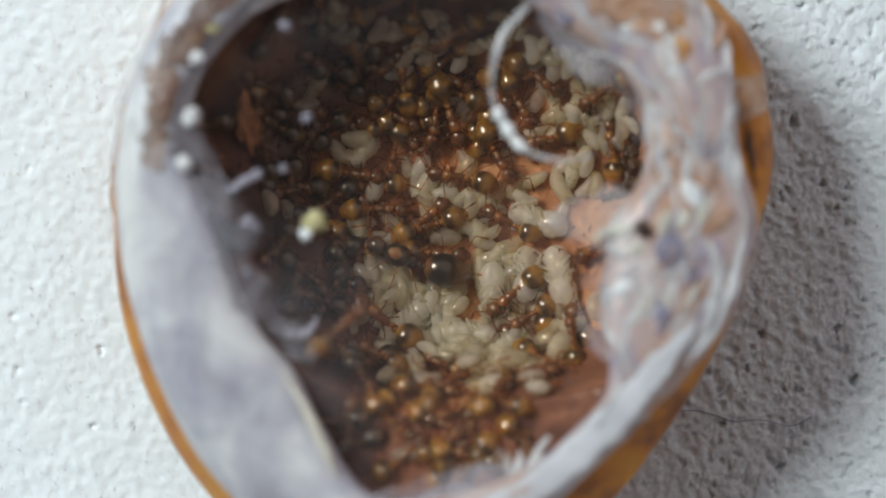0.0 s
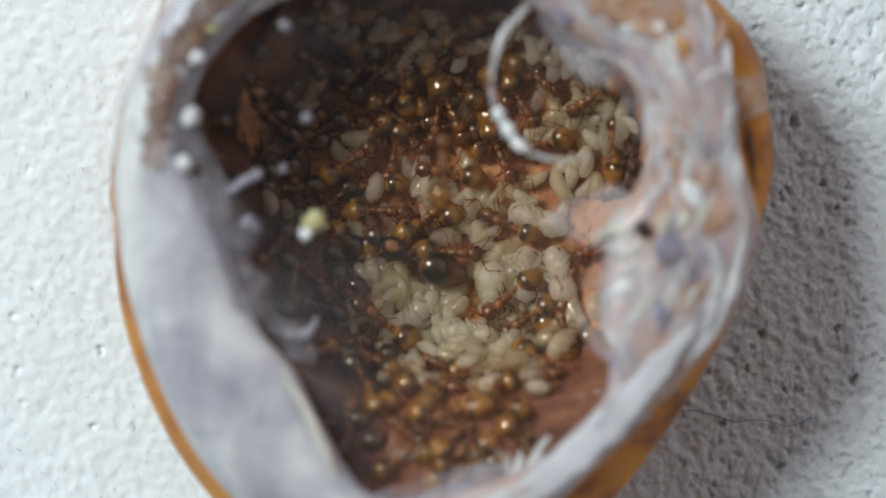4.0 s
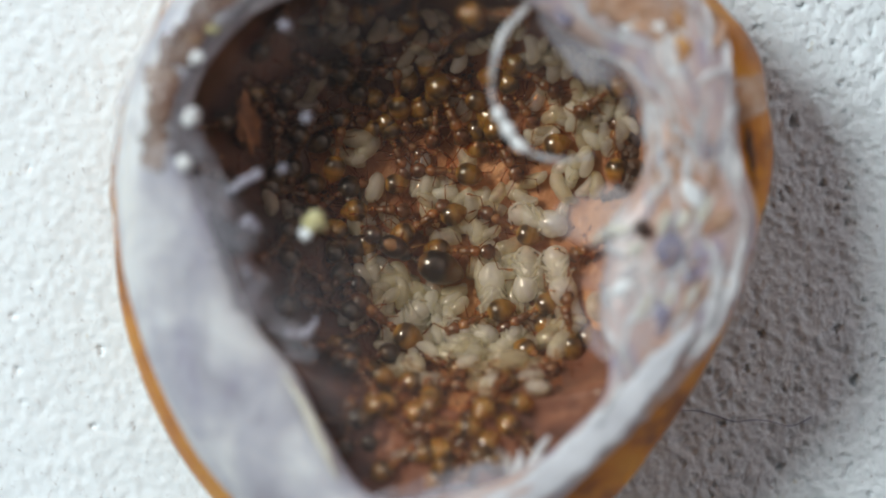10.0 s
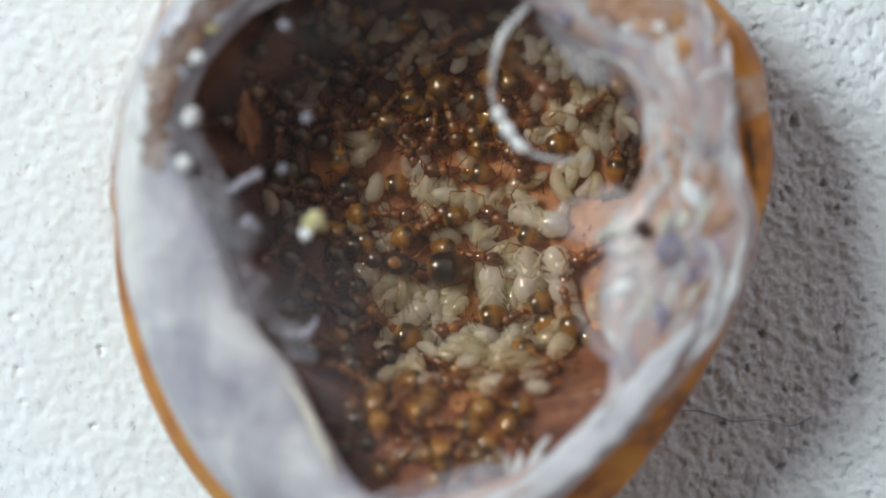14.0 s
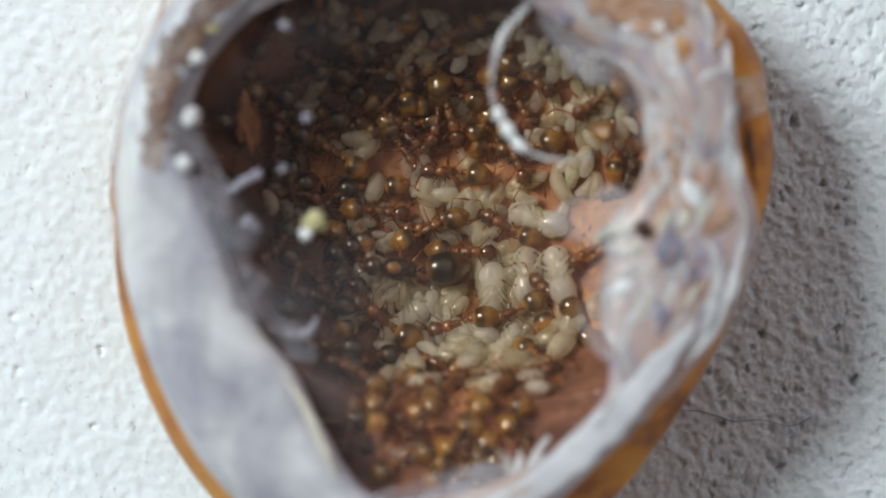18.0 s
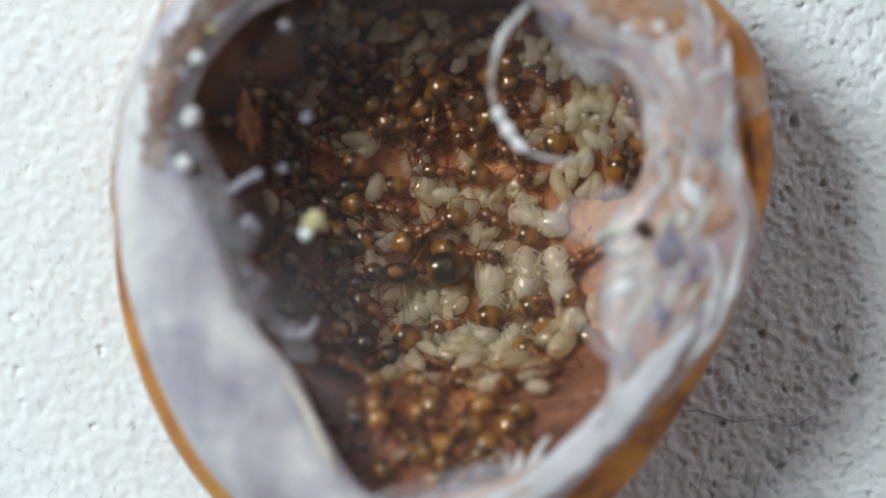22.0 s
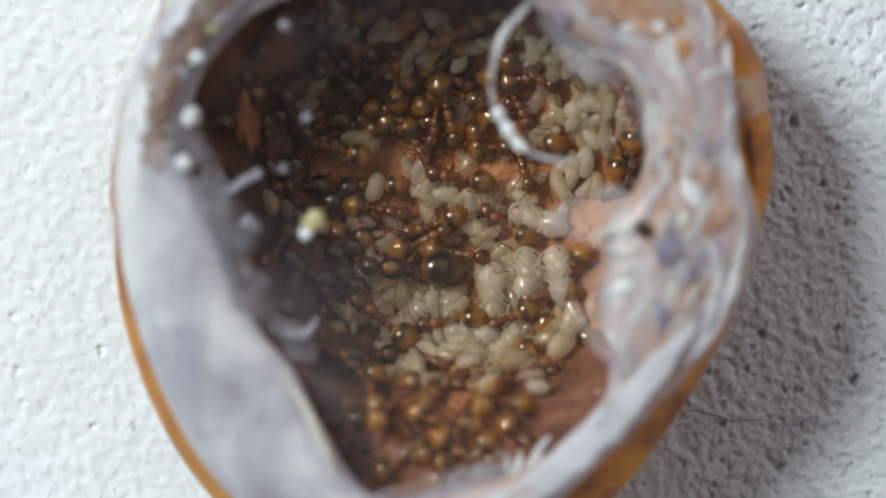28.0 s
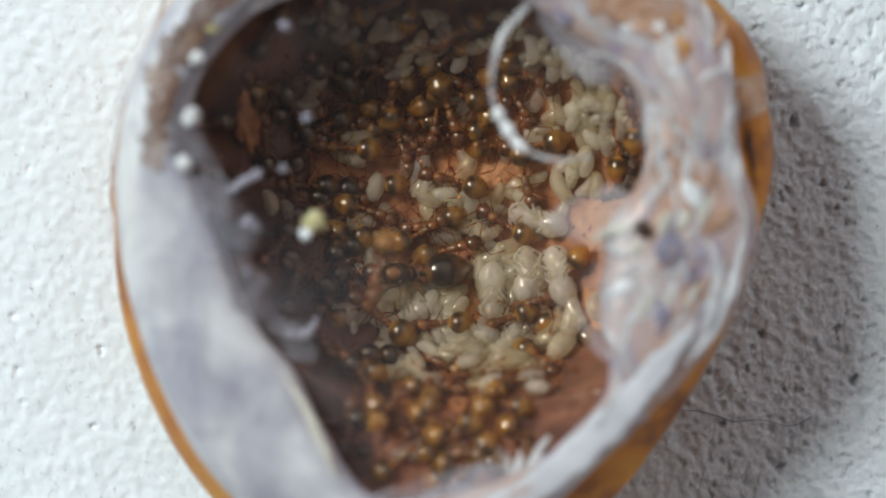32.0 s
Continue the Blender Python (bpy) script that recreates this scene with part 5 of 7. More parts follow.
def litter(seed):
    """Young brood lying close against the larger ones, one or two to each."""
    rng = random.Random(seed)
    index = 200
    for kind, x, y, heading, lift in list(SPOTS):
        for _ in range(rng.choice((1, 2)) if kind in "lc" else rng.choice((0, 1))):
            a, d = rng.uniform(0, 2 * math.pi), rng.uniform(0.26, 0.46)
            small = "sslg"[rng.randrange(4)]
            brood(small, index, round(x + d * math.cos(a), 2), round(y + d * math.sin(a), 2), heading + rng.uniform(-60, 60), lift + rng.uniform(0.05, 0.2), rng.uniform(0.75, 1.05) if small == "s" else rng.uniform(0.6, 0.8))
            index += 1




def bed(seed, count, x0, x1, y0, y1):
    """Cream brood lying deep, close together, under the rest of the pile."""
    rng = random.Random(seed)
    for k in range(count):
        brood("ccgl"[k % 4], 500 + k, round(rng.uniform(x0, x1), 2), round(rng.uniform(y0, y1), 2), rng.uniform(0, 360), rng.uniform(-0.1, 0.05), rng.uniform(0.75, 1.0))


litter(77)
bed(5, 46, -2.4, 3.6, -4.4, -0.4)
bed(6, 16, 2.6, 6.0, 3.8, 6.4)
bed(7, 12, -1.0, 3.4, 0.6, 2.6)

COLONY = {"queen": QUEEN}


# Workers on the left side, which take the copies coloured for shade.
SHADED_KEYS = "a3 a4 a6 z2 z3 z4 z5 z6 z7 z8 z11 z12 z13 z16 c1 c2 b7 y5 n9 n12 n15 n18 n19 n30 n32 n33 n34 n35 n36 n37 n38 n39 n40 n41 n42 n43".split()


def worker(key, index, size=1.0):
    COLONY[key] = fresh(SHADED_WORKERS if key in SHADED_KEYS else WORKERS, index, Matrix())
    COLONY[key].scale = (size,) * 3


worker("w1", 1, 1.15)
worker("w2", 2, 1)
worker("b1", 3, 1)
worker("b2", 4, 0.95)
worker("b4", 5, 1.02)
worker("b5", 6, 1)
worker("b6", 7, 0.98)
worker("b7", 8, 0.95)
worker("b8", 9, 1)
worker("w5", 10, 0.98)
worker("w19", 11, 1)
worker("w6", 12, 0.95)
worker("w7", 13, 1.05)
worker("w8", 14, 1.2)
worker("c1", 15, 0.98)
worker("c2", 16, 0.95)
worker("c5", 17, 0.95)
worker("d2", 18, 1)
worker("d3", 19, 1)
worker("d4", 20, 1)
worker("e1", 21, 1)
worker("f1", 22, 1)
worker("f2", 23, 0.95)
worker("f3", 24, 1.02)
worker("f4", 25, 1)
worker("f6", 26, 0.95)
worker("a3", 27, 1)
worker("a4", 28, 0.95)
worker("a6", 29, 1)
worker("a7", 30, 1)
worker("a8", 31, 0.95)
worker("z1", 32, 1)
worker("z2", 33, 0.95)
worker("z3", 34, 0.95)
worker("z4", 35, 0.9)
worker("z5", 36, 0.95)
worker("z6", 37, 1)
worker("z7", 38, 1)
worker("z8", 39, 0.95)
worker("z9", 40, 0.95)
worker("z10", 41, 0.95)
worker("z11", 42, 0.95)
worker("z12", 43, 0.95)
worker("z13", 44, 0.9)
worker("z14", 45, 0.9)
worker("z15", 46, 0.9)
worker("z16", 47, 0.95)
worker("y1", 48, 1)
worker("y2", 49, 1)
worker("y3", 50, 1)
worker("y4", 51, 0.95)
worker("y5", 52, 0.95)
worker("y6", 53, 0.95)
worker("y7", 54, 0.95)
worker("y8", 55, 0.95)
worker("y9", 56, 0.95)
worker("y10", 57, 0.9)
worker("y11", 58, 0.9)
worker("y12", 59, 0.95)
worker("v1", 60, 0.95)
worker("film1", 61, 1)
worker("film2", 62, 1)
worker("n1", 63, 0.86)
worker("n2", 64, 0.93)
worker("n3", 65, 0.92)
worker("n4", 66, 0.95)
worker("n5", 67, 0.94)
worker("n6", 68, 0.86)
worker("n7", 69, 0.85)
worker("n8", 70, 0.96)
worker("n9", 71, 0.92)
worker("n10", 72, 0.91)
worker("n11", 73, 0.95)
worker("n12", 74, 0.9)
worker("n13", 75, 0.98)
worker("n14", 76, 0.98)
worker("n15", 77, 0.99)
worker("n16", 78, 0.88)
worker("n17", 79, 0.93)
worker("n18", 80, 0.88)
worker("n19", 81, 0.95)
worker("n20", 82, 0.94)
worker("n21", 83, 0.99)
worker("n22", 84, 0.97)
worker("n23", 85, 0.9)
worker("n24", 86, 0.88)
worker("n25", 87, 0.86)
worker("n26", 88, 0.94)
worker("n27", 89, 0.97)
worker("n28", 90, 0.88)
worker("n29", 91, 0.89)
worker("n30", 92, 0.9)
worker("n31", 93, 1)
worker("n32", 94, 0.95)
worker("n33", 95, 0.96)
worker("n34", 96, 0.94)
worker("n35", 97, 0.91)
worker("n36", 98, 0.96)
worker("n37", 99, 0.91)
worker("n38", 100, 0.96)
worker("n39", 101, 0.9)
worker("n40", 102, 0.89)
worker("n41", 103, 0.92)
worker("n42", 104, 0.87)
worker("n43", 105, 0.98)
worker("n44", 106, 0.93)
worker("n45", 107, 0.96)
worker("n46", 108, 1)
worker("n47", 109, 0.95)


FILM_Z = 7.25


def go(key, rows):
    """Keys an ant's way over the hollow's floor: seconds, x, y in millimetres, heading, lift, tip."""
    walk(COLONY[key], [(t, on_floor(x, y, h, *more)) for t, x, y, h, *more in rows])


def hang(key, rows):
    """Keys an ant's way along the film's underside, feet up: seconds, x, y in millimetres, heading."""
    walk(COLONY[key], [(t, pose(x * MM, y * MM, FILM_Z * MM, 180, 0, h)) for t, x, y, h in rows])


def feel(ant_ob, seed):
    """Lets the feelers of an ant swing slowly."""
    rng = random.Random(seed)
    for ob in [o for o in ant_ob.children if o.name.startswith("antenna")]:
        m = ob.matrix_basis.copy()
        rows, t = [], 0.0
        while t < 32:
            rows.append((t, m @ pose(0, 0, 0, 0, rng.uniform(-8, 8), rng.uniform(-16, 16))))
            t += rng.uniform(0.7, 2.0)
        walk(ob, rows + [(32, m)])


def stride(ant_ob, spans):
    """Swings the legs of an ant, in two sets of three, during spans of (from, to) seconds."""
    legs = [o for o in ant_ob.children if o.name.startswith("leg")]
    for i, ob in enumerate(legs):
        m = ob.matrix_basis.copy()
        rows = [(0, m)]
        for a, b in spans:
            for k in range(int((b - a) / 0.2)):
                t = a + k * 0.2
                if t > rows[-1][0]:
                    rows.append((t, m @ pose(0, 0, 0, 0, 0, 14 * math.sin(t * 7.5 + math.pi * (i % 2)))))
            if b > rows[-1][0]:
                rows.append((b, m))
        if rows[-1][0] < 32:
            rows.append((32, m))
        walk(ob, rows)


def motions():
    go("queen", [(0, -1.56, -0.33, 158, 0.55), (2, -1.62, -0.29, 158, 0.55), (3.5, -1.69, -0.13, 153, 0.55), (6, -1.69, 0.01, 149, 0.55), (9, -1.73, 0.03, 149, 0.55), (11, -1.75, -0.17, 156, 0.55), (12, -1.63, -0.35, 161, 0.55), (13, -1.59, -0.56, 169, 0.55), (17, -1.61, -0.69, 174, 0.55), (19, -1.66, -0.87, 180, 0.55), (21, -1.62, -0.91, 182, 0.55), (23, -1.62, -0.91, 182, 0.55), (25, -1.66, -0.82, 179, 0.55), (27.5, -1.78, -0.78, 177, 0.55), (30, -1.7, -0.94, 180, 0.55), (32, -1.68, -0.96, 180, 0.55)])
    go("w1", [(0, 0.33, 4.61, -70, 0.3), (3.2, 0.41, 4.61, -67, 0.3), (6.4, 0.46, 4.62, -65, 0.3), (9.6, 0.38, 4.65, -65, 0.3), (12.8, 0.27, 4.55, -73, 0.3), (16, 0.34, 4.63, -69, 0.3), (19.2, 0.28, 4.63, -72, 0.3), (22.4, 0.37, 4.59, -67, 0.3), (25.6, 0.23, 4.56, -73, 0.3), (28.8, 0.24, 4.6, -74, 0.3), (32, 0.33, 4.61, -70, 0.3)])
    go("w2", [(0, -1.45, 6.22, 98), (3.5, -1.49, 6.15, 98), (5.5, -1.53, 6.13, 98), (7, -1.59, 6.1, 92), (11, -1.61, 6.1, 92), (13, -1.49, 6.29, 100), (16.5, -1.41, 6.2, 105), (19, -1.61, 6.22, 100), (23, -1.69, 6.65, 95), (25, -1.76, 6.8, 95), (28, -1.65, 6.33, 90), (32, -1.74, 5.72, 85)])
    go("b1", [(0, -1.79, 3.08, -100), (5.5, -1.79, 3.06, -100), (7, -1.85, 2.93, -95), (9, -1.64, 3.14, -80), (11, -1.46, 3.31, -60), (13, -1.3, 3.59, -55), (16.5, -1.4, 3.51, -50), (19, -1.13, 3.25, -60), (21, -1.12, 3.32, -70), (25, -0.81, 3.19, -60), (28, -0.73, 3.33, -60), (32, -1.36, 3.4, -70)])
    go("b2", [(0, -0.32, 4.43, -95, 0.2), (3.2, -0.26, 4.45, -97, 0.2), (6.4, -0.26, 4.39, -97, 0.2), (9.6, -0.3, 4.42, -93, 0.2), (12.8, -0.36, 4.39, -93, 0.2), (16, -0.25, 4.38, -97, 0.2), (19.2, -0.29, 4.44, -98, 0.2), (22.4, -0.36, 4.43, -93, 0.2), (25.6, -0.33, 4.4, -96, 0.2), (28.8, -0.32, 4.39, -95, 0.2), (32, -0.3, 4.41, -95, 0.2)])
    go("b4", [(0, 0.35, 2.58, 172, 0.2), (2, 0.05, 2.72, 172, 0.2), (5.5, -0.09, 2.76, 176, 0.2), (9, -0.25, 2.74, 178, 0.2), (11, -0.17, 2.8, 178, 0.2), (13, 0.24, 2.8, 178, 0.2), (16.5, 0.14, 2.74, 178, 0.2), (21, 0.1, 2.74, 178, 0.2), (25, 0.4, 2.66, 180, 0.2), (28, 0.27, 2.58, 174, 0.2), (32, 0.03, 2.5, 168, 0.2)])
    go("b5", [(0, -2.96, 2.64, -8, 0.25), (3.5, -3.07, 3.07, 20, 0.25), (5.5, -3.42, 3.9, 70, 0.25), (7, -3.53, 3.99, 75, 0.25), (11, -3.76, 4.04, 85, 0.25), (13, -3.64, 4.17, 90, 0.25), (14.5, -3.85, 4.27, 100, 0.25), (16.5, -3.91, 3.76, 130, 0.25), (19, -4.1, 3.52, 150, 0.25), (21, -4.04, 3.51, 152, 0.25), (23, -4.3, 3.61, 155, 0.25), (25, -4.15, 3.63, 165, 0.25), (28, -4.11, 3.63, 165, 0.25), (32, -3.81, 3.64, 175, 0.25)])
    go("b6", [(0, -2.09, 1.4, -2, 0.2), (3.5, -2, 1.32, -3, 0.2), (7, -2.02, 1.36, -5, 0.2), (13, -2.03, 1.36, 0, 0.2), (14.5, -1.82, 1.17, -4, 0.2), (16.5, -2.02, 1.28, -3, 0.2), (19, -2.09, 1.33, -10, 0.2), (23, -2.04, 1.43, -12, 0.2), (28, -2.02, 1.35, -12, 0.2), (29.5, -2.18, 1.22, -14, 0.2), (32, -2.41, 1.23, -20, 0.2)])
    go("b7", [(0, -5.33, 2.15, 0), (3.6, -5.29, 2.13, 1), (7.2, -5.27, 1.91, -6), (10.8, -5.16, 1.87, -7), (14.4, -5.09, 1.95, -3), (18, -5.06, 1.87, -5), (20, -3.71, 1.19, -20), (21, -3.09, 0.99, -30), (23, -3.23, 1.24, -20), (28, -2.95, 1.38, -15), (32, -3.32, 1.79, 0)])
    go("b8", [(0, -0.69, 0.76, 195, 0.15), (4.5, -0.77, 0.92, 191, 0.15), (9, -0.75, 0.88, 195, 0.15), (12.3, -0.66, 0.82, 197, 0.15), (15.7, -0.65, 0.79, 193, 0.15), (19, -0.65, 0.76, 195, 0.15), (22.2, -0.66, 0.72, 197, 0.15), (25.5, -0.7, 0.71, 197, 0.15), (28.8, -0.64, 0.75, 199, 0.15), (32, -0.71, 0.8, 195, 0.15)])
    go("w5", [(0, -0.48, 1.19, 40, 0.3), (6, -0.46, 1.19, 40, 0.3), (9.5, -0.49, 1.13, 38, 0.3), (13, -0.44, 1.01, 35, 0.3), (19, -0.41, 0.74, 30, 0.3), (23, -0.37, 0.71, 32, 0.3), (25.5, -0.37, 0.56, 30, 0.3), (28, -0.48, 0.4, 25, 0.3), (32, -0.53, 0.72, 30, 0.3)])
    go("w19", [(0, -0.01, -0.17, -4, 0.45), (1, 0.17, -0.17, -4, 0.45), (2, 0.35, -0.1, 0, 0.45), (3, 0.44, -0.14, -2, 0.45), (6, 0.7, -0.09, -4, 0.45), (8, 0.92, -0.08, -2, 0.45), (9, 0.84, -0.08, 0, 0.45), (11, 1.07, -0.09, -4, 0.45), (12, 0.84, -0.04, 0, 0.45), (13, 1.12, -0.13, -6, 0.45), (14, 1.17, -0.25, -12, 0.45), (17, 1.1, -0.15, -6, 0.45), (19, 0.94, -0.08, 0, 0.45), (21, 1.21, -0.13, -4, 0.45), (23, 1.17, -0.26, -12, 0.45), (25, 1.06, -0.19, -10, 0.45), (25.5, 0.93, -0.3, -14, 0.45), (28, 0.76, -0.21, -8, 0.45), (29, 0.73, 0.03, 8, 0.45), (30, 0.57, -0.01, 10, 0.45), (32, 0.5, 0.05, 14, 0.45)])
    go("w6", [(0, 2.17, 1.01, 150, 0.3), (4.5, 2.12, 0.92, 154, 0.3), (9, 2.07, 0.94, 150, 0.3), (12.3, 2.11, 0.94, 148, 0.3), (15.7, 2.11, 0.95, 147, 0.3), (19, 2.13, 0.83, 152, 0.3), (25, 1.99, 0.98, 150, 0.3), (28.5, 2.02, 1, 145, 0.3), (32, 1.95, 1.01, 148, 0.3)])
    go("w7", [(0, 2.36, -1.81, 222, 0.45), (2, 2.36, -1.81, 222, 0.45), (3.5, 2.2, -1.85, 222, 0.45), (5.5, 2.14, -2.26, 223, 0.45), (7, 1.9, -2.44, 217, 0.45), (8, 1.47, -2.56, 208, 0.45), (9, 1.15, -2.57, 202, 0.45), (11, 0.9, -2.86, 208, 0.45), (13, 0.74, -2.79, 202, 0.45), (14.5, 0.56, -2.85, 200, 0.45), (16.5, 0.39, -2.85, 198, 0.45), (19, 0.38, -2.77, 196, 0.45), (21, 0.5, -2.77, 196, 0.45), (23, 0.46, -2.73, 196, 0.45), (25, -0.03, -2.7, 192, 0.45), (28, -0.06, -2.69, 190, 0.45), (32, -0.52, -2.77, 186, 0.45)])
    go("w8", [(0, -2.55, -2.46, 146, 0.3), (4.5, -2.63, -2.5, 146, 0.3), (9, -2.62, -2.44, 146, 0.3), (12.8, -2.62, -2.45, 146, 0.3), (16.5, -2.59, -2.46, 146, 0.3), (20.3, -2.58, -2.43, 144, 0.3), (24.2, -2.62, -2.38, 139, 0.3), (28, -2.68, -2.42, 144, 0.3), (32, -2.77, -2.3, 144, 0.3)])
    go("c1", [(0, -4.73, -1.81, 172), (3.5, -4.8, -2.02, 172), (5.5, -4.58, -1.94, 170), (7, -4.39, -1.89, 175), (9, -4.31, -1.98, 175), (13, -4.46, -2.25, 180), (14.5, -4.33, -1.79, 170), (16.5, -4.38, -1.77, 172), (19, -4.64, -1.76, 165), (23, -4.36, -1.28, 150), (24, -4.7, -0.83, 140), (25.5, -4.69, -0.37, 130), (28, -5.01, -0.36, 140), (32, -5.1, -0.88, 160)])
    go("c2", [(0, -4.15, -3.82, 205), (5.5, -4.18, -3.78, 205), (9, -4.2, -3.66, 205), (12.8, -4.28, -3.63, 201), (16.5, -4.3, -3.66, 205), (19, -3.92, -3.51, 200), (21, -3.63, -3.46, 195), (23, -3.92, -3.39, 200), (25, -4.28, -3.73, 200), (28.5, -3.92, -3.76, 196), (32, -3.61, -3.67, 190)])
    go("c5", [(0, -3.39, -3.67, 30), (3.4, -3.24, -3.43, 27), (6.8, -3.17, -3.29, 23), (10.2, -3.06, -2.99, 27), (13.6, -2.87, -2.77, 21), (17, -2.79, -2.54, 20), (19, -2.72, -2.43, 20), (21, -2.81, -2.34, 25), (25, -3.25, -2.41, 40), (28.5, -3.25, -2.02, 47), (32, -3.35, -1.61, 60)])
    go("d2", [(0, 4.86, -2.75, 105, 0.3), (2, 4.9, -2.61, 105, 0.3), (3.5, 4.62, -2.53, 110, 0.3), (5.5, 4.42, -2.58, 110, 0.3), (9, 4.57, -2.39, 108, 0.3), (11, 4.79, -2.29, 105, 0.3), (13, 4.59, -2.04, 108, 0.3), (14.5, 4.59, -1.61, 110, 0.3), (16.5, 4.36, -1.53, 120, 0.3), (18, 3.91, -1.47, 150, 0.3), (19, 3.73, -1.73, 178, 0.3), (21, 3.71, -1.75, 185, 0.3), (25, 3.69, -1.85, 186, 0.3), (28, 3.65, -1.67, 190, 0.3), (32, 3.38, -1.9, 198, 0.3)])
    go("d3", [(0, 5.54, -0.07, 200, 0.2), (3.6, 5.47, -0.04, 199, 0.2), (7.1, 5.47, -0.17, 202, 0.2), (10.7, 5.34, -0.04, 198, 0.2), (14.3, 5.31, -0.24, 206, 0.2), (17.9, 5.26, -0.24, 206, 0.2), (21.4, 5.22, -0.25, 206, 0.2), (25, 5.12, -0.21, 205, 0.2), (27.5, 4.45, -1.07, 225, 0.2), (28, 4.41, -1.19, 228, 0.2), (32, 4.38, -1.35, 232, 0.2)])
    go("d4", [(0, 2.03, 3.16, -60, 0.35), (4.5, 2.14, 3.18, -63, 0.35), (9, 2.23, 3.23, -62, 0.35), (13, 2.51, 3.24, -65, 0.35), (19, 2.64, 3.11, -68, 0.35), (23, 2.72, 3.06, -70, 0.35), (28, 2.88, 2.87, -72, 0.35), (32, 3.01, 2.23, -75, 0.35)])
    go("e1", [(0, 2.81, -2.68, 212, 0.3), (4.5, 2.83, -2.7, 212, 0.3), (9, 2.81, -2.61, 210, 0.3), (13, 2.52, -2.56, 208, 0.3), (19, 2.24, -2.41, 205, 0.3), (23, 2.03, -2.63, 200, 0.3), (25, 1.87, -2.87, 200, 0.3), (28, 2, -2.69, 202, 0.3), (32, 1.95, -2.71, 200, 0.3)])
    go("f1", [(0, 3.54, 5.99, -40), (3.2, 3.52, 5.97, -38), (6.5, 3.52, 6.02, -39), (9.8, 3.47, 5.94, -40), (13, 3.48, 5.95, -40), (19, 3.23, 6.01, -38), (22.2, 3.31, 6.05, -35), (25.5, 3.27, 6.05, -35), (28.8, 3.34, 6.1, -34), (32, 3.29, 6.04, -38)])
    go("f2", [(0, 2.82, 5.02, -62, 0.1), (3.2, 2.93, 5.04, -57, 0.1), (6.4, 2.87, 5.02, -61, 0.1), (9.6, 2.86, 5.03, -57, 0.1), (12.8, 2.86, 5.02, -59, 0.1), (16, 2.89, 5.07, -59, 0.1), (19.2, 2.82, 4.99, -62, 0.1), (22.4, 2.86, 5, -60, 0.1), (25.6, 2.79, 5.03, -65, 0.1), (28.8, 2.77, 4.98, -64, 0.1), (32, 2.82, 5.02, -62, 0.1)])
    go("f3", [(0, 3.37, 3.87, 195, 0.25), (2, 3.35, 3.85, 195, 0.25), (3.5, 3.22, 3.71, 193, 0.25), (5.5, 3.1, 3.67, 192, 0.25), (7, 2.9, 3.69, 190, 0.25), (9, 2.88, 3.52, 190, 0.25), (13, 2.98, 3.48, 190, 0.25), (16.5, 2.79, 3.56, 190, 0.25), (19, 2.73, 3.6, 192, 0.25), (21, 2.86, 3.56, 190, 0.25), (25, 2.79, 3.46, 190, 0.25), (28.5, 2.83, 3.63, 185, 0.25), (32, 2.86, 3.64, 190, 0.25)])
    go("f4", [(0, 5.6, 5.55, 218, 0.35), (2, 5.52, 5.62, 218, 0.35), (3.5, 5.18, 5.35, 217, 0.35), (5.5, 5.18, 5.32, 217, 0.35), (7, 5.26, 5.26, 217, 0.35), (9, 5.38, 5.3, 216, 0.35), (13, 5.48, 5.2, 222, 0.35), (14.5, 5.47, 5.26, 220, 0.35), (16.5, 5.48, 5.28, 218, 0.35), (19, 5.35, 5.22, 215, 0.35), (20, 6.27, 5.38, 190, 0.35), (21, 6.89, 5.15, 130, 0.35), (23, 6.88, 5, 100, 0.35), (27.5, 6.8, 5.02, 93, 0.35), (32, 6.82, 5, 95, 0.35)])
    go("f6", [(0, 0.18, 5.65, 160, 0.1), (3.2, 0.17, 5.72, 156, 0.1), (6.4, 0.15, 5.69, 159, 0.1), (9.6, 0.16, 5.62, 160, 0.1), (12.8, 0.19, 5.7, 155, 0.1), (16, 0.18, 5.68, 159, 0.1), (19.2, 0.15, 5.64, 158, 0.1), (22.4, 0.17, 5.71, 155, 0.1), (25.6, 0.18, 5.65, 160, 0.1), (28.8, 0.22, 5.64, 159, 0.1), (32, 0.18, 5.65, 160, 0.1)])
    go("a3", [(0, -4.35, 6.57, 150), (3.5, -4.45, 6.59, 150), (6.8, -4.43, 6.59, 148), (10, -4.52, 6.55, 150), (13.2, -4.47, 6.5, 151), (16.5, -4.51, 6.55, 150), (19.8, -4.26, 6.69, 140), (23, -4.09, 6.75, 140), (28, -3.94, 6.43, 130), (32, -4.21, 6.4, 140)])
    go("a4", [(0, -5.29, 5.84, 200), (3.2, -5.31, 5.81, 201), (6.4, -5.29, 5.76, 203), (9.6, -5.31, 5.89, 197), (12.8, -5.31, 5.82, 198), (16, -5.24, 5.79, 200), (19.2, -5.31, 5.8, 199), (22.4, -5.26, 5.77, 204), (25.6, -5.29, 5.86, 199), (28.8, -5.32, 5.83, 199), (32, -5.29, 5.84, 200)])
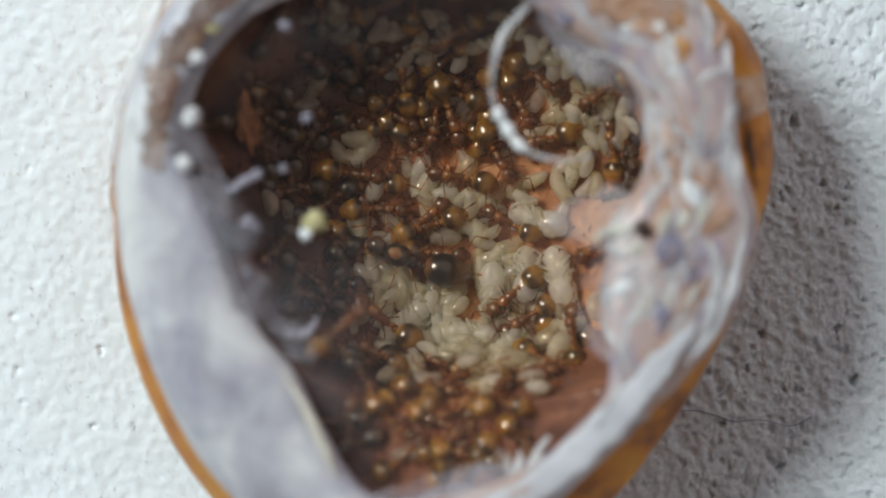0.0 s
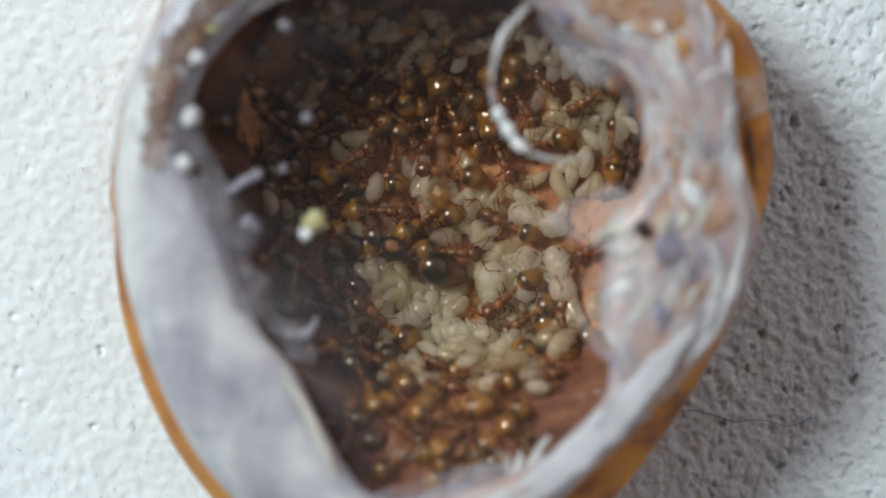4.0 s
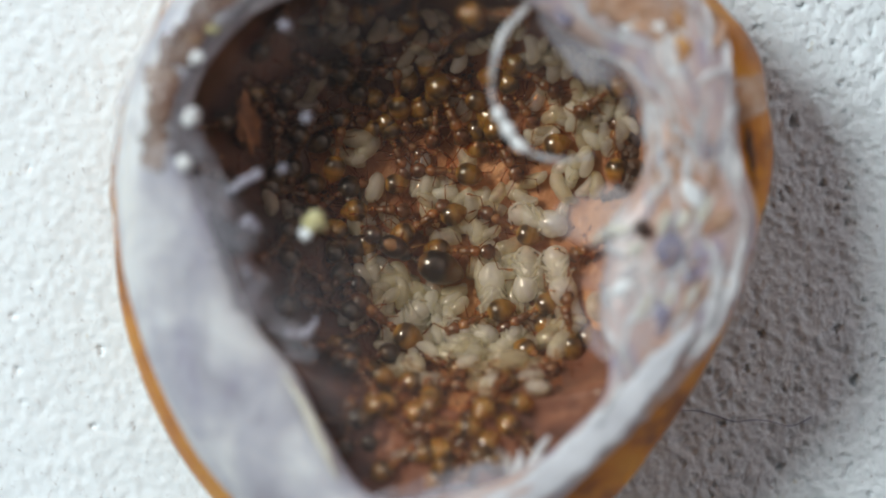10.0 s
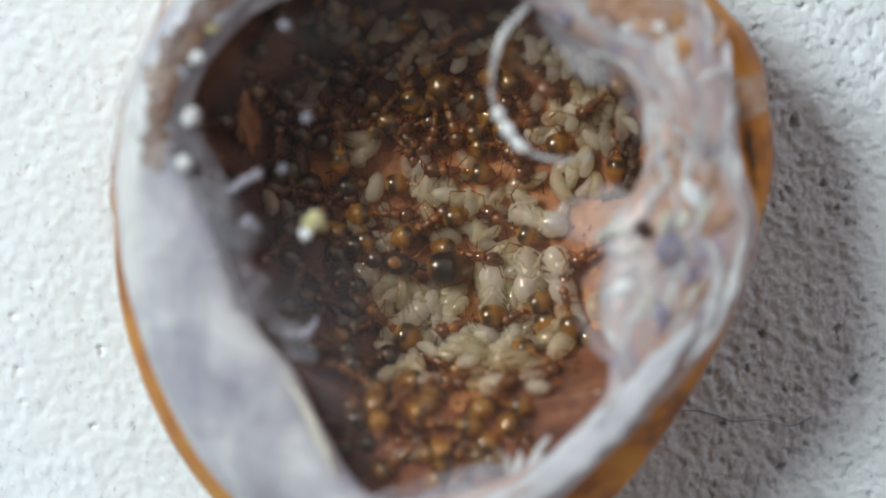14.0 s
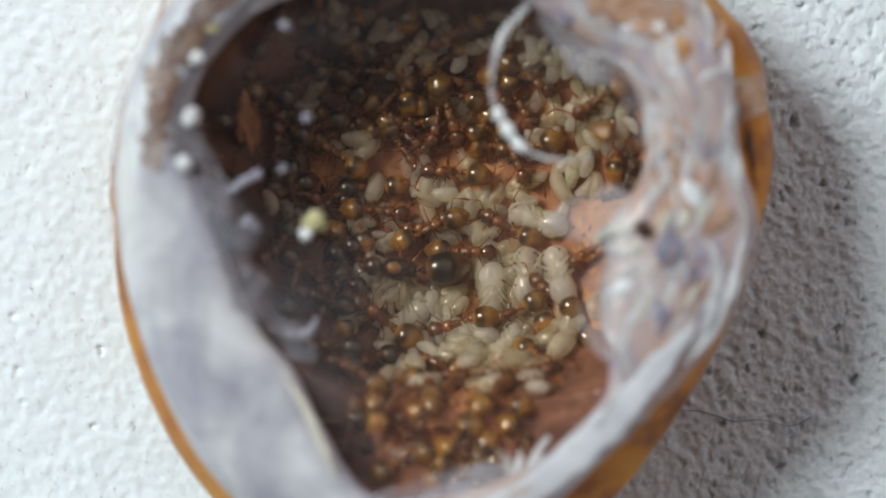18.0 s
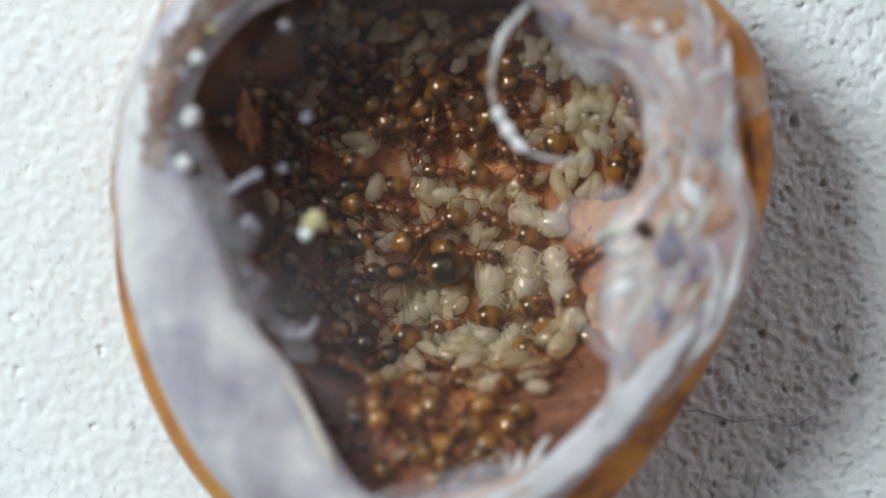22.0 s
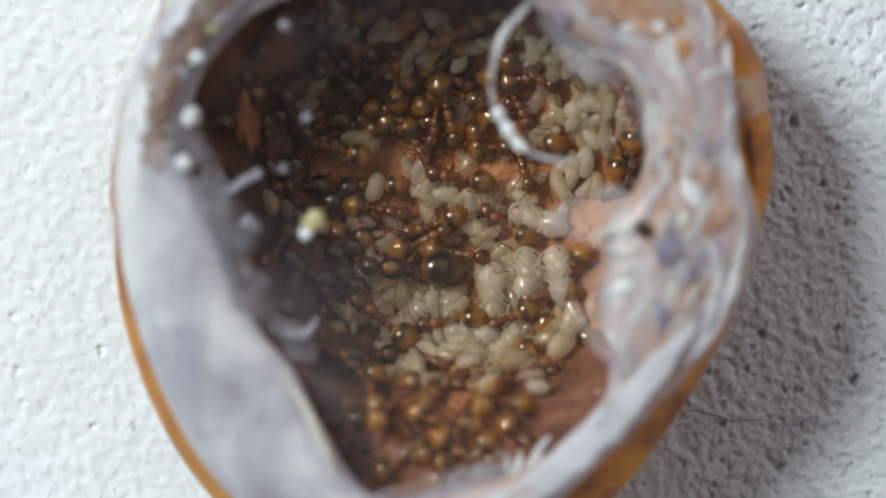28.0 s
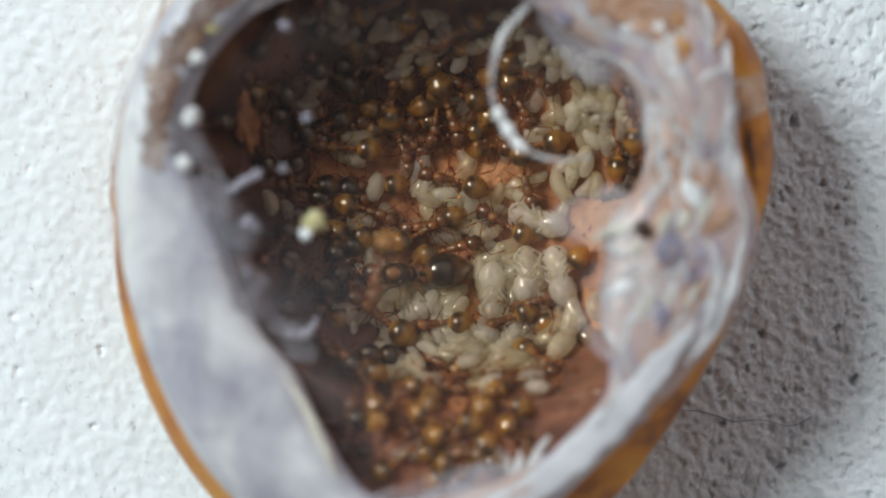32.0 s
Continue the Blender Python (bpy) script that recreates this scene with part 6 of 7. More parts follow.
    go("a6", [(0, -4.32, 8.54, 100), (3.2, -4.4, 8.5, 103), (6.4, -4.32, 8.54, 97), (9.6, -4.24, 8.52, 97), (12.8, -4.43, 8.55, 104), (16, -4.34, 8.53, 99), (19.2, -4.36, 8.52, 102), (22.4, -4.32, 8.52, 98), (25.6, -4.28, 8.56, 97), (28.8, -4.3, 8.55, 98), (32, -4.32, 8.54, 100)])
    go("a7", [(0, -1.12, 8.85, 100), (3.6, -1.01, 8.88, 94), (7.2, -1.22, 8.89, 101), (10.9, -1, 8.92, 91), (14.5, -1.12, 8.94, 95), (18, -1.11, 8.94, 95), (21.5, -1.1, 8.93, 94), (25, -1.07, 8.95, 93), (28.5, -1.05, 8.97, 92), (32, -1.12, 8.94, 95)])
    go("a8", [(0, 0.17, 7.55, 222, 0.2), (3.2, 0.24, 7.54, 225, 0.2), (6.4, 0.16, 7.59, 219, 0.2), (9.6, 0.15, 7.57, 218, 0.2), (12.8, 0.17, 7.55, 221, 0.2), (16, 0.17, 7.57, 222, 0.2), (19.2, 0.16, 7.62, 219, 0.2), (22.4, 0.22, 7.51, 223, 0.2), (25.6, 0.19, 7.47, 226, 0.2), (28.8, 0.16, 7.6, 217, 0.2), (32, 0.17, 7.55, 222, 0.2)])
    go("z1", [(0, -6.77, 4.36, -95), (3.2, -6.71, 4.38, -93), (6.4, -6.8, 4.35, -98), (9.6, -6.85, 4.33, -98), (12.8, -6.82, 4.38, -98), (16, -6.83, 4.41, -98), (19.2, -6.86, 4.41, -99), (22.4, -6.69, 4.34, -91), (25.6, -6.83, 4.37, -96), (28.8, -6.68, 4.36, -90), (32, -6.77, 4.36, -95)])
    go("z2", [(0, -4.8, 3.86, 60), (3.8, -4.92, 3.9, 64), (7.5, -4.98, 3.82, 65), (11.2, -5.01, 3.82, 68), (15, -5.1, 3.8, 70), (18.4, -4.97, 3.79, 63), (21.8, -4.81, 3.8, 58), (25.2, -4.85, 3.88, 60), (28.6, -4.74, 3.85, 55), (32, -4.59, 3.85, 50)])
    go("z3", [(0, -6.17, 4.49, 150), (3.8, -6.08, 4.56, 143), (7.6, -6, 4.57, 143), (11.4, -5.86, 4.59, 142), (15.2, -5.82, 4.6, 144), (19, -5.74, 4.61, 140), (22.2, -5.73, 4.67, 139), (25.5, -5.46, 4.86, 126), (28.8, -5.43, 4.82, 128), (32, -5.31, 4.94, 120)])
    go("z4", [(0, -3.24, 7.2, -60), (3.2, -3.29, 7.18, -61), (6.4, -3.24, 7.23, -58), (9.6, -3.31, 7.18, -63), (12.8, -3.17, 7.22, -56), (16, -3.24, 7.18, -59), (19.2, -3.19, 7.22, -57), (22.4, -3.32, 7.2, -64), (25.6, -3.2, 7.28, -56), (28.8, -3.32, 7.14, -64), (32, -3.24, 7.2, -60)])
    go("z5", [(0, -3.18, 6.26, -130), (3.3, -3.17, 6.19, -127), (6.7, -3.24, 6.26, -130), (10, -3.22, 6.23, -126), (13.3, -3.24, 6.17, -126), (16.7, -3.24, 6.19, -125), (20, -3.17, 6.12, -120), (24, -3.19, 6.14, -120), (28, -3.23, 6.09, -121), (32, -3.17, 6.12, -120)])
    go("z6", [(0, -4.74, -1.11, -30), (3.2, -4.66, -1.08, -28), (6.4, -4.73, -1.17, -33), (9.6, -4.64, -1.01, -28), (12.8, -4.65, -1.06, -32), (16, -4.61, -1.02, -30), (19.2, -4.7, -1.06, -34), (22.4, -4.64, -1.08, -31), (25.6, -4.65, -1.05, -32), (28.8, -4.63, -1.09, -33), (32, -4.61, -1.02, -30)])
    go("z7", [(0, -5.32, -1.18, 60), (3.2, -5.41, -1.15, 64), (6.4, -5.39, -1.13, 64), (9.6, -5.41, -1.11, 62), (12.8, -5.34, -1.13, 60), (16, -5.26, -1.19, 58), (19.2, -5.42, -1.1, 63), (22.4, -5.25, -1.26, 55), (25.6, -5.32, -1.15, 58), (28.8, -5.34, -1.16, 59), (32, -5.32, -1.18, 60)])
    go("z8", [(0, -5.43, 1.96, 190), (3.8, -5.53, 2.07, 187), (7.6, -5.53, 1.97, 194), (11.4, -5.66, 2.01, 191), (15.2, -5.72, 1.95, 198), (19, -5.77, 1.92, 200), (22.2, -5.57, 1.91, 198), (25.5, -5.5, 2.08, 190), (28.8, -5.33, 2.13, 183), (32, -5.16, 2.18, 180)])
    go("z9", [(0, -2.73, 1.09, 100), (4.5, -2.95, 1.09, 109), (9, -3.04, 1.16, 110), (12.3, -3.16, 1.17, 114), (15.6, -3.13, 1.25, 110), (18.9, -3.27, 1.18, 117), (22.1, -3.17, 1.32, 111), (25.4, -3.28, 1.32, 116), (28.7, -3.24, 1.36, 114), (32, -3.36, 1.32, 120)])
    go("z10", [(0, -1.87, 8.66, 30), (3.2, -1.82, 8.65, 26), (6.4, -1.85, 8.61, 25), (9.6, -1.9, 8.72, 32), (12.8, -1.88, 8.66, 31), (16, -1.84, 8.65, 29), (19.2, -1.88, 8.72, 34), (22.4, -1.83, 8.61, 27), (25.6, -1.81, 8.61, 26), (28.8, -1.88, 8.65, 27), (32, -1.87, 8.66, 30)])
    go("z11", [(0, -5.43, 2.12, 100), (3.2, -5.34, 2.15, 95), (6.4, -5.33, 2.13, 95), (9.6, -5.45, 2.16, 98), (12.8, -5.42, 2.08, 101), (16, -5.43, 2.13, 98), (19.2, -5.46, 2.16, 100), (22.4, -5.33, 2.11, 95), (25.6, -5.47, 2.14, 102), (28.8, -5.49, 2.07, 102), (32, -5.43, 2.12, 100)])
    go("z12", [(0, -6.47, 3.72, 110), (4, -6.39, 3.69, 107), (8, -6.1, 3.66, 96), (12, -5.92, 3.6, 90), (15.3, -5.98, 3.62, 91), (18.7, -5.97, 3.72, 89), (22, -6.05, 3.8, 90), (25.3, -6.21, 3.89, 97), (28.7, -6.29, 3.88, 97), (32, -6.38, 3.96, 100)])
    go("z13", [(0, -3.47, -1.11, -70), (3.2, -3.55, -1.1, -72), (6.4, -3.43, -1.08, -67), (9.6, -3.54, -1.11, -72), (12.8, -3.38, -1.11, -66), (16, -3.52, -1.12, -73), (19.2, -3.52, -1.13, -74), (22.4, -3.47, -1.06, -67), (25.6, -3.39, -1.06, -67), (28.8, -3.43, -1.1, -66), (32, -3.47, -1.11, -70)])
    go("z14", [(0, -1.48, 4.64, -30), (3.3, -1.55, 4.61, -34), (6.7, -1.64, 4.68, -35), (10, -1.68, 4.69, -40), (13.7, -1.71, 4.65, -38), (17.3, -1.69, 4.65, -34), (21, -1.64, 4.6, -31), (24.7, -1.55, 4.66, -22), (28.3, -1.59, 4.6, -22), (32, -1.61, 4.6, -20)])
    go("z15", [(0, 0.39, 5.98, -30), (3.2, 0.42, 6.01, -29), (6.4, 0.38, 5.95, -32), (9.6, 0.34, 6, -31), (12.8, 0.41, 6, -27), (16, 0.35, 5.92, -32), (19.2, 0.43, 6.06, -27), (22.4, 0.43, 6.01, -26), (25.6, 0.42, 5.99, -27), (28.8, 0.4, 6.01, -29), (32, 0.39, 5.98, -30)])
    go("z16", [(0, -4.6, 4.18, 200), (3.6, -4.55, 4.14, 203), (7.1, -4.66, 4.32, 192), (10.7, -4.66, 4.24, 197), (14.3, -4.63, 4.2, 195), (17.9, -4.69, 4.28, 194), (21.4, -4.71, 4.3, 190), (25, -4.72, 4.32, 190), (28.5, -4.62, 4.33, 193), (32, -4.56, 4.22, 200)])
    go("y1", [(0, 0.16, -5.67, 200), (3.5, 0.12, -5.65, 200), (5.5, -0.19, -5.93, 180), (8.8, -0.2, -6, 183), (12.1, -0.2, -5.96, 182), (15.4, -0.19, -5.87, 180), (18.8, -0.14, -5.95, 182), (22.1, -0.17, -5.86, 180), (25.4, -0.12, -5.79, 177), (28.7, -0.14, -5.81, 176), (32, -0.15, -5.82, 180)])
    go("y2", [(0, -0.46, -5.01, 90), (3.2, -0.51, -4.98, 90), (6.4, -0.39, -4.99, 86), (9.6, -0.49, -5.03, 91), (12.8, -0.44, -4.98, 89), (16, -0.39, -5.05, 88), (19.2, -0.51, -5.03, 94), (22.4, -0.55, -5.03, 93), (25.6, -0.4, -4.98, 86), (28.8, -0.42, -4.98, 86), (32, -0.46, -5.01, 90)])
    go("y3", [(0, 1.94, -5.03, 80), (3.2, 1.9, -4.99, 82), (6.4, 1.9, -5.05, 83), (9.6, 1.87, -5.06, 84), (12.8, 2.02, -5.09, 76), (16, 1.96, -5.01, 77), (19.2, 1.89, -5.02, 81), (22.4, 1.98, -5, 79), (25.6, 2.01, -5.04, 76), (28.8, 1.91, -5.02, 81), (32, 1.94, -5.03, 80)])
    go("y4", [(0, -1.2, -5.04, 60), (4.5, -1.39, -5.02, 69), (9, -1.44, -5.01, 70), (14.5, -1.64, -5.38, 60), (18, -1.72, -5.38, 62), (21.5, -1.67, -5.35, 59), (25, -1.75, -5.37, 64), (28.5, -1.68, -5.37, 59), (32, -1.68, -5.38, 60)])
    go("y5", [(0, -3.38, -6.58, 190), (4, -3.44, -6.64, 187), (8, -3.54, -6.66, 186), (12, -3.59, -6.63, 180), (15.3, -3.62, -6.58, 177), (18.7, -3.67, -6.57, 172), (22, -3.7, -6.6, 174), (25.3, -3.67, -6.62, 172), (28.7, -3.7, -6.58, 170), (32, -3.76, -6.64, 170)])
    go("y6", [(0, -1.18, -6.87, 40), (3.2, -1.18, -6.79, 42), (6.4, -1.16, -6.86, 37), (9.6, -1.18, -6.86, 40), (12.8, -1.27, -6.78, 44), (16, -1.13, -6.93, 35), (19.2, -1.22, -6.88, 41), (22.4, -1.16, -6.85, 38), (25.6, -1.16, -6.85, 40), (28.8, -1.16, -6.86, 41), (32, -1.18, -6.87, 40)])
    go("y7", [(0, 0.52, -7.69, -60), (3.2, 0.53, -7.62, -57), (6.5, 0.57, -7.69, -56), (9.8, 0.63, -7.63, -55), (13, 0.52, -7.69, -60), (16.5, 0.72, -7.58, -53), (20, 0.95, -7.3, -40), (24, 0.95, -7.05, -31), (28, 0.84, -6.94, -34), (32, 0.73, -6.77, -30)])
    go("y8", [(0, -2.74, -3.9, 150, 0.2), (3.6, -2.93, -4.04, 147, 0.2), (7.2, -3.07, -4.16, 146, 0.2), (10.9, -3.29, -4.36, 148, 0.2), (14.5, -3.48, -4.57, 150, 0.2), (17.8, -3.44, -4.46, 146, 0.2), (21, -3.53, -4.37, 150, 0.2), (24.7, -3.59, -4.41, 157, 0.2), (28.3, -3.47, -4.17, 154, 0.2), (32, -3.48, -4.18, 160, 0.2)])
    go("y9", [(0, 3.24, -4.51, 30), (3.2, 3.32, -4.62, 27), (6.5, 3.25, -4.55, 32), (9.8, 3.25, -4.48, 40), (13, 3.26, -4.54, 40), (16.8, 3.07, -4.5, 48), (20.6, 3.13, -4.61, 44), (24.4, 2.99, -4.63, 50), (28.2, 2.77, -4.63, 60), (32, 2.74, -4.71, 60)])
    go("y10", [(0, 2.57, -4.74, 120), (3.2, 2.59, -4.73, 117), (6.4, 2.63, -4.73, 116), (9.6, 2.64, -4.72, 115), (12.8, 2.59, -4.74, 120), (16, 2.65, -4.73, 115), (19.2, 2.59, -4.7, 118), (22.4, 2.59, -4.69, 117), (25.6, 2.5, -4.79, 124), (28.8, 2.53, -4.76, 122), (32, 2.57, -4.74, 120)])
    go("y11", [(0, 0.08, -5.9, -20), (3.2, 0.15, -5.85, -15), (6.4, 0.09, -5.8, -15), (9.6, 0.06, -5.85, -17), (12.8, 0.11, -5.82, -15), (16, 0.08, -5.85, -16), (19.2, 0.05, -5.89, -20), (22.4, 0.09, -5.88, -20), (25.6, 0.04, -5.89, -21), (28.8, 0.04, -5.97, -22), (32, 0.08, -5.9, -20)])
    go("y12", [(0, -0.22, -5.02, -10), (3.8, -0.16, -4.93, -3), (7.6, -0.1, -4.88, 0), (11.4, -0.03, -4.86, 0), (15.2, 0.01, -4.77, 5), (19, 0.08, -4.66, 10), (22.2, 0.1, -4.79, 3), (25.5, 0, -4.85, 5), (28.8, -0.03, -4.84, 5), (32, -0, -5.02, 0)])
    go("v1", [(0, 5.99, 3.78, 100), (3.2, 6.1, 3.77, 94), (6.4, 6.01, 3.83, 100), (9.6, 6.13, 3.81, 94), (12.8, 6.21, 3.86, 91), (16, 6.21, 3.87, 90), (19.2, 6.07, 3.82, 97), (22.4, 6.16, 3.89, 94), (25.6, 6.18, 3.89, 94), (28.8, 6.29, 3.88, 86), (32, 6.25, 3.88, 90)])
    hang("film1", [(0, -3.27, -2.48, 40), (1, -2.84, -1.18, 45), (2, -1.48, -0.06, 55), (3, -0.03, 1.17, 65), (3.5, 0.04, 2.23, 80), (4.5, -0.04, 3.29, 88), (5.5, -0.02, 4.17, 88), (6, 0.4, 5.19, 75), (7, 1.55, 7.32, 70), (8, 1, 8.47, 95), (9, 1.47, 9.08, 60), (10, 2.08, 7.87, 0), (11, 1.59, 6.54, -60), (13, 1.87, 6.01, -60), (14.5, 3.6, 5.46, -40), (15.5, 4.57, 4.52, -45), (16.5, 5.46, 3.69, -45), (18, 6.43, 3.51, -20), (20, 8.01, 3.79, 0), (24, 8.21, 3.93, 7), (28, 8.38, 3.89, 3), (32, 8.55, 3.98, 10)])
    hang("film2", [(0, -8.05, 0.4, 10), (3.4, -8.06, 0.31, 7), (6.9, -8.07, 0.33, 5), (10.3, -8.06, 0.42, 11), (13.8, -8.07, 0.43, 9), (17.2, -8.04, 0.42, 10), (20.6, -8.01, 0.38, 7), (24.1, -8.06, 0.47, 14), (27.5, -8.05, 0.4, 10), (28.5, -6.16, 0.68, 10), (29, -3.9, 1.23, 12), (29.5, -2.41, 1.17, -5), (30, -2.67, 0.75, -30), (31, -1.8, -0.69, -55), (31.5, -1.6, -1.76, -75), (32, -2.23, -0.88, -100)])
    go("n1", [(0, -1.35, 4.31, 197, -0.05), (3.2, -1.35, 4.31, 196, -0.05), (6.4, -1.33, 4.31, 195, -0.05), (9.6, -1.39, 4.35, 196, -0.05), (12.8, -1.31, 4.31, 198, -0.05), (16, -1.35, 4.33, 193, -0.05), (19.2, -1.34, 4.39, 193, -0.05), (22.4, -1.33, 4.27, 198, -0.05), (25.6, -1.39, 4.29, 196, -0.05), (28.8, -1.35, 4.33, 195, -0.05), (32, -1.35, 4.31, 197, -0.05)])
    go("n2", [(0, -1.97, 5.12, 230, -0.05), (3.2, -2.03, 5.18, 226, -0.05), (6.4, -2.02, 5.11, 230, -0.05), (9.6, -1.97, 5.18, 228, -0.05), (12.8, -1.96, 5.05, 233, -0.05), (16, -1.99, 5.17, 227, -0.05), (19.2, -2.04, 5.2, 226, -0.05), (22.4, -2.02, 5.18, 227, -0.05), (25.6, -1.91, 5.04, 235, -0.05), (28.8, -1.93, 5.12, 233, -0.05), (32, -1.97, 5.12, 230, -0.05)])
    go("n3", [(0, -2.05, 7.42, 21, -0.05), (3.2, -2.06, 7.35, 17, -0.05), (6.4, -2.01, 7.41, 21, -0.05), (9.6, -2.11, 7.49, 26, -0.05), (12.8, -2.06, 7.45, 21, -0.05), (16, -2.03, 7.45, 23, -0.05), (19.2, -2.04, 7.49, 24, -0.05), (22.4, -2.02, 7.37, 17, -0.05), (25.6, -2.01, 7.41, 21, -0.05), (28.8, -2.02, 7.41, 21, -0.05), (32, -2.05, 7.42, 21, -0.05)])
    go("n4", [(0, 2.29, 3.75, 10, -0.05), (3.2, 2.28, 3.68, 8, -0.05), (6.4, 2.28, 3.75, 11, -0.05), (9.6, 2.25, 3.81, 12, -0.05), (12.8, 2.29, 3.87, 15, -0.05), (16, 2.27, 3.7, 6, -0.05), (19.2, 2.27, 3.8, 14, -0.05), (22.4, 2.27, 3.66, 6, -0.05), (25.6, 2.3, 3.74, 9, -0.05), (28.8, 2.26, 3.66, 6, -0.05), (32, 2.29, 3.75, 10, -0.05)])
    go("n5", [(0, -2.74, 2.24, 178, -0.05), (3.2, -2.71, 2.24, 179, -0.05), (6.4, -2.72, 2.17, 182, -0.05), (9.6, -2.7, 2.29, 176, -0.05), (12.8, -2.7, 2.29, 177, -0.05), (16, -2.74, 2.26, 174, -0.05), (19.2, -2.72, 2.18, 180, -0.05), (22.4, -2.78, 2.23, 176, -0.05), (25.6, -2.71, 2.24, 177, -0.05), (28.8, -2.71, 2.25, 176, -0.05), (32, -2.74, 2.24, 178, -0.05)])
    go("n6", [(0, -1.53, 4.43, 16, -0.05), (3.2, -1.52, 4.46, 19, -0.05), (6.4, -1.5, 4.35, 13, -0.05), (9.6, -1.54, 4.52, 19, -0.05), (12.8, -1.49, 4.33, 12, -0.05), (16, -1.51, 4.37, 13, -0.05), (19.2, -1.57, 4.44, 20, -0.05), (22.4, -1.56, 4.42, 18, -0.05), (25.6, -1.53, 4.37, 14, -0.05), (28.8, -1.56, 4.49, 18, -0.05), (32, -1.53, 4.43, 16, -0.05)])
    go("n7", [(0, -0.19, 6.49, 224, -0.05), (3.2, -0.18, 6.47, 224, -0.05), (6.4, -0.17, 6.48, 227, -0.05), (9.6, -0.17, 6.46, 227, -0.05), (12.8, -0.25, 6.53, 220, -0.05), (16, -0.25, 6.51, 221, -0.05), (19.2, -0.2, 6.5, 227, -0.05), (22.4, -0.23, 6.5, 224, -0.05), (25.6, -0.16, 6.49, 225, -0.05), (28.8, -0.2, 6.44, 227, -0.05), (32, -0.19, 6.49, 224, -0.05)])
    go("n8", [(0, 0.24, 5.47, 27, -0.05), (3.2, 0.24, 5.46, 28, -0.05), (6.4, 0.25, 5.46, 28, -0.05), (9.6, 0.15, 5.51, 32, -0.05), (12.8, 0.23, 5.48, 25, -0.05), (16, 0.24, 5.41, 23, -0.05), (19.2, 0.22, 5.5, 26, -0.05), (22.4, 0.23, 5.43, 26, -0.05), (25.6, 0.17, 5.49, 31, -0.05), (28.8, 0.26, 5.48, 26, -0.05), (32, 0.24, 5.47, 27, -0.05)])
    go("n9", [(0, -2.31, 6.25, 49, -0.05), (3.2, -2.25, 6.2, 44, -0.05), (6.4, -2.34, 6.25, 51, -0.05), (9.6, -2.31, 6.26, 52, -0.05), (12.8, -2.31, 6.25, 52, -0.05), (16, -2.33, 6.25, 51, -0.05), (19.2, -2.27, 6.22, 49, -0.05), (22.4, -2.3, 6.23, 47, -0.05), (25.6, -2.25, 6.19, 46, -0.05), (28.8, -2.28, 6.2, 48, -0.05), (32, -2.31, 6.25, 49, -0.05)])
    go("n10", [(0, 2.48, 4.14, 323, -0.05), (3.2, 2.43, 4.12, 322, -0.05), (6.4, 2.39, 4.1, 318, -0.05), (9.6, 2.4, 4.1, 319, -0.05), (12.8, 2.48, 4.21, 328, -0.05), (16, 2.55, 4.22, 327, -0.05), (19.2, 2.39, 4.11, 318, -0.05), (22.4, 2.46, 4.17, 326, -0.05), (25.6, 2.47, 4.11, 323, -0.05), (28.8, 2.52, 4.14, 323, -0.05), (32, 2.48, 4.14, 323, -0.05)])
    go("n11", [(0, 1.89, 4.84, 47, -0.05), (3.2, 1.86, 4.84, 47, -0.05), (6.4, 1.94, 4.83, 45, -0.05), (9.6, 1.91, 4.88, 47, -0.05), (12.8, 1.85, 4.83, 48, -0.05), (16, 1.86, 4.8, 46, -0.05), (19.2, 1.83, 4.84, 50, -0.05), (22.4, 1.92, 4.77, 43, -0.05), (25.6, 1.87, 4.89, 49, -0.05), (28.8, 1.98, 4.77, 43, -0.05), (32, 1.89, 4.84, 47, -0.05)])
    go("n12", [(0, -2.57, 6.45, 353, -0.05), (3.2, -2.57, 6.44, 352, -0.05), (6.4, -2.61, 6.46, 352, -0.05), (9.6, -2.62, 6.39, 350, -0.05), (12.8, -2.6, 6.45, 351, -0.05), (16, -2.55, 6.4, 349, -0.05), (19.2, -2.6, 6.34, 349, -0.05), (22.4, -2.58, 6.51, 355, -0.05), (25.6, -2.57, 6.55, 356, -0.05), (28.8, -2.59, 6.43, 352, -0.05), (32, -2.57, 6.45, 353, -0.05)])
    go("n13", [(0, 2.81, 6.15, 10, -0.05), (3.2, 2.85, 6.14, 7, -0.05), (6.4, 2.78, 6.23, 13, -0.05), (9.6, 2.81, 6.17, 10, -0.05), (12.8, 2.85, 6.14, 10, -0.05), (16, 2.83, 6.13, 9, -0.05), (19.2, 2.81, 6.17, 9, -0.05), (22.4, 2.85, 6.14, 9, -0.05), (25.6, 2.83, 6.08, 7, -0.05), (28.8, 2.82, 6.05, 6, -0.05), (32, 2.81, 6.15, 10, -0.05)])
    go("n14", [(0, -1.14, 3.81, 321, -0.05), (3.2, -1.13, 3.85, 325, -0.05), (6.4, -1.16, 3.87, 322, -0.05), (9.6, -1.22, 3.73, 316, -0.05), (12.8, -1.17, 3.82, 319, -0.05), (16, -1.09, 3.86, 324, -0.05), (19.2, -1.07, 3.85, 324, -0.05), (22.4, -1.19, 3.79, 319, -0.05), (25.6, -1.09, 3.9, 325, -0.05), (28.8, -1.1, 3.85, 325, -0.05), (32, -1.14, 3.81, 321, -0.05)])
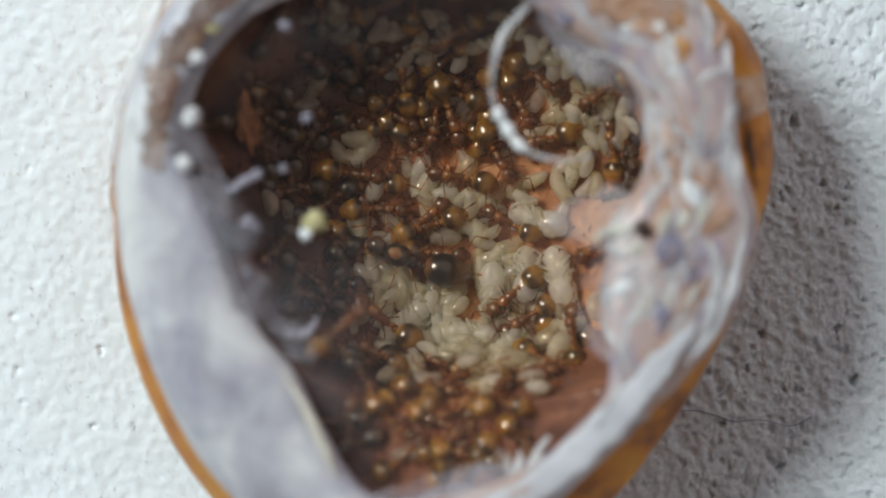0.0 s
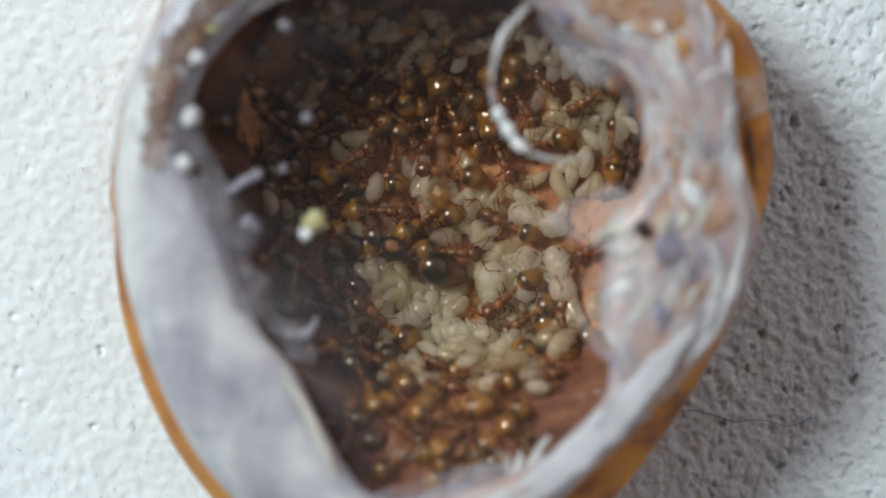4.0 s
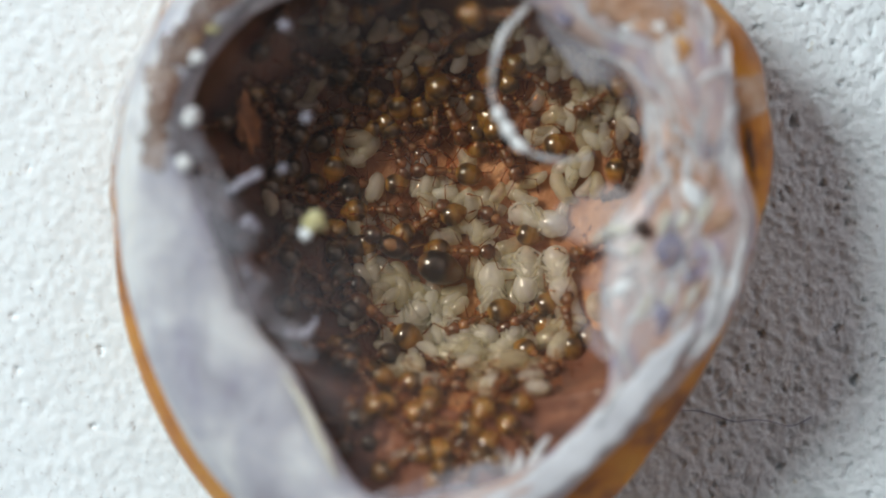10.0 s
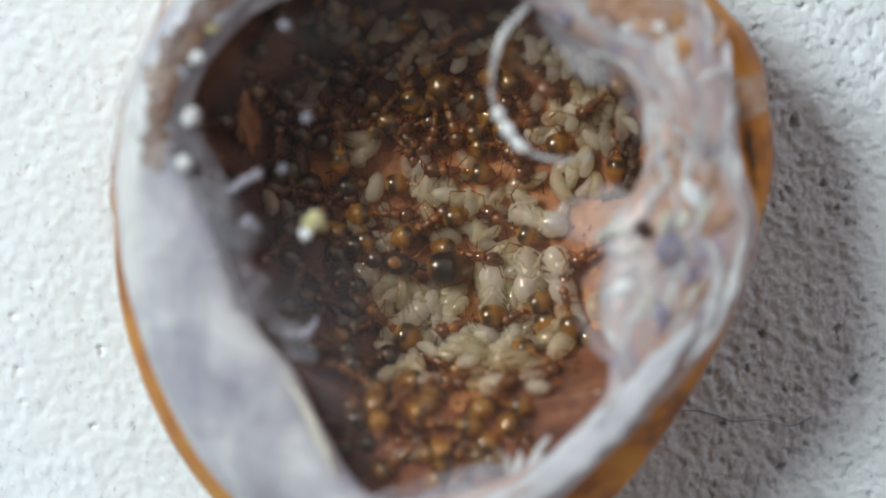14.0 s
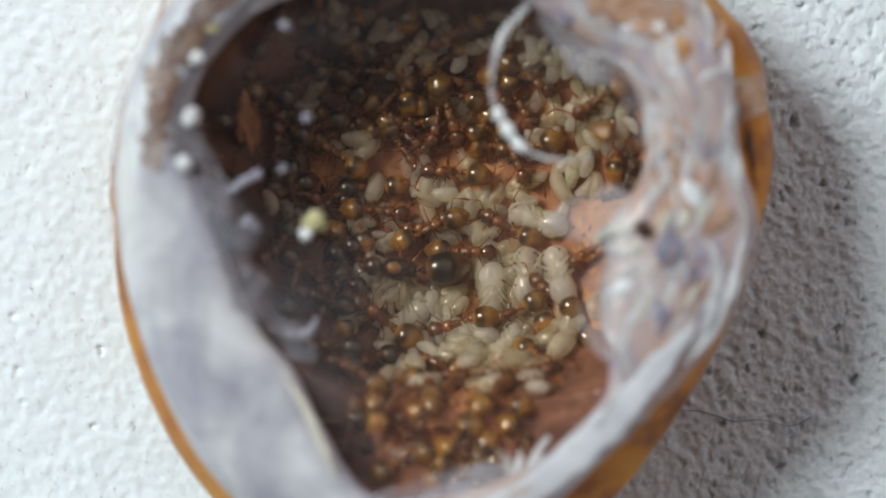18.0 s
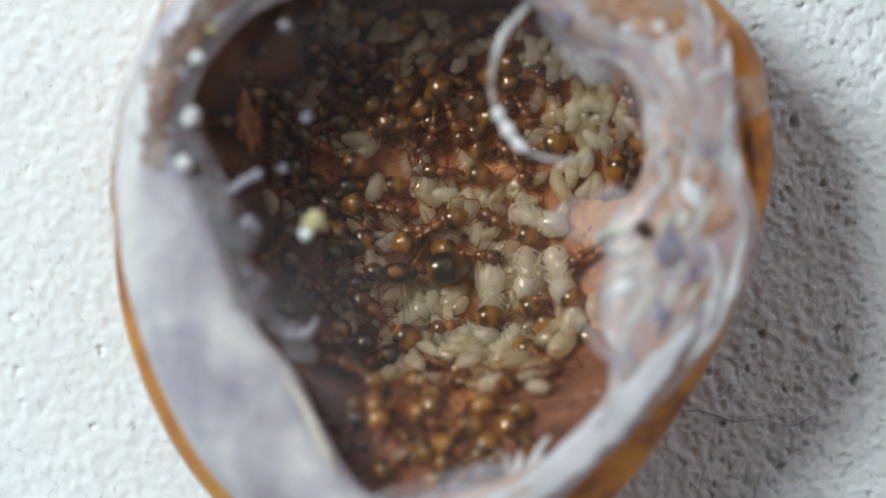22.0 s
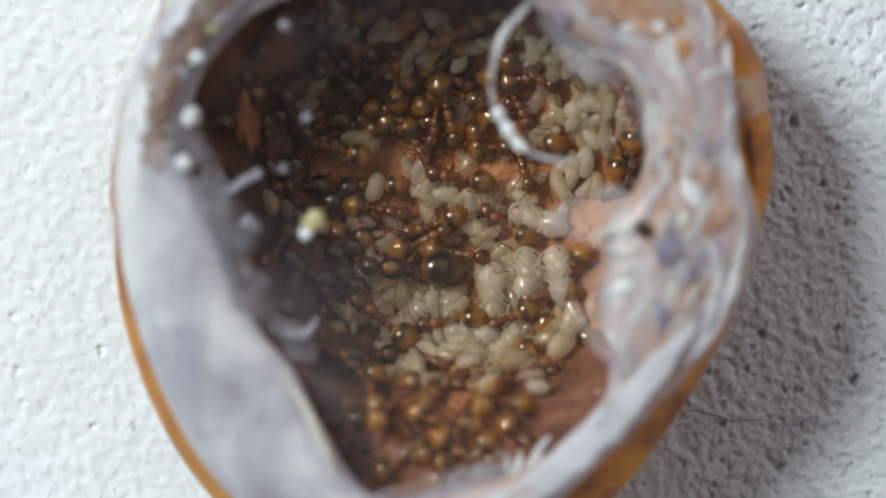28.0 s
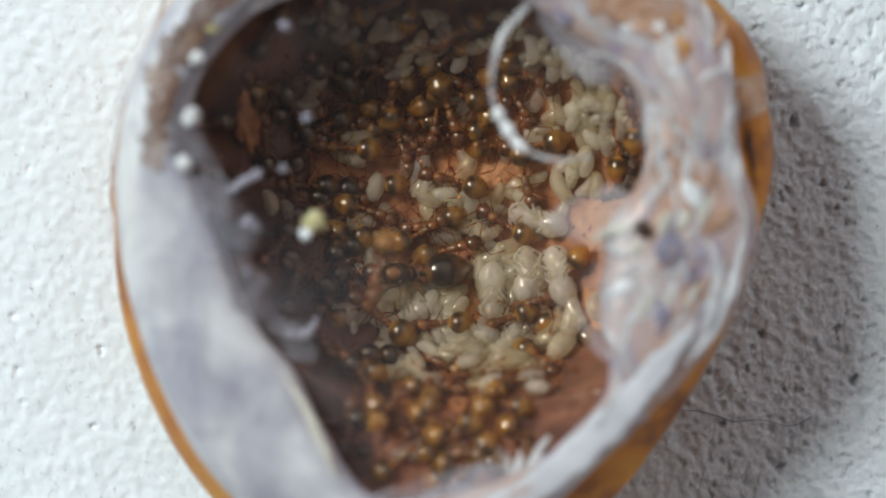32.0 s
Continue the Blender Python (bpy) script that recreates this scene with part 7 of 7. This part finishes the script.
    go("n15", [(0, -4.22, 1.5, 215, -0.05), (3.2, -4.14, 1.45, 219, -0.05), (6.4, -4.15, 1.49, 218, -0.05), (9.6, -4.23, 1.53, 213, -0.05), (12.8, -4.2, 1.44, 220, -0.05), (16, -4.22, 1.5, 217, -0.05), (19.2, -4.23, 1.49, 215, -0.05), (22.4, -4.2, 1.49, 219, -0.05), (25.6, -4.21, 1.52, 215, -0.05), (28.8, -4.17, 1.44, 219, -0.05), (32, -4.22, 1.5, 215, -0.05)])
    go("n16", [(0, -0.13, 4.33, 261, -0.05), (3.2, -0.14, 4.35, 260, -0.05), (6.4, -0.05, 4.35, 266, -0.05), (9.6, -0.21, 4.33, 259, -0.05), (12.8, -0.18, 4.38, 259, -0.05), (16, -0.14, 4.31, 259, -0.05), (19.2, -0.2, 4.38, 258, -0.05), (22.4, -0.19, 4.29, 259, -0.05), (25.6, -0.22, 4.38, 257, -0.05), (28.8, -0.02, 4.3, 266, -0.05), (32, -0.13, 4.33, 261, -0.05)])
    go("n17", [(0, 0.74, -6.93, 166, -0.05), (3.2, 0.78, -6.91, 164, -0.05), (6.4, 0.73, -6.84, 162, -0.05), (9.6, 0.71, -6.95, 166, -0.05), (12.8, 0.69, -6.97, 170, -0.05), (16, 0.76, -6.99, 169, -0.05), (19.2, 0.78, -6.91, 165, -0.05), (22.4, 0.77, -6.83, 162, -0.05), (25.6, 0.74, -6.86, 162, -0.05), (28.8, 0.71, -6.89, 165, -0.05), (32, 0.74, -6.93, 166, -0.05)])
    go("n18", [(0, -3.3, -6.53, 80, -0.05), (3.2, -3.32, -6.52, 83, -0.05), (6.4, -3.25, -6.54, 78, -0.05), (9.6, -3.33, -6.51, 81, -0.05), (12.8, -3.24, -6.56, 78, -0.05), (16, -3.34, -6.49, 81, -0.05), (19.2, -3.29, -6.5, 78, -0.05), (22.4, -3.35, -6.5, 82, -0.05), (25.6, -3.33, -6.51, 82, -0.05), (28.8, -3.26, -6.57, 76, -0.05), (32, -3.3, -6.53, 80, -0.05)])
    go("n19", [(0, -3.92, -5.8, 183, -0.05), (3.2, -3.91, -5.86, 185, -0.05), (6.4, -3.92, -5.85, 184, -0.05), (9.6, -3.91, -5.71, 180, -0.05), (12.8, -3.93, -5.73, 179, -0.05), (16, -3.9, -5.79, 183, -0.05), (19.2, -3.92, -5.79, 181, -0.05), (22.4, -3.91, -5.84, 185, -0.05), (25.6, -3.94, -5.78, 183, -0.05), (28.8, -3.91, -5.75, 179, -0.05), (32, -3.92, -5.8, 183, -0.05)])
    go("n20", [(0, 2.95, -6.68, 312, -0.05), (3.2, 2.9, -6.72, 309, -0.05), (6.4, 2.85, -6.77, 307, -0.05), (9.6, 2.88, -6.71, 307, -0.05), (12.8, 2.91, -6.66, 311, -0.05), (16, 2.96, -6.66, 311, -0.05), (19.2, 2.9, -6.74, 307, -0.05), (22.4, 2.98, -6.61, 316, -0.05), (25.6, 2.94, -6.66, 312, -0.05), (28.8, 2.97, -6.63, 314, -0.05), (32, 2.95, -6.68, 312, -0.05)])
    go("n21", [(0, 0.31, -4.81, 72, -0.05), (3.2, 0.32, -4.81, 73, -0.05), (6.4, 0.31, -4.84, 73, -0.05), (9.6, 0.24, -4.8, 74, -0.05), (12.8, 0.32, -4.83, 71, -0.05), (16, 0.29, -4.81, 74, -0.05), (19.2, 0.31, -4.82, 74, -0.05), (22.4, 0.3, -4.78, 73, -0.05), (25.6, 0.27, -4.76, 75, -0.05), (28.8, 0.28, -4.81, 72, -0.05), (32, 0.31, -4.81, 72, -0.05)])
    go("n22", [(0, 2.94, -7.51, 279, -0.05), (3.2, 2.96, -7.53, 279, -0.05), (6.4, 2.99, -7.5, 280, -0.05), (9.6, 3.02, -7.49, 281, -0.05), (12.8, 3.03, -7.46, 282, -0.05), (16, 3.01, -7.5, 282, -0.05), (19.2, 2.97, -7.48, 279, -0.05), (22.4, 3.04, -7.51, 284, -0.05), (25.6, 2.89, -7.55, 275, -0.05), (28.8, 3.02, -7.53, 284, -0.05), (32, 2.94, -7.51, 279, -0.05)])
    go("n23", [(0, -1.56, -5.96, 319, -0.05), (3.2, -1.51, -5.91, 322, -0.05), (6.4, -1.54, -5.95, 320, -0.05), (9.6, -1.48, -5.91, 324, -0.05), (12.8, -1.54, -5.94, 321, -0.05), (16, -1.5, -5.86, 324, -0.05), (19.2, -1.63, -6.02, 314, -0.05), (22.4, -1.61, -6.02, 317, -0.05), (25.6, -1.6, -6.02, 316, -0.05), (28.8, -1.5, -5.91, 323, -0.05), (32, -1.56, -5.96, 319, -0.05)])
    go("n24", [(0, 0.36, -6.99, 52, -0.05), (3.2, 0.39, -7, 50, -0.05), (6.4, 0.4, -6.99, 48, -0.05), (9.6, 0.3, -6.95, 55, -0.05), (12.8, 0.43, -7, 50, -0.05), (16, 0.35, -7, 52, -0.05), (19.2, 0.36, -7.01, 50, -0.05), (22.4, 0.38, -7.05, 48, -0.05), (25.6, 0.35, -7.01, 53, -0.05), (28.8, 0.33, -6.93, 57, -0.05), (32, 0.36, -6.99, 52, -0.05)])
    go("n25", [(0, 0.98, -6.07, 100, -0.05), (3.2, 0.95, -6.1, 99, -0.05), (6.4, 0.86, -6.06, 105, -0.05), (9.6, 0.95, -6.1, 103, -0.05), (12.8, 0.94, -6.05, 99, -0.05), (16, 1.07, -6.09, 96, -0.05), (19.2, 1.05, -6.07, 98, -0.05), (22.4, 0.94, -6.06, 100, -0.05), (25.6, 0.9, -6.07, 104, -0.05), (28.8, 0.93, -6.06, 103, -0.05), (32, 0.98, -6.07, 100, -0.05)])
    go("n26", [(0, 1.06, -7.22, 3, -0.05), (3.2, 1.04, -7.28, 0, -0.05), (6.4, 1.03, -7.24, 4, -0.05), (9.6, 1.06, -7.2, 5, -0.05), (12.8, 1.06, -7.27, 0, -0.05), (16, 1.02, -7.2, 2, -0.05), (19.2, 1.02, -7.26, 1, -0.05), (22.4, 1.03, -7.2, 3, -0.05), (25.6, 1.03, -7.25, 3, -0.05), (28.8, 1.01, -7.11, 7, -0.05), (32, 1.06, -7.22, 3, -0.05)])
    go("n27", [(0, -0.34, -4.14, 127, -0.05), (3.2, -0.37, -4.15, 129, -0.05), (6.4, -0.45, -4.22, 132, -0.05), (9.6, -0.32, -4.1, 127, -0.05), (12.8, -0.27, -4.12, 124, -0.05), (16, -0.37, -4.11, 127, -0.05), (19.2, -0.43, -4.18, 131, -0.05), (22.4, -0.35, -4.17, 130, -0.05), (25.6, -0.43, -4.22, 131, -0.05), (28.8, -0.32, -4.15, 125, -0.05), (32, -0.34, -4.14, 127, -0.05)])
    go("n28", [(0, 0.28, -6.38, 35, -0.05), (3.2, 0.28, -6.31, 39, -0.05), (6.4, 0.29, -6.39, 37, -0.05), (9.6, 0.23, -6.34, 37, -0.05), (12.8, 0.36, -6.46, 30, -0.05), (16, 0.3, -6.41, 32, -0.05), (19.2, 0.27, -6.4, 34, -0.05), (22.4, 0.22, -6.31, 40, -0.05), (25.6, 0.25, -6.34, 39, -0.05), (28.8, 0.28, -6.47, 31, -0.05), (32, 0.28, -6.38, 35, -0.05)])
    go("n29", [(0, 1.65, -5.37, 169, -0.05), (3.2, 1.62, -5.43, 171, -0.05), (6.4, 1.66, -5.4, 171, -0.05), (9.6, 1.66, -5.3, 166, -0.05), (12.8, 1.61, -5.41, 173, -0.05), (16, 1.69, -5.34, 168, -0.05), (19.2, 1.63, -5.39, 168, -0.05), (22.4, 1.61, -5.47, 173, -0.05), (25.6, 1.63, -5.32, 166, -0.05), (28.8, 1.67, -5.32, 167, -0.05), (32, 1.65, -5.37, 169, -0.05)])
    go("n30", [(0, -3.25, -5.77, 80, -0.05), (3.2, -3.26, -5.78, 80, -0.05), (6.4, -3.24, -5.79, 79, -0.05), (9.6, -3.26, -5.76, 83, -0.05), (12.8, -3.23, -5.78, 81, -0.05), (16, -3.17, -5.8, 77, -0.05), (19.2, -3.17, -5.76, 75, -0.05), (22.4, -3.19, -5.76, 77, -0.05), (25.6, -3.32, -5.73, 81, -0.05), (28.8, -3.29, -5.76, 82, -0.05), (32, -3.25, -5.77, 80, -0.05)])
    go("n31", [(0, 0.8, -7.43, 236, -0.05), (3.2, 0.79, -7.41, 233, -0.05), (6.4, 0.86, -7.41, 237, -0.05), (9.6, 0.88, -7.45, 240, -0.05), (12.8, 0.75, -7.41, 232, -0.05), (16, 0.85, -7.42, 237, -0.05), (19.2, 0.78, -7.39, 234, -0.05), (22.4, 0.81, -7.48, 238, -0.05), (25.6, 0.82, -7.45, 238, -0.05), (28.8, 0.72, -7.35, 232, -0.05), (32, 0.8, -7.43, 236, -0.05)])
    go("n32", [(0, -3.55, -0.42, 113, -0.05), (3.2, -3.62, -0.47, 117, -0.05), (6.4, -3.62, -0.49, 118, -0.05), (9.6, -3.54, -0.41, 112, -0.05), (12.8, -3.57, -0.45, 113, -0.05), (16, -3.58, -0.46, 113, -0.05), (19.2, -3.54, -0.43, 114, -0.05), (22.4, -3.48, -0.36, 109, -0.05), (25.6, -3.47, -0.38, 109, -0.05), (28.8, -3.57, -0.46, 115, -0.05), (32, -3.55, -0.42, 113, -0.05)])
    go("n33", [(0, -2.65, -4.16, 229, -0.05), (3.2, -2.63, -4.16, 231, -0.05), (6.4, -2.65, -4.19, 231, -0.05), (9.6, -2.66, -4.13, 230, -0.05), (12.8, -2.56, -4.22, 234, -0.05), (16, -2.69, -4.17, 228, -0.05), (19.2, -2.68, -4.11, 226, -0.05), (22.4, -2.59, -4.21, 233, -0.05), (25.6, -2.62, -4.18, 230, -0.05), (28.8, -2.67, -4.12, 227, -0.05), (32, -2.65, -4.16, 229, -0.05)])
    go("n34", [(0, -4.06, 0.56, 151, -0.05), (3.2, -4, 0.64, 147, -0.05), (6.4, -4.1, 0.54, 153, -0.05), (9.6, -4.07, 0.51, 155, -0.05), (12.8, -4.09, 0.53, 154, -0.05), (16, -4.07, 0.5, 155, -0.05), (19.2, -4.13, 0.5, 155, -0.05), (22.4, -4.05, 0.54, 154, -0.05), (25.6, -4.04, 0.55, 150, -0.05), (28.8, -4.08, 0.47, 156, -0.05), (32, -4.06, 0.56, 151, -0.05)])
    go("n35", [(0, -2.68, -4.79, 273, -0.05), (3.2, -2.76, -4.78, 269, -0.05), (6.4, -2.6, -4.75, 277, -0.05), (9.6, -2.63, -4.76, 278, -0.05), (12.8, -2.71, -4.81, 272, -0.05), (16, -2.62, -4.77, 278, -0.05), (19.2, -2.64, -4.82, 277, -0.05), (22.4, -2.62, -4.77, 276, -0.05), (25.6, -2.69, -4.8, 270, -0.05), (28.8, -2.65, -4.83, 274, -0.05), (32, -2.68, -4.79, 273, -0.05)])
    go("n36", [(0, -4.08, -1.77, 237, -0.05), (3.2, -4.09, -1.76, 238, -0.05), (6.4, -4.14, -1.72, 235, -0.05), (9.6, -4.16, -1.73, 232, -0.05), (12.8, -4.1, -1.77, 235, -0.05), (16, -4.03, -1.8, 239, -0.05), (19.2, -4.06, -1.79, 237, -0.05), (22.4, -4.11, -1.7, 233, -0.05), (25.6, -4.12, -1.75, 232, -0.05), (28.8, -3.99, -1.82, 240, -0.05), (32, -4.08, -1.77, 237, -0.05)])
    go("n37", [(0, -4.87, 4.82, 357, -0.05), (3.2, -4.86, 4.76, 353, -0.05), (6.4, -4.85, 4.8, 357, -0.05), (9.6, -4.89, 4.9, 362, -0.05), (12.8, -4.87, 4.93, 362, -0.05), (16, -4.83, 4.79, 354, -0.05), (19.2, -4.85, 4.82, 357, -0.05), (22.4, -4.85, 4.85, 358, -0.05), (25.6, -4.89, 4.85, 358, -0.05), (28.8, -4.88, 4.72, 354, -0.05), (32, -4.87, 4.82, 357, -0.05)])
    go("n38", [(0, -3.4, 4.3, 23, -0.05), (3.2, -3.36, 4.3, 21, -0.05), (6.4, -3.47, 4.4, 27, -0.05), (9.6, -3.45, 4.35, 27, -0.05), (12.8, -3.38, 4.32, 22, -0.05), (16, -3.42, 4.29, 21, -0.05), (19.2, -3.43, 4.29, 23, -0.05), (22.4, -3.4, 4.26, 19, -0.05), (25.6, -3.41, 4.23, 18, -0.05), (28.8, -3.42, 4.37, 25, -0.05), (32, -3.4, 4.3, 23, -0.05)])
    go("n39", [(0, -7.94, 2.41, 178, -0.05), (3.2, -7.96, 2.3, 182, -0.05), (6.4, -7.91, 2.36, 182, -0.05), (9.6, -7.94, 2.38, 177, -0.05), (12.8, -7.94, 2.38, 180, -0.05), (16, -7.95, 2.34, 180, -0.05), (19.2, -7.94, 2.49, 175, -0.05), (22.4, -7.95, 2.4, 178, -0.05), (25.6, -7.98, 2.34, 181, -0.05), (28.8, -7.91, 2.36, 179, -0.05), (32, -7.94, 2.41, 178, -0.05)])
    go("n40", [(0, -5.86, 7.7, 70, -0.05), (3.2, -5.9, 7.67, 73, -0.05), (6.4, -5.93, 7.72, 74, -0.05), (9.6, -5.83, 7.68, 68, -0.05), (12.8, -5.92, 7.72, 74, -0.05), (16, -5.89, 7.68, 74, -0.05), (19.2, -5.87, 7.72, 68, -0.05), (22.4, -5.79, 7.68, 67, -0.05), (25.6, -5.83, 7.69, 66, -0.05), (28.8, -5.84, 7.66, 67, -0.05), (32, -5.86, 7.7, 70, -0.05)])
    go("n41", [(0, -6, -0.09, 218, -0.05), (3.2, -6.07, -0.05, 215, -0.05), (6.4, -5.93, -0.15, 222, -0.05), (9.6, -6.01, -0.07, 216, -0.05), (12.8, -6.02, -0.06, 217, -0.05), (16, -5.93, -0.12, 221, -0.05), (19.2, -6.02, -0.01, 215, -0.05), (22.4, -6.02, -0.07, 216, -0.05), (25.6, -6.03, -0.07, 218, -0.05), (28.8, -6, -0.14, 219, -0.05), (32, -6, -0.09, 218, -0.05)])
    go("n42", [(0, -8.32, 4.24, 182, -0.05), (3.2, -8.33, 4.25, 182, -0.05), (6.4, -8.34, 4.32, 177, -0.05), (9.6, -8.3, 4.15, 186, -0.05), (12.8, -8.31, 4.24, 182, -0.05), (16, -8.31, 4.26, 182, -0.05), (19.2, -8.32, 4.28, 181, -0.05), (22.4, -8.29, 4.26, 180, -0.05), (25.6, -8.34, 4.22, 182, -0.05), (28.8, -8.33, 4.26, 181, -0.05), (32, -8.32, 4.24, 182, -0.05)])
    go("n43", [(0, -6.38, 5.77, 151, -0.05), (3.2, -6.36, 5.76, 150, -0.05), (6.4, -6.39, 5.74, 153, -0.05), (9.6, -6.44, 5.72, 155, -0.05), (12.8, -6.39, 5.79, 149, -0.05), (16, -6.36, 5.82, 148, -0.05), (19.2, -6.37, 5.81, 146, -0.05), (22.4, -6.4, 5.77, 150, -0.05), (25.6, -6.45, 5.67, 156, -0.05), (28.8, -6.4, 5.77, 150, -0.05), (32, -6.38, 5.77, 151, -0.05)])
    go("n44", [(0, -3.14, -0.22, 309, -0.05), (3.2, -3.05, -0.18, 313, -0.05), (6.4, -3.14, -0.2, 309, -0.05), (9.6, -3.18, -0.24, 305, -0.05), (12.8, -3.08, -0.24, 311, -0.05), (16, -3.12, -0.18, 314, -0.05), (19.2, -3.13, -0.25, 309, -0.05), (22.4, -3.13, -0.26, 309, -0.05), (25.6, -3.12, -0.14, 314, -0.05), (28.8, -3.17, -0.3, 306, -0.05), (32, -3.14, -0.22, 309, -0.05)])
    go("n45", [(0, 3.47, -4.12, 295, -0.05), (3.2, 3.42, -4.14, 294, -0.05), (6.4, 3.51, -4.08, 298, -0.05), (9.6, 3.48, -4.15, 294, -0.05), (12.8, 3.46, -4.12, 295, -0.05), (16, 3.53, -4.08, 300, -0.05), (19.2, 3.52, -4.08, 297, -0.05), (22.4, 3.56, -4.08, 299, -0.05), (25.6, 3.53, -4.08, 296, -0.05), (28.8, 3.47, -4.12, 295, -0.05), (32, 3.47, -4.12, 295, -0.05)])
    go("n46", [(0, 4.14, -3.18, 175, -0.05), (3.2, 4.17, -3.26, 179, -0.05), (6.4, 4.12, -3.18, 174, -0.05), (9.6, 4.11, -3.22, 176, -0.05), (12.8, 4.12, -3.21, 175, -0.05), (16, 4.16, -3.19, 174, -0.05), (19.2, 4.15, -3.14, 173, -0.05), (22.4, 4.14, -3.25, 177, -0.05), (25.6, 4.12, -3.22, 177, -0.05), (28.8, 4.13, -3.17, 174, -0.05), (32, 4.14, -3.18, 175, -0.05)])
    go("n47", [(0, 3.27, -1.66, 114, -0.05), (3.2, 3.24, -1.67, 117, -0.05), (6.4, 3.28, -1.62, 112, -0.05), (9.6, 3.15, -1.73, 119, -0.05), (12.8, 3.2, -1.66, 117, -0.05), (16, 3.33, -1.62, 112, -0.05), (19.2, 3.31, -1.6, 111, -0.05), (22.4, 3.32, -1.6, 110, -0.05), (25.6, 3.21, -1.67, 118, -0.05), (28.8, 3.34, -1.65, 111, -0.05), (32, 3.27, -1.66, 114, -0.05)])
    for i, key in enumerate(COLONY):
        feel(COLONY[key], i)
    stride(COLONY["queen"], [(2, 3.5), (11, 13)])
    stride(COLONY["w2"], [(5.5, 7), (11, 13), (16.5, 32)])
    stride(COLONY["b1"], [(5.5, 13), (16.5, 21), (28, 32)])
    stride(COLONY["b4"], [(0, 2), (11, 13), (21, 32)])
    stride(COLONY["b5"], [(3.5, 5.5), (11, 16.5), (21, 25), (28, 32)])
    stride(COLONY["b6"], [(13, 19), (28, 32)])
    stride(COLONY["b7"], [(18, 23), (28, 32)])
    stride(COLONY["w5"], [(25.5, 28)])
    stride(COLONY["w19"], [(0, 14), (17, 30)])
    stride(COLONY["w7"], [(2, 11), (13, 16.5), (23, 25), (28, 32)])
    stride(COLONY["c1"], [(3.5, 7), (13, 14.5), (16.5, 28)])
    stride(COLONY["c2"], [(16.5, 32)])
    stride(COLONY["c5"], [(0, 19), (21, 32)])
    stride(COLONY["d2"], [(0, 5.5), (9, 19), (25, 32)])
    stride(COLONY["d3"], [(25, 28)])
    stride(COLONY["d4"], [(28, 32)])
    stride(COLONY["e1"], [(9, 13), (19, 28)])
    stride(COLONY["f3"], [(2, 3.5), (5.5, 9), (19, 21)])
    stride(COLONY["f4"], [(2, 3.5), (19, 23)])
    stride(COLONY["a3"], [(23, 28)])
    stride(COLONY["y1"], [(3.5, 5.5)])
    stride(COLONY["y4"], [(9, 14.5)])
    stride(COLONY["y8"], [(0, 14.5)])
    stride(COLONY["film1"], [(0, 20)])
    stride(COLONY["film2"], [(27.5, 32)])


motions()
